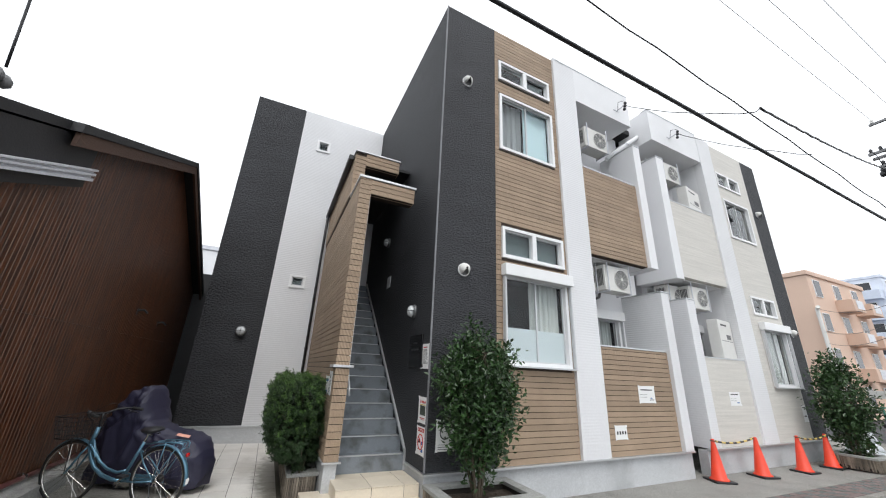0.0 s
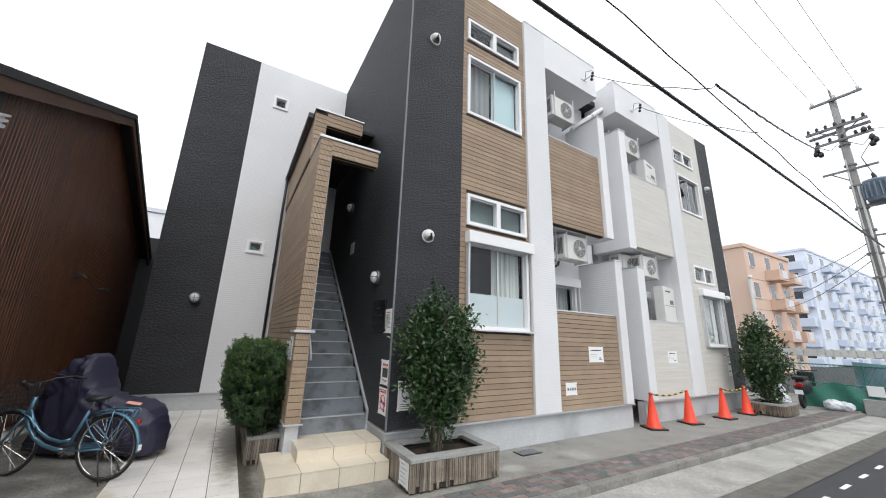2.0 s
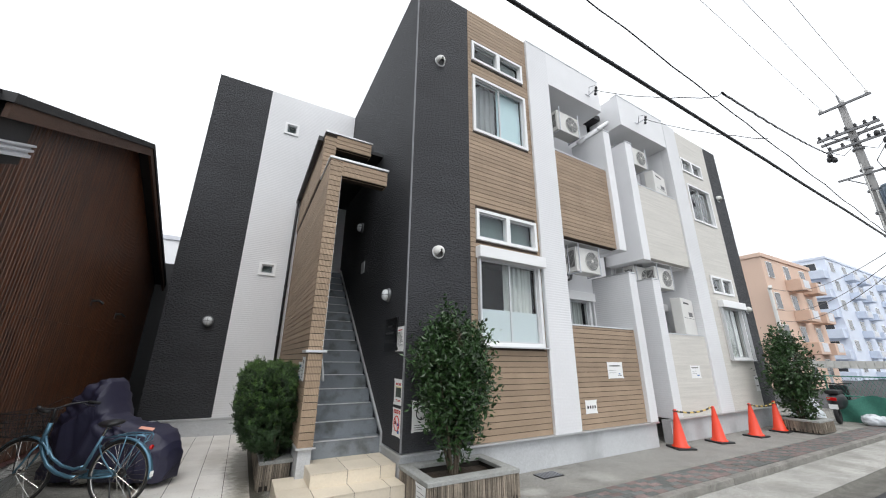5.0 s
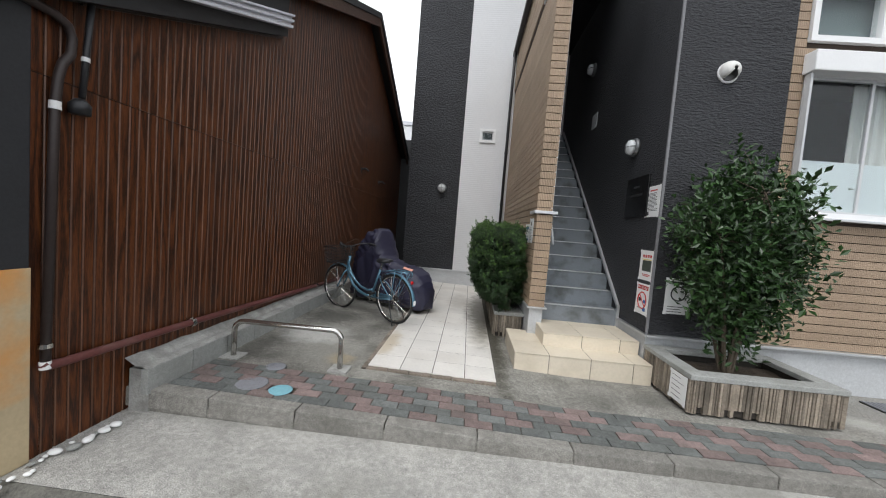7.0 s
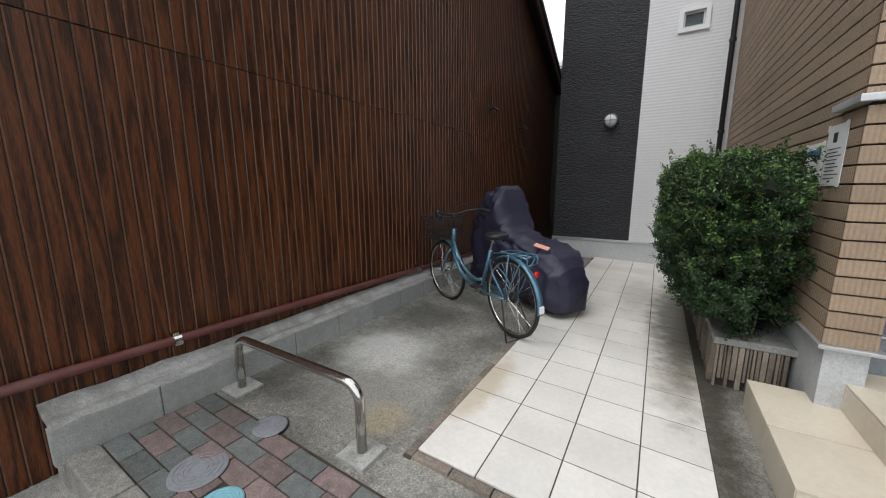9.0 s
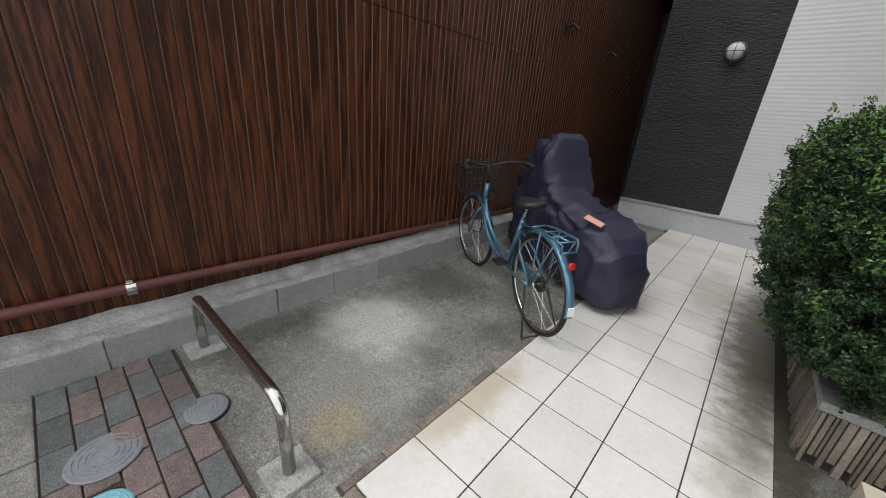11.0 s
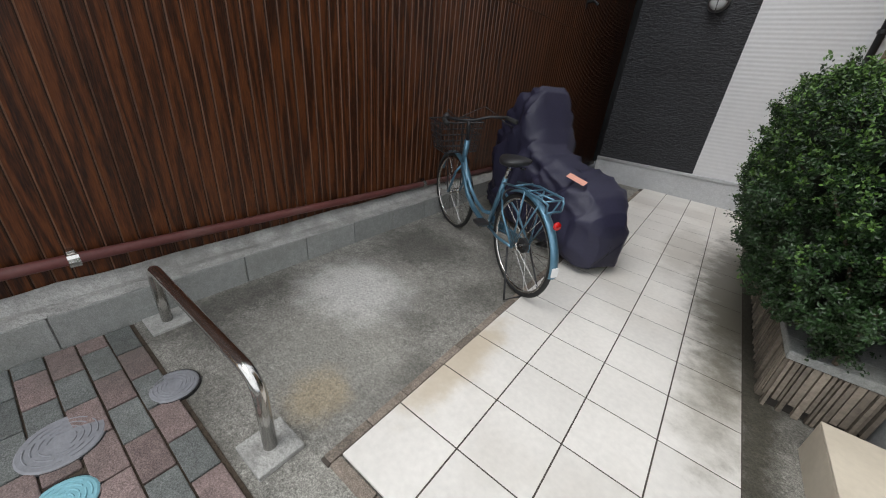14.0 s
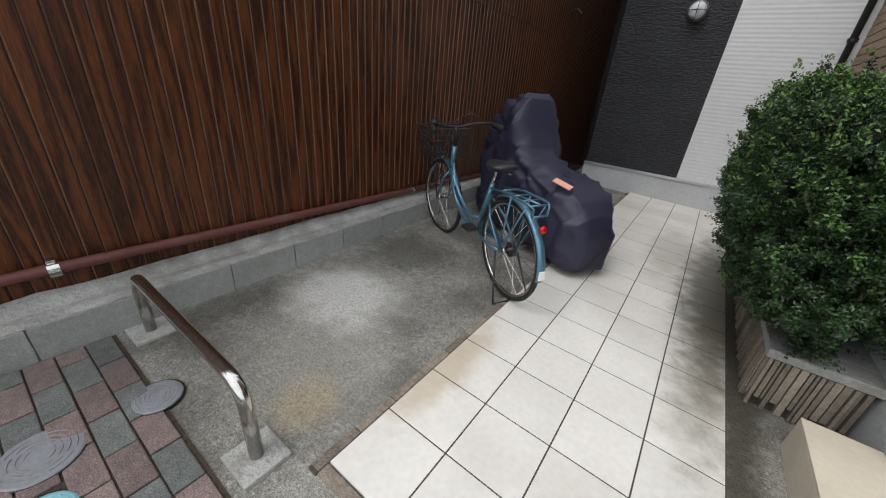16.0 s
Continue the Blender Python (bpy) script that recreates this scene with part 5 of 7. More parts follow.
    part("chain_ring", moved(lathe([(0.075, -0.002), (0.075, 0.002)], 24, "y"), 0.44, -0.055, 0.29), M_steel, top)
    part("rear_sprocket", moved(lathe([(0.05, -0.03), (0.05, -0.005), (0.03, 0.0)], 20, "y"), 0, -0.04, 0.335), M_black, top, "black hub drum")
    part("kickstand", tubes([([(0.02, 0.08, 0.33), (-0.1, 0.13, 0.012), (-0.1, 0.0, 0.01), (-0.1, -0.13, 0.012), (0.02, -0.08, 0.33)], 0.007)], 7), M_black, top, "black double-leg stand", True)
    part("wheel_lock", tubes([(arc((0.2, 0, 0.60), 0.045, -30, 210, 10, "yz"), 0.008)], 6), M_black, top, "black ring lock")
    part("brake_cables", tubes([([(0.82, 0.24, 0.99), (0.95, 0.15, 1.04), (1.02, 0.03, 0.95), (0.97, 0.0, 0.75)], 0.0035), ([(0.82, -0.24, 0.99), (0.97, -0.16, 1.06), (1.03, 0.0, 0.98), (0.95, 0.02, 0.72)], 0.0035)], 5), M_black, top, smooth=True)
    return top


bicycle()


# ---- covered scooter ----
def covered_scooter():
    ang = math.atan2(0.5, -0.86)
    top = empty("covered_scooter", Matrix.Translation((-0.39, 6.0, 0.0)) @ Matrix.Rotation(ang, 4, "Z"), "parked scooter under a navy cloth cover with folds", "scooter")
    secs = [(0.0, 0.40, 0.12), (0.04, 0.49, 0.18), (0.12, 0.57, 0.225), (0.26, 0.64, 0.25), (0.45, 0.695, 0.25), (0.6, 0.72, 0.235), (0.72, 0.735, 0.225), (0.82, 0.81, 0.235), (0.9, 0.95, 0.26), (0.95, 1.1, 0.275), (0.985, 1.19, 0.28), (1.05, 1.225, 0.28), (1.2, 1.19, 0.27), (1.3, 1.09, 0.26), (1.4, 0.93, 0.24), (1.5, 0.79, 0.18), (1.62, 0.55, 0.1)]
    bm = bmesh.new()
    rows = []
    fine = []
    for a, b in zip(secs, secs[1:]):
        for k in range(9):
            t = k / 9
            fine.append([a[i] * (1 - t) + b[i] * t for i in range(3)])
    fine.append(list(secs[-1]))
    n = 96
    for s, h, w in fine:
        row = []
        for j in range(n):
            a = -0.5 * math.pi + 0.02 + (2 * math.pi - 0.04) * 0 + 2 * math.pi * j / n
            ca, sa = math.cos(a), math.sin(a)
            q = 0.5
            x = w * math.copysign(abs(ca) ** q, ca)
            zc = 0.5 * (h + 0.06)
            z = zc + (h - 0.06) * 0.5 * math.copysign(abs(sa) ** (0.5 if sa > 0 else 0.35), sa)
            flare = 1 + 0.10 * max(0, (0.35 - z)) / 0.35
            narrow = 1 - 0.34 * max(0.0, (z - 0.75)) / 0.5
            p = Vector((s, x * flare * narrow, z))
            fold = 0.055 * (0.3 - abs(noise.noise((s * 3.2, x * 2.4 + 4, z * 1.6)))) + 0.11 * (0.3 - abs(noise.noise((s * 3.4 + z * 4.2, x * 3 + 9, z * 1.2 - s * 2.0)))) + 0.022 * noise.noise((s * 5, x * 3, z * 2.2)) + 0.05 * (0.25 - abs(noise.noise((s * 6 - z * 8, x * 5, z * 5)))) + 0.012 * noise.noise((s * 18 + z * 6, x * 9, z * 5)) + 0.005 * math.sin(22 * z - 9 * s + 4 * noise.noise((s * 4, z * 4, x * 4))) * (0.4 if z > 0.9 else 1.0)
            p += Vector((0.35, math.copysign(1, x) if abs(x) > 0.02 else 0, 0.5)) * fold
            if z < 0.1:
                p.z = 0.075 + 0.03 * noise.noise((s * 6, x * 6, 1))
            row.append(bm.verts.new(p))
        rows.append(row)
    for a, b in zip(rows, rows[1:]):
        for j in range(n):
            bm.faces.new((a[j], a[(j + 1) % n], b[(j + 1) % n], b[j]))
    bm.faces.new(rows[0])
    bm.faces.new(rows[-1][::-1])
    part("cover", bm, M_navy, top, "navy cloth cover", True)
    for x in (0.24, 1.36):
        ring = [(x + 0.2 * math.cos(2 * math.pi * i / 24), 0, 0.245 + 0.2 * math.sin(2 * math.pi * i / 24)) for i in range(24)]
        b2 = bmesh.new()
        tube(b2, ring, 0.045, 8, True)
        part("tyre", b2, M_rubber, top, "black tyre below the cover", True)
    tg = bbox(-0.085, 0.085, -0.022, 0.022, 0.0, 0.004)
    t = part("tag", tg, M_tag, top, "salmon paper tag")
    t.matrix_local = pose(0.30, 0.19, 0.668, -32, -8, 8)
    return top


covered_scooter()


# ---- wall fittings ----
def vent(x, z):
    top = empty("wall_vent", Matrix.Translation((x, FRONT, z)), "round white hooded wall vent", "vent", "hooded vents")
    part("flange", lathe([(0.105, -0.004), (0.105, 0.01), (0.09, 0.016)], 24, "y"), M_alu, top, smooth=True)
    bm = bmesh.new()
    prev = None
    for i in range(9):
        f = radians(90 * i / 8)
        row = []
        for j in range(15):
            a = radians(-55 + 290 * j / 14)
            r = 0.092 * math.cos(f * 0.9) + 0.004
            row.append(bm.verts.new((r * math.cos(a), -0.015 - 0.10 * math.sin(f), r * math.sin(a) + 0.01)))
        if prev:
            for j in range(14):
                bm.faces.new((prev[j], prev[j + 1], row[j + 1], row[j]))
        prev = row
    ob = part("hood", bm, M_acwhite, top, "domed metal hood", True)
    ob.modifiers.new("thick", "SOLIDIFY").thickness = 0.003
    part("mesh_screen", moved(lathe([(0.085, -0.02), (0.085, 0.02)], 20, "y"), 0, -0.01, 0), M_acgrey, top, "dark opening")
    return top


before = set(bpy.data.objects)
for x, z in ((2.60, 6.9), (2.62, 3.14), (13.22, 6.7), (13.35, 3.05)):
    vent(x, z)
turned(before)


def bulkhead(m, label, cage=True):
    top = empty("wall_lamp", m, label, "lamp")
    part("base", lathe([(0.11, 0.0), (0.115, 0.02), (0.1, 0.05)], 24), M_lampbase, top, "grey metal base", True)
    part("glass", lathe([(0.092, 0.045), (0.09, 0.08), (0.07, 0.11), (0.03, 0.125), (0.002, 0.128)], 24), M_lampglass, top, "frosted glass", True)
    g = part("guard", tubes([([(-0.1, 0, 0.05), (-0.08, 0, 0.1), (0, 0, 0.136), (0.08, 0, 0.1), (0.1, 0, 0.05)], 0.006), ([(0, -0.1, 0.05), (0, -0.08, 0.1), (0, 0, 0.137), (0, 0.08, 0.1), (0, 0.1, 0.05)], 0.006)], 6), M_lampbase, top, "cross-shaped metal guard", True)
    return top


M_lampbase = mat("cast_aluminium", (0.17, 0.175, 0.18), 0.45, 0.15, 6, 60, 0.1, metal=0.6)
bulkhead(Matrix.Translation((-0.61, BACK, 2.29)) @ Matrix.Rotation(radians(90), 4, "X"), "round bulkhead lamp with a cross guard on the dark wall")
bulkhead(Matrix.Translation((SIDE, 5.30, 2.52)) @ Matrix.Rotation(radians(-90), 4, "Y"), "bulkhead lamp with frosted glass beside the stair")
bulkhead(Matrix.Translation((SIDE, 7.3, 4.35)) @ Matrix.Rotation(radians(-90), 4, "Y"), "bulkhead lamp with frosted glass up the stair")

# plaque, notices
M_darkletter = mat("dull_metal_letter", (0.028, 0.028, 0.03), 0.4, 0.1)
pl = empty("name_plaque", Matrix.Translation((SIDE, 5.11, 1.89)), "glossy black building plaque with unreadable lettering", "plaque")
part("plate", bbox(-0.022, 0.0, -0.27, 0.27, -0.24, 0.24, 0.003), mat("polished_black_stone", (0.012, 0.012, 0.013), 0.08, 0.1), pl)
for k, (w, z) in enumerate(((0.3, 0.02), (0.16, 0.12))):
    part("lettering", bbox(-0.024, -0.0225, -w / 2, w / 2, z - 0.012, z + 0.012), M_darkletter, pl, "unreadable dark grey lettering")
pt = empty("floor_plate", Matrix.Translation((SIDE, 7.0, 3.36)), "small pale sign plate up the stair", "sign")
part("plate", bbox(-0.01, 0.0, -0.12, 0.12, -0.12, 0.12, 0.003), mat("pale_grey_plate", (0.4, 0.41, 0.43), 0.5, 0.1), pt)


def notice(name, origin, u, w, h, label, bars, extra=None):
    """A thin paper with bars of print; u is the direction of its width, it faces away from the wall. bars: x, z, width, height, material."""
    u = Vector(u).normalized()
    nrm = u.cross(Vector((0, 0, 1)))
    m = Matrix((u, -nrm, Vector((0, 0, 1)))).transposed().to_4x4()
    top = empty(name, Matrix.Translation(origin) @ m, label, "notice")
    part("sheet", bbox(0, w, -0.004, 0.0, 0, h, 0.0006), M_paper, top)
    for x, z, bw_, bh, mt in bars:
        part("print", bbox(x, x + bw_, -0.0052, -0.0041, z, z + bh), mt, top)
    for x in (0.0, w - 0.02):
        for z in (0.0, h - 0.02):
            part("tape", bbox(x - 0.008, x + 0.028, -0.0062, -0.0055, z - 0.006, z + 0.026), M_alu, top, "clear tape corner")
    return top


def lines_of(w, h, n, mt=None, seed=1, top=0.85, bot=0.15):
    r = random.Random(seed)
    return [(w * 0.12, h * (bot + (top - bot) * i / max(1, n - 1)), w * r.uniform(0.5, 0.76), h * 0.016, mt or M_print) for i in range(n)]


def lettering(parent, text, size, x, z, material, label):
    cu = bpy.data.curves.new("lettering", "FONT")
    cu.body, cu.size, cu.extrude = text, size, 0.0003
    tmp = bpy.data.objects.new("tmp", cu)
    scene.collection.objects.link(tmp)
    bpy.context.view_layer.update()
    me = bpy.data.meshes.new_from_object(tmp)
    bpy.data.objects.remove(tmp)
    me.materials.clear()
    me.materials.append(material)
    ob = new("lettering", me)
    ob.parent = parent
    ob.matrix_local = Matrix.Translation((x, -0.0068, z)) @ Matrix.Rotation(radians(90), 4, "X")
    ob["label"] = label
    return ob


down = (0, -1, 0)
notice("notice", (SIDE - 0.001, 4.88, 1.64), down, 0.29, 0.34, "white printed notice taped to the dark wall", [(0.07, 0.285, 0.15, 0.014, M_redprint)] + lines_of(0.29, 0.34, 14, seed=2, top=0.76, bot=0.2) + [(0.03, 0.02, 0.05, 0.04, M_print)])
n2 = notice("notice", (SIDE - 0.001, 4.865, 0.94), down, 0.30, 0.33, "white warning notice with a dark photo", [(0.06, 0.1, 0.19, 0.12, mat("dark_photo", (0.06, 0.075, 0.06), 0.5, 0.6, 25, 60, 0.0)), (0.05, 0.225, 0.2, 0.008, mat("yellow_print", (0.7, 0.55, 0.05), 0.6, 0.05)), (0.09, 0.045, 0.13, 0.008, M_redprint), (0.07, 0.06, 0.17, 0.008, M_redprint), (0.06, 0.25, 0.035, 0.032, M_redprint), (0.11, 0.25, 0.035, 0.032, M_redprint), (0.16, 0.25, 0.035, 0.032, M_redprint), (0.21, 0.25, 0.035, 0.032, M_redprint)])
n3 = notice("notice", (SIDE - 0.001, 4.87, 0.56), down, 0.29, 0.34, "no littering notice with a red prohibition ring", [(0.03, 0.275, 0.225, 0.045, M_redprint), (0.17, 0.13, 0.06, 0.035, M_blueprint), (0.17, 0.04, 0.06, 0.04, M_blueprint), (0.07, 0.14, 0.05, 0.04, M_print), (0.05, 0.06, 0.05, 0.006, M_print)])
rg = bmesh.new()
tube(rg, [(0.145 + 0.09 * math.cos(2 * math.pi * i / 28), -0.006, 0.155 + 0.09 * math.sin(2 * math.pi * i / 28)) for i in range(28)], 0.007, 4, True)
tube(rg, [(0.083, -0.006, 0.217), (0.207, -0.006, 0.093)], 0.006, 4)
part("prohibition_ring", rg, M_redprint, n3, "red ring with slash")
lettering(n3, "ポイ捨て禁止", 0.034, 0.04, 0.285, M_paper, "white lettering on red")
before = set(bpy.data.objects)
n4 = notice("notice", (2.26, FRONT - 0.001, 0.62), (1, 0, 0), 0.27, 0.38, "white prohibition sign half hidden by the shrub", [(0.03, 0.32, 0.2, 0.03, M_print)] + lines_of(0.27, 0.38, 3, seed=4, top=0.2, bot=0.06))
rg = bmesh.new()
tube(rg, [(0.135 + 0.075 * math.cos(2 * math.pi * i / 28), -0.006, 0.22 + 0.075 * math.sin(2 * math.pi * i / 28)) for i in range(28)], 0.007, 4, True)
part("ring", rg, M_print, n4, "black ring")
notice("notice", (6.42, FRONT - 0.001, 1.22), (1, 0, 0), 0.46, 0.30, "white notice taped to the tan parapet", [(0.06, 0.22, 0.33, 0.02, M_print)] + lines_of(0.3, 0.29, 2, seed=5, top=0.5, bot=0.35) + [(0.3, 0.05, 0.11, 0.012, M_print), (0.32, 0.075, 0.05, 0.02, M_blueprint)])
notice("notice", (5.68, FRONT - 0.001, 0.64), (1, 0, 0), 0.30, 0.22, "white notice with bold unreadable print", [(0.04 + 0.065 * i, 0.08, 0.035, 0.05, M_print) for i in range(4)])
notice("notice", (9.46, FRONT - 0.001, 1.18), (1, 0, 0), 0.42, 0.28, "white notice taped to the beige parapet", [(0.05, 0.22, 0.3, 0.02, M_print)] + lines_of(0.3, 0.28, 2, seed=6, top=0.5, bot=0.35) + [(0.25, 0.05, 0.1, 0.02, M_blueprint)])
notice("notice", (12.7, FRONT - 0.001, 0.8), (1, 0, 0), 0.22, 0.4, "white prohibition sign on the beige wall", [(0.04, 0.32, 0.14, 0.03, M_print), (0.05, 0.12, 0.12, 0.03, M_print)])
turned(before)
n5 = notice("notice", (WX0 - 0.002, 5.74, 1.24), down, 0.29, 0.24, "white notice with blue heading on the stair wall", [(0.03, 0.17, 0.22, 0.035, M_blueprint), (0.03, 0.02, 0.22, 0.03, M_blueprint)] + lines_of(0.29, 0.24, 3, seed=7, top=0.6, bot=0.3))
n6 = notice("notice", (WX0 - 0.002, 5.43, 1.24), down, 0.24, 0.31, "white notice with small print on the stair wall", lines_of(0.24, 0.31, 9, seed=8, top=0.6, bot=0.12) + [(0.08, 0.22, 0.05, 0.05, M_print)])
notice("notice", (2.085, 4.0, -0.02), down, 0.24, 0.25, "white notice on the planter side", lines_of(0.24, 0.25, 5, seed=9))


# ---- balconies ----
def ac_unit(x, y, z, label, legs=False):
    """An outdoor air conditioner unit, hung in a steel frame from the slab above."""
    top = empty("ac_unit", Matrix.Translation((x, y, z)), label, "air conditioner", "outdoor units")
    part("casing", bbox(-0.39, 0.39, 0.0, 0.29, 0.04, 0.58, 0.018), M_acwhite, top)
    part("fan_well", moved(lathe([(0.21, -0.012), (0.215, 0.004), (0.2, 0.012)], 28, "y"), 0.1, 0.0, 0.31), M_acwhite, top, smooth=True)
    fan = part("fan_opening", moved(lathe([(0.198, -0.002), (0.198, 0.004)], 28, "y"), 0.1, -0.012, 0.31), M_acgrey, top, "dark fan opening")
    lines = [([(0.1 + r * math.cos(2 * math.pi * i / 26), -0.02, 0.31 + r * math.sin(2 * math.pi * i / 26)) for i in range(27)], 0.003) for r in (0.06, 0.095, 0.13, 0.165, 0.2)]
    lines += [([(0.1, -0.02, 0.31), (0.1 + 0.2 * math.cos(radians(a)), -0.02, 0.31 + 0.2 * math.sin(radians(a)))], 0.004) for a in range(0, 360, 45)]
    part("grille", tubes(lines, 4), M_acwhite, fan)
    part("grille_hub", moved(lathe([(0.035, -0.004), (0.035, 0.006)], 14, "y"), 0.1, -0.02, 0.31), M_acwhite, fan)
    for k in range(6):
        part("side_slot", bbox(-0.396, -0.388, 0.05 + 0.033 * k, 0.07 + 0.033 * k, 0.14, 0.5), M_acgrey, top, "dark side slot")
    for s in (1, -1):
        part("hanger_foot", tubes([([(s * 0.33, -0.03, 0.02), (s * 0.33, 0.32, 0.02)], 0.016)], 6), M_gutter, top, "galvanised hanging frame")
        for yy in (-0.03, 0.32):
            part("hanger_rod", tubes([([(s * 0.33, yy, 0.0), (s * 0.33, yy, 0.66)], 0.014)], 6), M_gutter, top, "galvanised hanging rod")
    part("hose", tubes([([(-0.2, 0.29, 0.15), (-0.22, 0.34, -0.05), (-0.3, 0.4, -0.1), (-0.32, 0.55, 0.0)], 0.03)], 8), M_acgrey, top, "dark insulated hose", True)
    return top


before = set(bpy.data.objects)
for x, z in ((6.45, 3.30), (5.72, 3.30), (6.3, 6.74), (5.6, 6.74)):
    ac_unit(x, 4.72 if x > 6 else 4.95, z, "white outdoor air conditioner hung below the balcony slab")
for x, z in ((9.36, 3.27), (8.85, 3.27), (9.15, 6.73), (8.78, 6.73)):
    ac_unit(x, 4.72 if x > 9 else 4.95, z, "white outdoor air conditioner hung in the far balcony")


def heater(x, z, label):
    top = empty("water_heater", Matrix.Translation((x, 4.62, z)) @ Matrix.Rotation(radians(8), 4, "Z"), label, "water heater")
    part("casing", bbox(-0.4, 0.4, 0.0, 0.24, 0.0, 0.9, 0.015), M_acwhite, top)
    part("panel_joint", bbox(-0.325, 0.325, -0.003, 0.004, 0.40, 0.41), M_acgrey, top, "dark panel joint")
    part("flue", bbox(-0.25, 0.1, -0.004, 0.01, 0.76, 0.80, 0.002), M_black, top, "black flue slot")
    part("slots", bbox(0.0, 0.25, -0.003, 0.004, 0.45, 0.56), M_acgrey, top, "louvred slots")
    return top


heater(10.0, 2.19, "white boxy unit standing behind the beige parapet")
heater(9.85, 5.76, "white boxy unit standing behind the upper beige balcony")
for x, z in ((7.64, 4.6), (8.5, 5.5), (7.85, 1.1)):
    sp = empty("wall_spout", Matrix.Translation((x - 0.2, FRONT - 0.06, z)), "small white drain spout on the fin", "spout")
    part("spout", moved(lathe([(0.035, -0.1), (0.035, 0.0)], 12, "y"), 0, 0, 0), M_acwhite, sp, smooth=True)
    part("collar", moved(lathe([(0.05, -0.01), (0.05, 0.0)], 12, "y"), 0, 0, 0), M_acwhite, sp)


def insulator(x, z):
    top = empty("service_bracket", Matrix.Translation((x, FRONT - 0.05, z)), "black cable bracket with insulators under the fascia", "cable bracket")
    part("arm", tubes([([(0, 0.0, 0), (0.0, -0.22, 0.02), (0.02, -0.25, -0.12)], 0.012), ([(-0.1, 0, 0.02), (0.1, 0, 0.02)], 0.012)], 6), M_gutter, top)
    for dz in (0.05, -0.05, -0.16):
        part("knob", moved(lathe([(0.02, 0.0), (0.035, 0.02), (0.035, 0.05), (0.02, 0.07)], 10), 0.02 + dz * 0.3, -0.24, dz), M_black, top, "black insulator", True)
    part("loop_cable", tubes([([(0, -0.05, 0.02), (-0.06, -0.12, 0.16), (0.03, -0.22, 0.17), (0.05, -0.25, 0.05)], 0.006)], 5), M_black, top)
    return top


insulator(6.9, 8.0)
insulator(9.0, 7.97)
turned(before)


# ---- cones ----
def cone(x, y, label, tilt=0.0):
    top = empty("traffic_cone", pose(x, y, lot_height(x, y) - 0.01, 0, tilt, 8 * x), label, "traffic cone", "cones along the wall")
    part("foot", bbox(-0.19, 0.19, -0.19, 0.19, 0.0, 0.035, 0.012), M_black, top, "black rubber foot")
    part("body", lathe([(0.165, 0.03), (0.15, 0.05), (0.125, 0.07), (0.032, 0.66), (0.028, 0.7), (0.02, 0.705)], 24), M_orange, top, smooth=True)
    return top


CONES = ((8.03, 4.47), (9.38, 4.42), (10.88, 4.36), (12.2, 4.38))
for x, y in CONES:
    cone(x, y, "orange-red plastic traffic cone on a black foot")
M_stripe = mat("yellow_bar_tape", (0.65, 0.48, 0.12), 0.5, 0.1)
for (a, ya), (b, _) in ((CONES[0], CONES[1]), (CONES[2], CONES[3])):
    top = empty("cone_bar", Matrix.Translation((a, ya - 0.01, 0.57)), "yellow and black striped bar hung between two cones", "bar")
    n = 11
    for i in range(n):
        p = lambda t: ((b - a) * t, 0, 0.02 - 0.10 * (1 - (2 * t - 1) ** 2) * 0.6)
        part("stripe", tubes([([p(i / n), p((i + 1) / n)], 0.018)], 8), M_black if i % 2 else M_stripe, top)
    for t in (0, 1):
        part("hook_ring", tubes([(arc(((b - a) * t, 0, 0.02), 0.045, 0, 360, 14, "xy"), 0.01)], 6), M_black, top)

# ---- street: pole and lines ----
PX, PY = 17.0, 2.2
pole = empty("utility_pole", Matrix.Translation((PX, PY, -0.15)), "grey concrete utility pole with cross-arms and transformer", "utility pole")
M_armgrey = mat("weathered_steel_arm", (0.2, 0.2, 0.205), 0.6, 0.2)
M_pole = mat("pole_concrete", (0.25, 0.245, 0.24), 0.85, 0.15)
M_tank = mat("blue_grey_tank_paint", (0.2, 0.25, 0.31), 0.5, 0.15)
part("shaft", tubes([([(0, 0, 0), (0, 0, 10.25)], [0.16, 0.09])], 16), M_pole, pole, smooth=True)
part("top_spike", tubes([([(0, 0, 10.2), (0, 0.02, 10.62)], 0.025)], 8), M_armgrey, pole)


def pole_arm(z, y0, y1, dx, w, knobs, label):
    arm_ = part("cross_arm", bbox(dx - w, dx + w, y0 - PY, y1 - PY, z - w, z + w), M_armgrey, pole, label)
    for k in range(knobs):
        y = y0 - PY + 0.08 + (y1 - y0 - 0.16) * k / max(1, knobs - 1)
        part("insulator", moved(lathe([(0.025, 0), (0.05, 0.03), (0.03, 0.06), (0.05, 0.09), (0.02, 0.15)], 10), dx, y, z + w), M_acwhite if knobs < 4 else M_black, arm_, "", True)
    return arm_


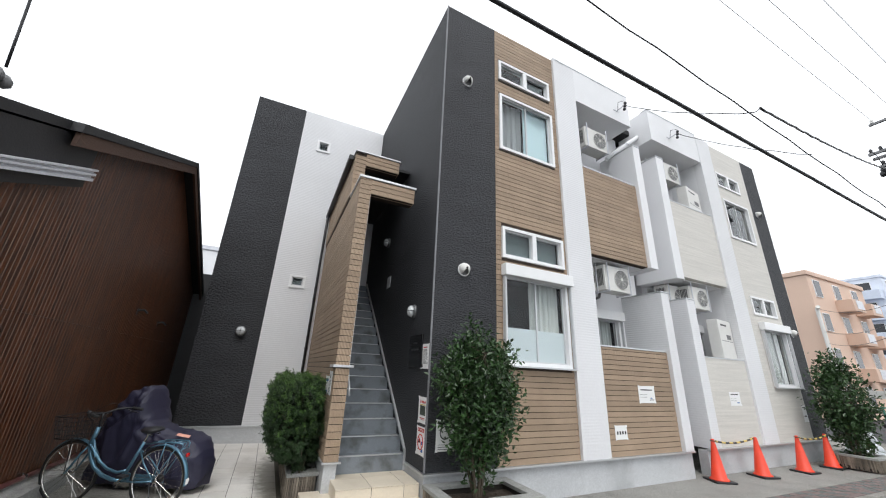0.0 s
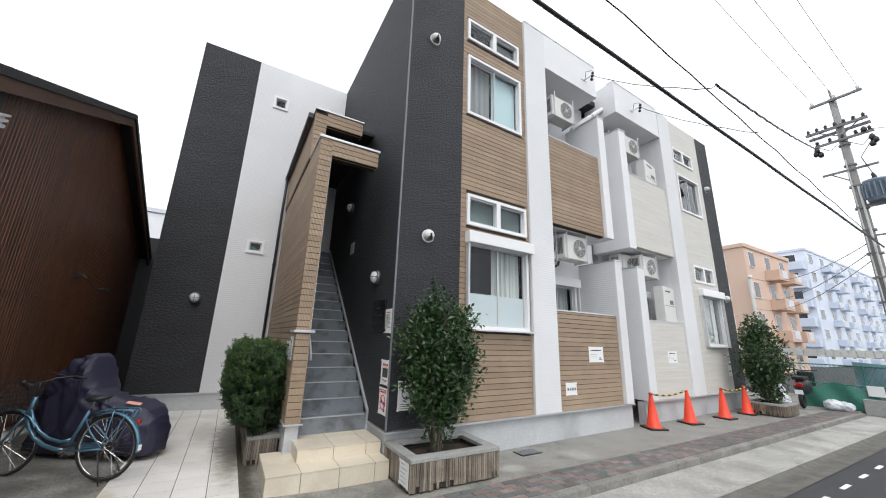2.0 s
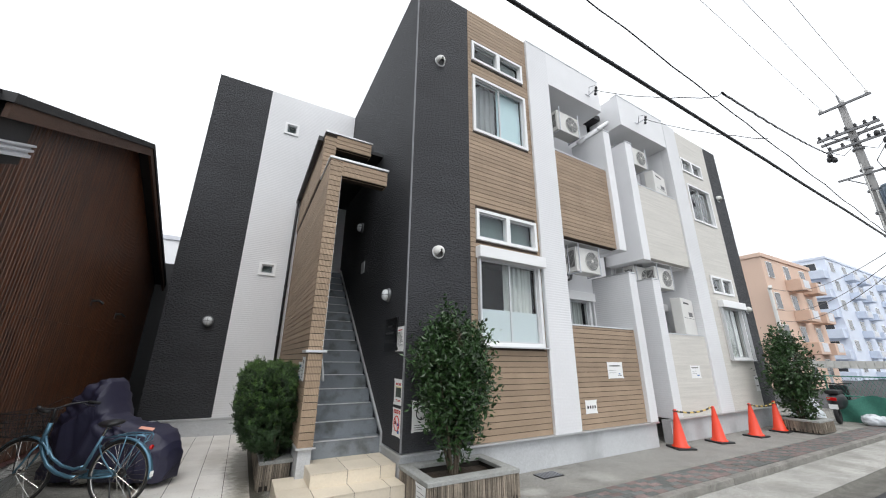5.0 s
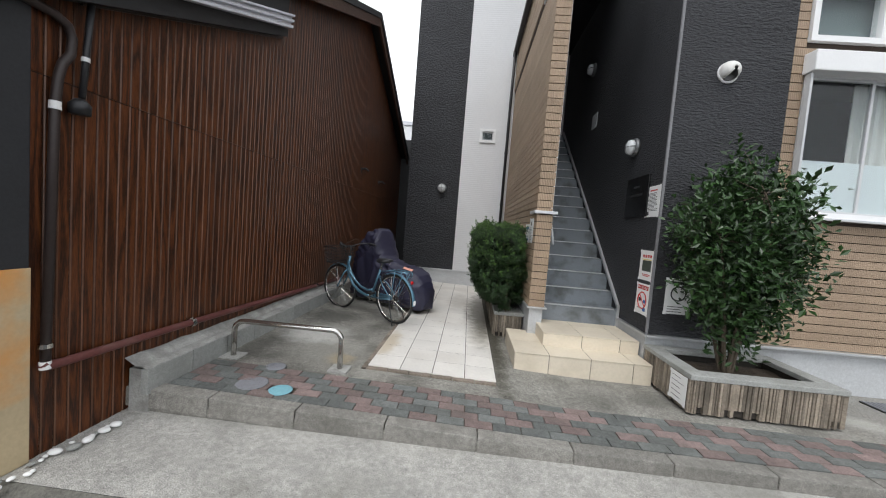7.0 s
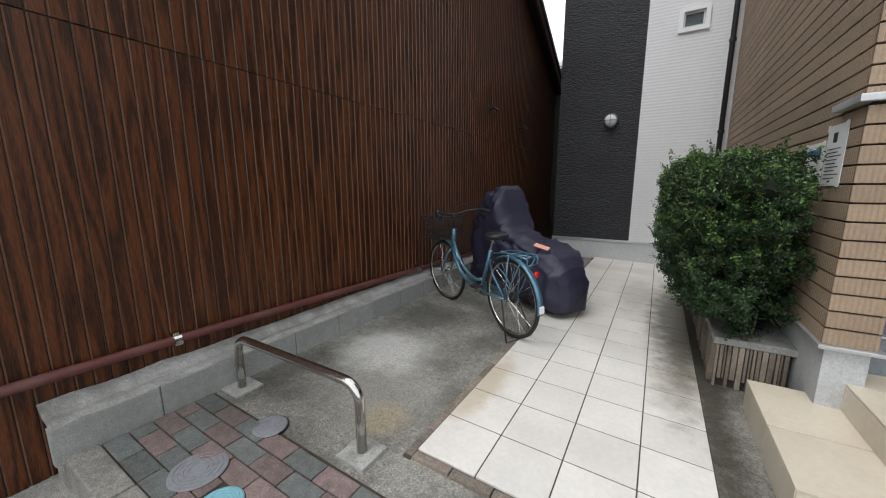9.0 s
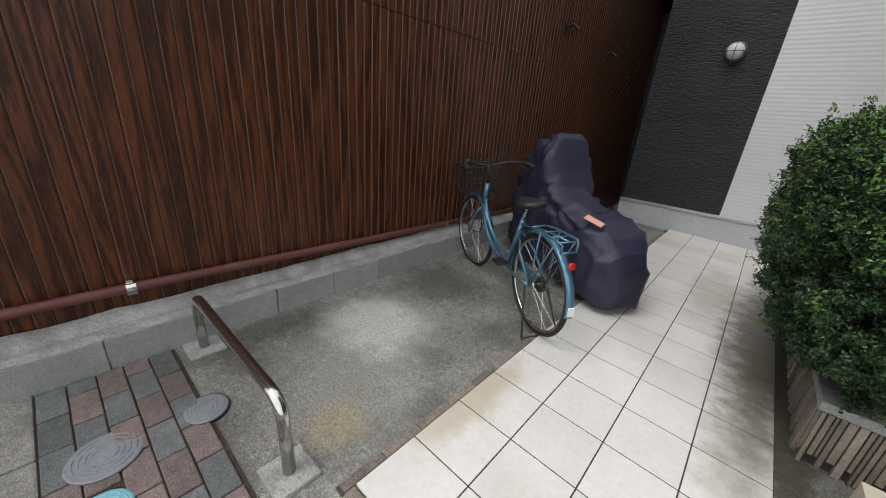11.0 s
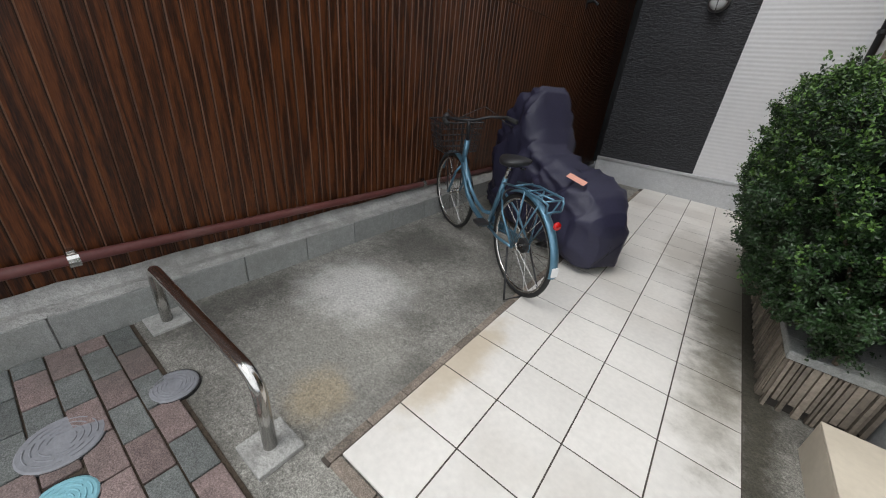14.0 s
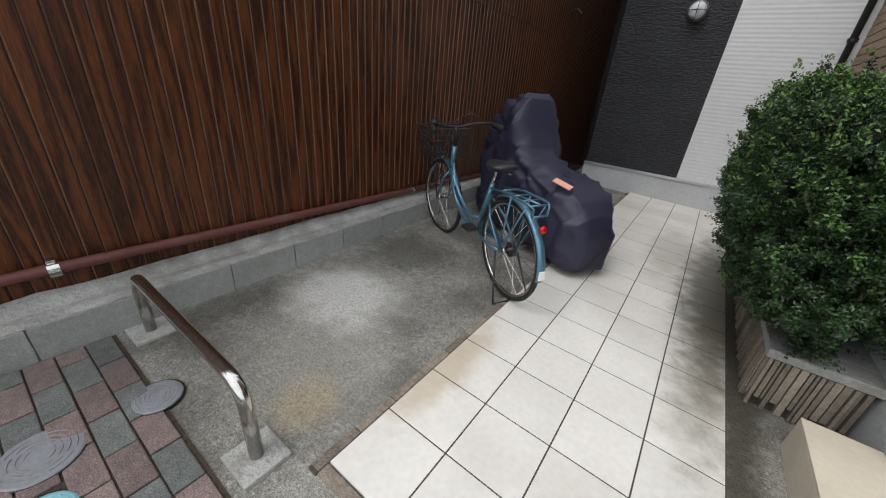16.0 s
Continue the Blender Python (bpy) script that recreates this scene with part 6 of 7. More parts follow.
pole_arm(10.15, 1.5, 2.75, -0.12, 0.035, 3, "galvanised top cross-arm with white insulators")
pole_arm(9.12, 1.55, 3.0, -0.16, 0.04, 7, "galvanised cross-arm with black insulators")
pole_arm(9.06, 1.55, 3.0, 0.16, 0.04, 0, "galvanised cross-arm")
pole_arm(8.62, 1.5, 2.85, -0.15, 0.035, 5, "galvanised cross-arm with black insulators")
pole_arm(7.52, 1.6, 2.85, -0.12, 0.03, 0, "bare galvanised arm")
pole_arm(5.25, 1.4, 2.3, -0.1, 0.025, 0, "bare galvanised arm")
for k, (dy, dz) in enumerate(((0.62, -0.12), (0.66, -0.24), (0.55, -0.3), (-0.62, -0.2), (-0.68, -0.32), (-0.6, -0.42), (-0.5, 0.12))):
    part("cutout_switch", moved(lathe([(0.03, 0), (0.07, 0.03), (0.07, 0.14), (0.03, 0.2)], 10), -0.16, dy, 8.5 + dz), M_black, pole, "black fuse switch", True)
part("transformer", moved(lathe([(0.24, 0), (0.27, 0.04), (0.27, 0.62), (0.29, 0.64), (0.29, 0.7), (0.1, 0.76)], 20), -0.05, -0.42, 6.3), M_tank, pole, "blue-grey transformer tank with cooling fins", True)
for k in range(9):
    a = radians(100 + 20 * k)
    part("cooling_fin", moved(bbox(0.26, 0.34, -0.012, 0.012, 0.1, 0.58), 0, 0, 0), M_tank, pole).matrix_local = Matrix.Translation((-0.05, -0.42, 6.3)) @ Matrix.Rotation(a, 4, "Z")
for k in range(3):
    part("bushing", moved(lathe([(0.03, 0), (0.05, 0.04), (0.03, 0.08), (0.05, 0.12), (0.02, 0.2)], 10), -0.05 + 0.12 * (k - 1), -0.42, 7.03), M_black, pole, "black bushing", True)
part("transformer_arm", bbox(-0.06, 0.06, -0.75, 0.12, 6.2, 6.3), M_armgrey, pole)
part("brace", tubes([([(-0.1, 0, 7.1), (-0.12, 0.45, 7.5)], 0.02), ([(-0.14, 0, 8.75), (-0.16, 0.5, 9.1)], 0.018), ([(-0.14, 0, 8.75), (-0.16, -0.45, 9.1)], 0.018)], 6), M_armgrey, pole)
part("riser_pipe", tubes([([(-0.16, -0.06, 0.4), (-0.14, -0.06, 6.9)], 0.03), ([(-0.14, 0.08, 0.4), (-0.13, 0.06, 7.9)], 0.018)], 8), M_acwhite, pole, "pale riser conduits")
for k in range(9):
    part("pole_clamp", moved(lathe([(0.2 - 0.008 * k, -0.03), (0.2 - 0.008 * k, 0.03)], 14), 0, 0, 3.2 + 0.75 * k), M_armgrey, pole)
part("jumper_wire", tubes([([(-0.16, 0.6, 8.6), (-0.25, 0.3, 8.3), (-0.2, 0.0, 8.55), (-0.2, -0.4, 8.2), (-0.16, -0.65, 8.5)], 0.012), ([(-0.05, -0.42, 7.2), (-0.25, -0.3, 7.8), (-0.16, -0.6, 8.3)], 0.012), ([(-0.16, 0.7, 9.2), (-0.3, 0.6, 8.9), (-0.16, 0.6, 8.6)], 0.01)], 5), M_black, pole, "looped black jumper wires", True)


def cable(a, b, sag, r, label, n=24, lash=0.0):
    a, b = Vector(a), Vector(b)
    pts = []
    for i in range(n + 1):
        t = i / n
        p = a.lerp(b, t)
        p.z -= sag * 4 * t * (1 - t)
        if lash:
            p.y += lash * math.sin(i * 2.1)
            p.z += lash * math.cos(i * 1.7)
        pts.append(p - a)
    top = part("overhead_cable", tubes([(pts, r)], 6), M_black, None, "", True)
    top.location = a
    return tagged(top, label, "cable", "overhead lines")


drop_w, drop_e = TURN @ Vector((6.92, FRONT - 0.3, 8.0)), TURN @ Vector((9.02, FRONT - 0.3, 7.97))
cable((-22, 2.0, 5.94), (PX, 2.0, 4.72), 0.0, 0.027, "thick black overhead cable along the street", 30, 0.004)
cable((-22, 2.0, 8.58), (PX, 2.0, 4.69), 0.0, 0.010, "thin twisted overhead line along the street", 70, 0.010)
cable((6.75, 1.98, 5.98), (PX, 2.8, 8.4), 0.12, 0.02, "twisted overhead service line", 50, 0.006)
cable(drop_w, (6.45, 2.0, 5.78), 0.10, 0.008, "thin service cable to the building", 14, 0.008)
cable((6.45, 2.0, 5.78), (6.75, 1.98, 5.98), 0.02, 0.008, "short jumper between the overhead lines", 6)
cable(drop_e, (8.3, 2.0, 5.6), 0.10, 0.008, "thin service cable to the building", 14, 0.008)
for y, z in ((1.58, 10.2), (2.15, 10.2), (2.67, 10.2)):
    cable((-22, y - 0.6, z + 1.1), (PX - 0.12, y, z), 0.5, 0.006, "thin high overhead line", 24)
cable((PX, 1.6, 8.6), (30, -9, 11.5), 0.5, 0.008, "thin overhead line crossing the road", 16)
for k, z1 in enumerate((7.0, 5.4, 4.6)):
    cable((PX - 0.1, 2.1, 5.0 - 0.25 * k), (34.8, 11.2, z1), 0.7, 0.012, "thin line drooping to the distant flats", 14)
cable((-2.45, 3.0, 7.5), (-2.32, 3.5, 3.85), -0.05, 0.01, "drooping black service wire over the timber house", 12)
ins = empty("wire_insulator", Matrix.Translation((-2.32, 3.5, 3.78)), "dark insulators on the drooping service wire", "insulator")
for dy in (-0.05, 0.05):
    part("knob", moved(lathe([(0.02, 0.0), (0.05, 0.03), (0.05, 0.08), (0.02, 0.12)], 10), 0, dy, -0.1), M_acgrey, ins, smooth=True)
part("stay", tubes([([(0, 0, -0.1), (0, 0.0, -0.42)], 0.008)], 5), M_black, ins)


# ---- distance ----
def block_of_flats(name, x0, x1, y0, y1, h, wallmat, label, floors, bays, side_bays, balcony=True, railmat=None):
    top = empty(name, Matrix.Translation((x0, y0, -0.3)), label, "building")
    w, d = x1 - x0, y1 - y0
    fh = h / floors
    part("wall", bbox(0, w, 0, d, 0, h, 0.05), wallmat, top)
    part("parapet", bbox(-0.1, w + 0.1, -0.1, d + 0.1, h, h + 0.35, 0.04), wallmat, top)

    def opening(x, y, z, ww, hh, side):
        if side:
            wd = part("window", bbox(-0.06, 0.0, y, y + ww, z, z + hh), M_alu, top)
            part("pane", bbox(-0.075, -0.06, y + 0.06, y + ww - 0.06, z + 0.06, z + hh - 0.06), M_darkglass, wd, "dark glass")
        else:
            wd = part("window", bbox(x, x + ww, -0.06, 0.0, z, z + hh), M_alu, top)
            part("pane", bbox(x + 0.06, x + ww - 0.06, -0.075, -0.06, z + 0.06, z + hh - 0.06), M_darkglass, wd, "dark glass")
    for f in range(floors):
        for b in range(bays):
            x = w * (b + 0.2) / bays
            opening(x, 0, f * fh + 0.9, w / bays * 0.32, 1.3, False)
            if balcony and b % 3 and (f or railmat):
                bl = part("balcony", bbox(x - 0.3, x + w / bays * 0.5, -0.95, 0, f * fh + 0.05, f * fh + 0.95, 0.03), railmat or wallmat, top)
                part("balcony_rail", bbox(x + 0.2, x + w / bays * 0.42, -0.97, -0.955, f * fh + 0.25, f * fh + 0.9), M_gutter, bl, "grey railing panel")
        for b in range(side_bays):
            opening(0, d * (b + 0.25) / side_bays, f * fh + 0.6, d / side_bays * 0.42, 1.5, True)
            if railmat:
                part("balcony", bbox(-1.1, 0, d * (b + 0.05) / side_bays, d * (b + 0.95) / side_bays, f * fh - 0.15, f * fh + 0.95, 0.03), railmat, top, "pale balcony front")
    return top


M_darkglass = mat("dark_window_glass", (0.03, 0.033, 0.04), 0.12, 0.1)
M_peach = mat("peach_render", (0.66, 0.48, 0.38), 0.8, 0.06, 0.5, 20, 0.1)
M_paleblue = mat("pale_blue_render", (0.68, 0.73, 0.83), 0.7, 0.05, 0.4, 20, 0.1)
M_palerail = mat("pale_balcony_panel", (0.60, 0.66, 0.77), 0.6, 0.06)
ob_ = block_of_flats("apartment_building", 35, 44.5, 11.4, 22, 9.9, M_peach, "peach-coloured four storey apartment building far along the street", 4, 3, 2)
bl_ = block_of_flats("apartment_building", 66, 108, 15.1, 27, 15.2, M_paleblue, "pale blue-white six storey apartment building in the distance", 6, 9, 3, True, M_palerail)
part("peach_chimney_pipe", tubes([([(-0.15, -0.1, 0), (-0.15, -0.1, 7.3)], 0.12), ([(-0.15, -0.1, 7.3), (-0.5, -0.3, 7.4)], 0.12)], 8), M_acwhite, ob_, "white downpipe")
wh_ = empty("distant_house", Matrix.Translation((-7.0, 27, -0.3)), "white house seen in the gap behind the timber house", "house")
part("wall", bbox(0, 6, 0, 6, 0, 9, 0.05), M_white_plain, wh_)
part("parapet", bbox(-0.1, 6.1, -0.1, 6.1, 9, 9.3, 0.03), M_gutter, wh_)
part("window", bbox(4.6, 5.4, -0.08, 0.0, 6.2, 7.4), M_darkglass, wh_)

# fence, carport, scooter and bags at the end of the pavement
fence = empty("fence", Matrix.Translation((15.85, 3.0, -0.12)) @ Matrix.Rotation(radians(-90), 4, "Z"), "green netting fence on a low concrete wall", "fence")
M_net = mat("green_netting", (0.05, 0.2, 0.15), 0.7, 0.3, 3, 30, 0.4)
M_bluenet = mat("blue_tarpaulin", (0.2, 0.31, 0.36), 0.6, 0.25, 2, 20, 0.5)
part("low_wall", bbox(0.0, 11, 0, 0.15, 0, 0.42, 0.01), M_block, fence, "grey concrete base wall")
for i in range(8):
    part("post", tubes([([(-1.4 + 1.5 * i, 0.25, 0.1), (-1.4 + 1.5 * i, 0.25, 1.32)], 0.025)], 6), M_net, fence)


def hung_sheet(x0, x1, z0, z1, wav, amp, y=0.05):
    bm = bmesh.new()
    n, m = 40, 8
    g = [[bm.verts.new((x0 + (x1 - x0) * i / n, y + amp * math.sin(wav * i / n * 6.28 + 0.4 * j) * (1 - j / m * 0.4), z0 + (z1 - z0) * j / m - 0.08 * math.sin(i / n * 9.4) * (j / m))) for j in range(m + 1)] for i in range(n + 1)]
    for i in range(n):
        for j in range(m):
            bm.faces.new((g[i][j], g[i + 1][j], g[i + 1][j + 1], g[i][j + 1]))
    return bm


part("net", hung_sheet(-1.3, 0.3, 0.02, 0.72, 2, 0.05, 0.2), M_net, fence, "green plastic net", True)
part("tarpaulin", hung_sheet(-0.1, 10.5, 0.45, 1.42, 5, 0.07, 0.3), M_bluenet, fence, "blue-grey tarpaulin", True)
for z in (1.3, 0.75):
    part("rail", tubes([([(-1.45, 0.25, z), (10, 0.25, z)], 0.02)], 6), M_net, fence)
wires_ = [([(-1.4 + 0.09 * i, 0.25, 0.1), (-1.4 + 0.09 * i + 0.6, 0.25, 1.3)], 0.004) for i in range(18)] + [([(-0.8 + 0.09 * i, 0.25, 0.1), (-1.4 + 0.09 * i, 0.25, 1.3)], 0.004) for i in range(18)]
part("wire_mesh", tubes(wires_, 3), M_net, fence, "green chain-link wires")
part("notice_board", bbox(0.1, 0.42, 0.17, 0.2, 0.5, 0.78, 0.004), M_paper, fence, "small white board")
cp = empty("carport", Matrix.Translation((19.5, -4.0, -0.28)), "long white carport roof behind the fence", "carport")
for i in range(48):
    part("roof_rib", bbox(0.0, 5, 0.2 * i, 0.2 * i + 0.19, 1.66 + 0.02 * (i % 2), 1.92), M_acwhite, cp, "white ribbed roof sheet")
for y in (0.2, 2.4, 4.6, 6.8, 9.2):
    part("post", tubes([([(0.1, y, 0), (0.1, y, 1.66)], 0.04)], 8), M_gutter, cp)
sc = empty("motor_scooter", Matrix.Translation((15.4, 4.1, -0.07)) @ Matrix.Rotation(radians(6), 4, "Z"), "black motor scooter parked at the end of the pavement", "scooter")
sb_ = bmesh.new()
bmesh.ops.create_uvsphere(sb_, u_segments=18, v_segments=12, radius=1)
for v in sb_.verts:
    v.co = Vector((0.1 + v.co.x * 0.55, v.co.y * 0.2, 0.6 + v.co.z * 0.25))
part("body", sb_, M_black, sc, smooth=True)
part("seat", bbox(-0.35, 0.35, -0.14, 0.14, 0.78, 0.88, 0.03), M_rubber, sc)
part("front_shield", bbox(0.75, 0.85, -0.2, 0.2, 0.35, 1.0, 0.04), M_black, sc)
part("handlebar", tubes([([(0.75, -0.3, 1.05), (0.85, 0, 1.02), (0.75, 0.3, 1.05)], 0.02)], 6), M_black, sc)
for x in (-0.3, 0.95):
    b2 = bmesh.new()
    tube(b2, [(x + 0.18 * math.cos(2 * math.pi * i / 20), 0, 0.23 + 0.18 * math.sin(2 * math.pi * i / 20)) for i in range(20)], 0.05, 8, True)
    part("tyre", b2, M_rubber, sc, smooth=True)
part("tail_lamp", bbox(-0.52, -0.44, -0.1, 0.1, 0.62, 0.7, 0.015), M_redlens, sc, "red tail lamp")
part("plate", bbox(-0.53, -0.515, -0.09, 0.09, 0.4, 0.52, 0.003), M_paper, sc, "plain white plate")
part("mirror", moved(lathe([(0.06, -0.01), (0.06, 0.01)], 14, "x"), 0.75, 0.3, 1.2), M_lampglass, sc, smooth=True)
random.seed(9)
M_bag = mat("translucent_rubbish_bag", (0.6, 0.63, 0.66), 0.35, 0.2, 5, 30, 0.6)
for i, (x, y, s) in enumerate(((15.45, 3.5, 0.2), (15.6, 3.3, 0.17), (15.7, 3.6, 0.18), (14.5, 4.45, 0.3), (14.75, 4.65, 0.3), (14.6, 4.55, 0.27))):
    bm = bmesh.new()
    bmesh.ops.create_icosphere(bm, subdivisions=4, radius=1.0)
    for v in bm.verts:
        k = 1 + 0.22 * noise.noise(v.co * 2 + Vector((i, 0, 0))) + 0.1 * noise.noise(v.co * 6 + Vector((i, 3, 0)))
        v.co = Vector((v.co.x * s * k, v.co.y * s * k, max(-0.55 * s, v.co.z * s * 0.8 * k)))
    gb = part("rubbish_bag", bm, M_bag, None, smooth=True)
    gb.location = (x, y, -0.04 + 0.55 * s + (0.33 if i == 5 else 0))
    tagged(gb, "pale translucent rubbish bag on the pavement", "bag", "rubbish bags")

# worn white dashes on the road
for i in range(9):
    ds = part("road_dash", bbox(0, 0.3, 0, 0.05, 0, 0.004), M_paper, road)
    ds.location = (5.6 + 0.86 * i, 1.64, -0.149)
gr = empty("drain_grate", Matrix.Translation((4.42, 4.38, lot_height(4.42, 4.38))), "dark iron drain grate in the concrete", "drain grate")
part("frame", bbox(-0.2, 0.2, -0.11, 0.11, -0.02, 0.0), M_black, gr)
for i in range(8):
    part("grate_bar", bbox(-0.19 + 0.048 * i, -0.165 + 0.048 * i, -0.1, 0.1, 0.0, 0.008), M_iron, gr)
hr = empty("stair_handrail", Matrix.Translation((WX1, 5.2, 1.4)), "short pale metal handrail inside the stair wall", "handrail")
part("rail", tubes([([(0.06, -0.03, -0.16), (0.06, 0.05, -0.02), (0.06, 1.0, 0.8), (0.06, 3.4, 2.85)], 0.018)], 10), M_nosing, hr, smooth=True)
for k in range(3):
    part("rail_bracket", tubes([([(0.0, 0.1 + 1.2 * k, 0.02 + 1.02 * k), (0.06, 0.1 + 1.2 * k, 0.02 + 1.02 * k)], 0.01)], 6), M_nosing, hr)

# ---- pieces: boards, tiles, pavers ----
COURSE = 0.0873
BOARD = {}


def board_x(parent, x0, x1, y, z, h=COURSE - 0.009):
    key = ("x", round(x1 - x0, 3), round(h, 3))
    if key not in BOARD:
        BOARD[key] = mesh_of("board", bbox(0, x1 - x0, 0, 0.02, 0, h, 0.0025), M_brown)
    ob = new("board", BOARD[key])
    ob.location, ob.parent = (x0, y, z), parent
    return ob


def board_y(parent, x, y0, y1, z, h=COURSE - 0.009):
    key = ("y", round(y1 - y0, 3), round(h, 3))
    if key not in BOARD:
        BOARD[key] = mesh_of("board", bbox(0, 0.02, 0, y1 - y0, 0, h, 0.0025), M_brown)
    ob = new("board", BOARD[key])
    ob.location, ob.parent = (x, y0, z), parent
    return ob


z = ZP
while z < ZR - 0.02:
    h = min(COURSE - 0.009, ZR - z)
    spans = [(3.242, 4.838)]
    for o in (LW, LT, UW, UT):
        if o[2] - 0.03 < z + h and z < o[3] + 0.03:
            spans = [(3.242, o[0] - 0.031), (o[1] + 0.031, 4.838)]
    for a, b in spans:
        board_x(brownwall, a, b, FRONT, z, h)
    z += COURSE
for par, x0, x1, za, zb_ in ((par1, 5.482, 7.458, ZP, 2.17), (par1u, 5.482, 7.278, 3.975, 5.98)):
    z = za
    while z < zb_ - 0.03:
        board_x(par, x0, x1, FRONT, z, min(COURSE - 0.009, zb_ - z))
        z += COURSE
z = 0.466
while z < 5.5:
    y0 = WY0 if z < 1.6 else 5.095
    if z < 4.58:
        board_y(swall, WX0, y0, BACK - 0.005, z, min(COURSE - 0.009, 4.595 - z))
        board_x(swall, WX0 + 0.0, WX1, y0 - 0.004, z, min(COURSE - 0.009, 4.595 - z))
    else:
        board_y(swall, WX0 - 0.025, 5.93, BACK - 0.005, z, min(COURSE - 0.009, 5.595 - z))
        board_x(swall, WX0 - 0.025, WX1, 5.92, z, min(COURSE - 0.009, 5.595 - z))
    z += COURSE
for bmn, x1, y, za in ((arch, 1.87, 5.093, 4.335), (arch2, 1.78, 5.918, 5.335)):
    for k in range(3):
        board_x(bmn, WX1, x1, y, za + COURSE * k)
        board_y(bmn, x1 - 0.002, y + 0.004, y + 0.2, za + COURSE * k)
    board_x(bmn, WX1, x1, y + 0.06, za - 0.012, 0.012)

# boards of the timber house, in two tiers
BW = 0.068


def cladding(z0, za, zb_):
    """One board with chamfers coloured paler, as if catching light; its top runs from za to zb_."""
    bm = bmesh.new()
    prof = [(0.0, 0.0022), (0.006, 0.0022), (0.012, 0.0072), (0.012, BW - 0.0072), (0.006, BW - 0.0022), (0.0, BW - 0.0022)]
    lo = [bm.verts.new((x, y, z0)) for x, y in prof]
    hi = [bm.verts.new((x, y, za + (zb_ - za) * y / BW)) for x, y in prof]
    for i in range(5):
        f = bm.faces.new((lo[i], lo[i + 1], hi[i + 1], hi[i]))
        f.material_index = 1 if i in (1, 3) else 0
    bm.faces.new(lo[::-1])
    bm.faces.new(hi)
    return bm


lowb = mesh_of("cladding_board", cladding(-0.2, 1.975, 1.975), (M_wood, M_edgelight))
n = int((11.9 - 2.32) / BW)
for i in range(n):
    y = 2.32 + BW * i
    ob = new("cladding_board", lowb)
    ob.location, ob.parent = (HX - 0.002, y, 0), house
    za, zb_ = gable(y) - 0.02, gable(y + BW) - 0.02
    if za > 2.1:
        up = part("cladding_board", cladding(1.982, za, zb_), (M_wood, M_edgelight), house)
        up.location = (HX - 0.001, y, 0)

# tiled path
path = struct("tile_path", sheet([-0.70, -0.4, -0.1, 0.2, 0.5], steps(3.86, 9.23, 0.6), lambda x, y: lot_height(x, y) + 0.0102), M_grout, "cream square floor tiles laid as a path", "path")
TI = {}
cols = [(-0.70 + 0.302 * i, 0.302 if i < 3 else 0.292) for i in range(4)]
for i, (x, w) in enumerate(cols):
    if w not in TI:
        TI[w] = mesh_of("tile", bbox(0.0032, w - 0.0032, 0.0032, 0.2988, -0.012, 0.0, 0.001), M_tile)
    for j in range(18):
        if j == 17 and i > 3:
            continue
        ob = new("tile", TI[w])
        y = 3.855 + 0.302 * j
        ob.matrix_world = Matrix.Translation((x, y, lot_height(x, y) + 0.012)) @ Matrix.Rotation(0.026, 4, "Y")
        ob.parent = path
edge = struct("path_edging", bbox(-0.745, -0.705, 3.8, 9.2, -0.03, 0.0), M_grout, "thin brick edging along the tile path", "edging")
eb = mesh_of("edging_brick", bbox(-0.04, 0.0, 0.003, 0.197, -0.05, 0.0, 0.003), M_edge)
ef = mesh_of("edging_brick", bbox(0.003, 0.197, 0.0, 0.045, -0.05, 0.0, 0.003), M_edge)
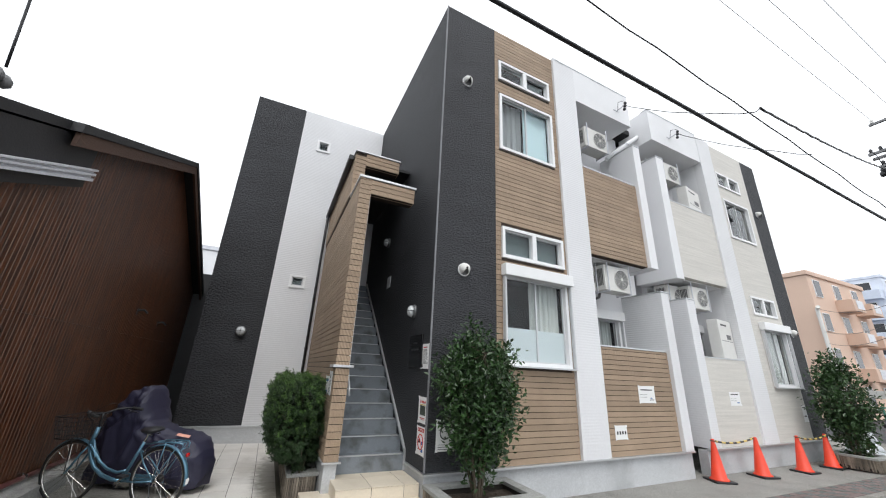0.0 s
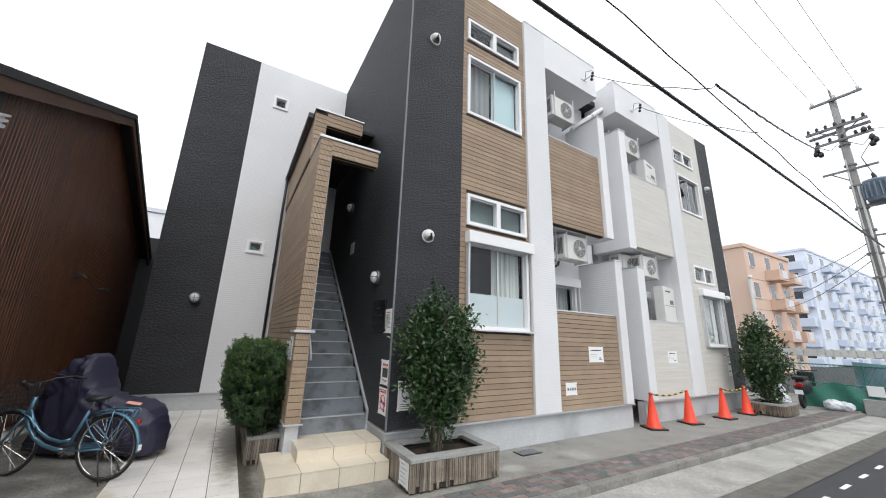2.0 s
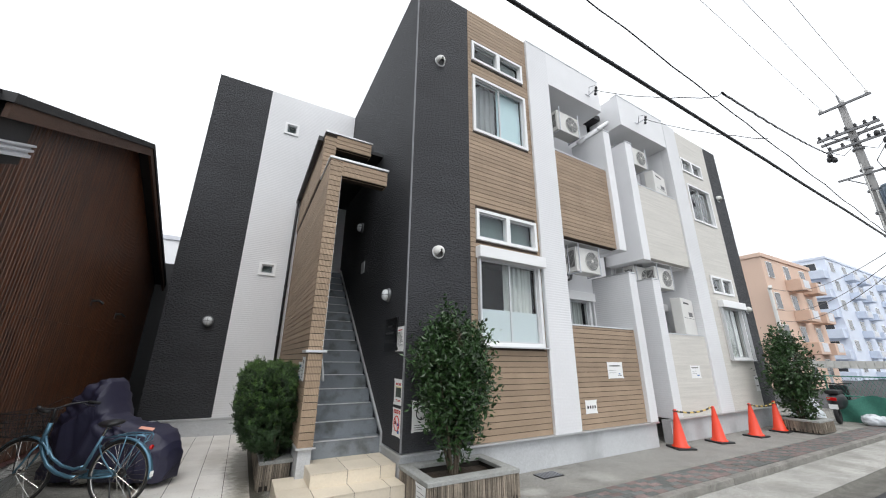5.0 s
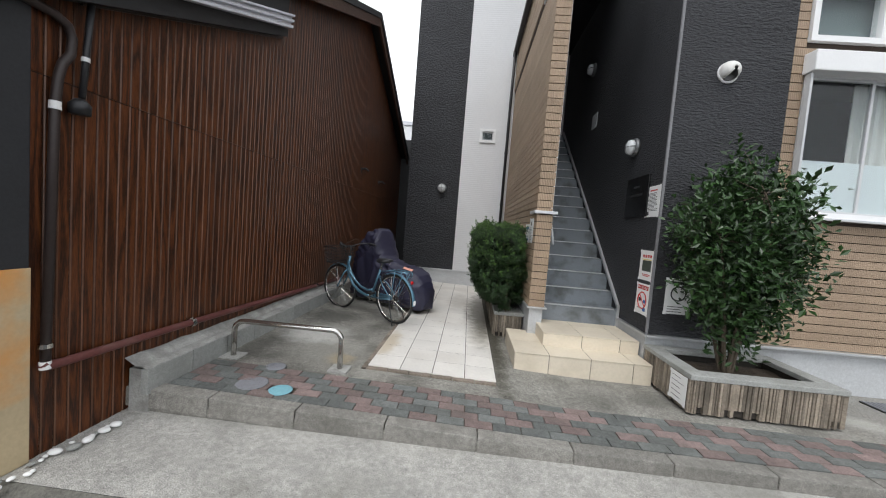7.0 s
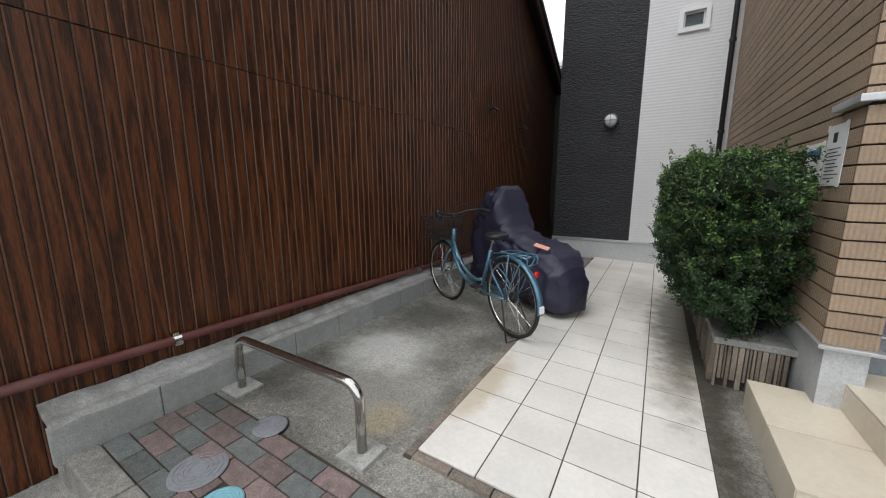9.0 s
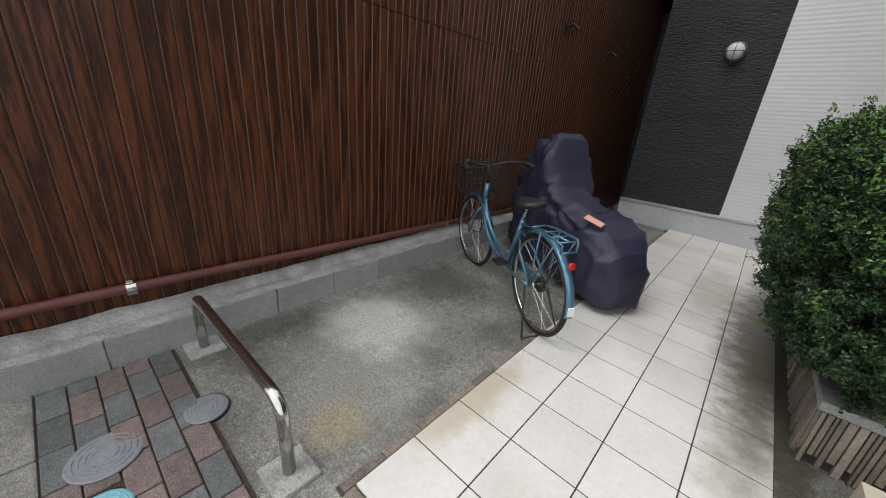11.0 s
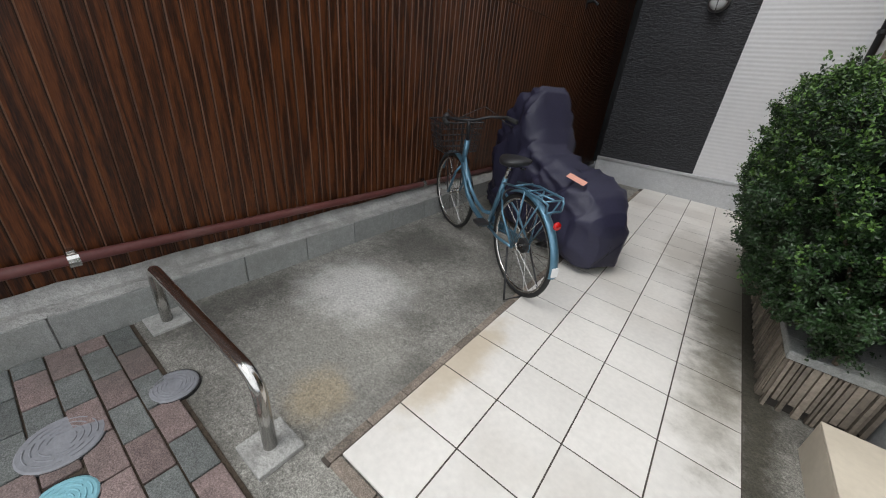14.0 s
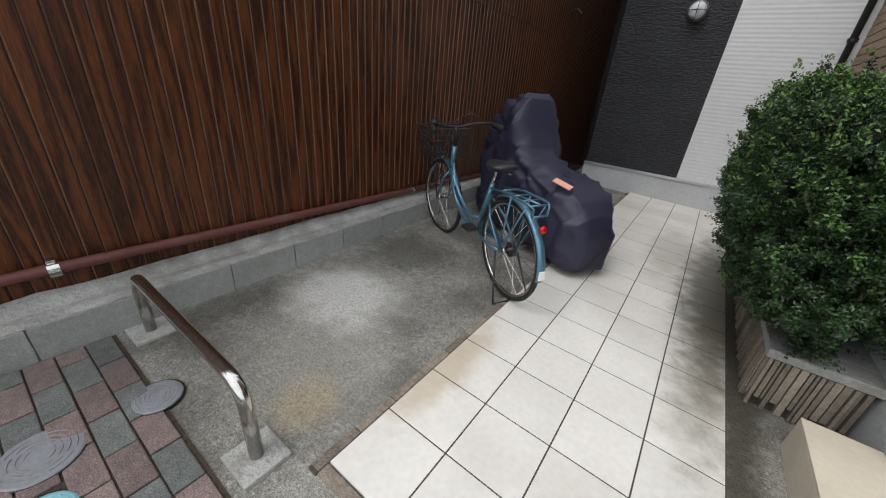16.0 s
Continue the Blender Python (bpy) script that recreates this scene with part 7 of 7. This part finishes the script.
for j in range(26):
    ob = new("edging_brick", eb)
    ob.location, ob.parent = (-0.704, 3.81 + 0.2 * j, lot_height(-0.7, 4) + 0.006), edge
for j in range(6):
    ob = new("edging_brick", ef)
    x = -0.704 + 0.2 * j
    ob.location, ob.parent = (x, 3.806, lot_height(x, 4) + 0.004), edge

# pavers, half-bond, red and grey by turns; a cut where the lids lie
bed = struct("paver_bed", sheet(steps(-1.99, 15.6, 0.4), [3.06, 3.2, 3.4, 3.585], lambda x, y: lot_height(x, y) - 0.008), M_soil, "dark sand joints between the pavers", "pavement")
pvm = {(m, c): mesh_of("paver", bbox(0.003, 0.197 if not c else 0.097, 0.003, 0.096, -0.03, 0.0, 0.005), m) for m in (M_paver_r, M_paver_g) for c in (0, 1)}
LIDS = ((-1.444, 3.247, 0.119), (-1.443, 3.579, 0.09), (-1.19, 3.205, 0.09))
rnd = random.Random(3)
rest = {M_paver_r: bmesh.new(), M_paver_g: bmesh.new()}
for r in range(5):
    y = 3.076 + 0.099 * r
    x = -1.985 + (0.1 if r % 2 else 0.0)
    k = 0
    pieces = [(-1.985, 1)] if r % 2 else []
    while x < 15.4:
        pieces.append((x, 0))
        x += 0.2
    for k, (x, cut) in enumerate(pieces):
        m = M_paver_r if (k + (r // 2) + (1 if rnd.random() < 0.12 else 0)) % 2 else M_paver_g
        zt = lot_height(x + 0.1, y) + 0.004 + rnd.uniform(-0.002, 0.002)
        cx, cy = x + 0.1, y + 0.048
        if any((cx - a) ** 2 + (cy - b) ** 2 < (q * 0.3) ** 2 for a, b, q in LIDS):
            continue
        if x < 7.2:
            ob = new("paver", pvm[m, cut])
            ob.location, ob.parent = (x, y, zt), bed
            ob.rotation_euler = (rnd.uniform(-0.006, 0.006), 0.026 * (1 - max(0.0, min(1.0, (x - 0.5)))) + rnd.uniform(-0.004, 0.004), rnd.uniform(-0.006, 0.006))
        else:
            box(rest[m], x + 0.003, x + 0.197, y + 0.003, y + 0.0935, zt - 0.03, zt)
for m, bm in rest.items():
    tagged(part("paver_field", bm, m, bed), "", "", "", "stuff")
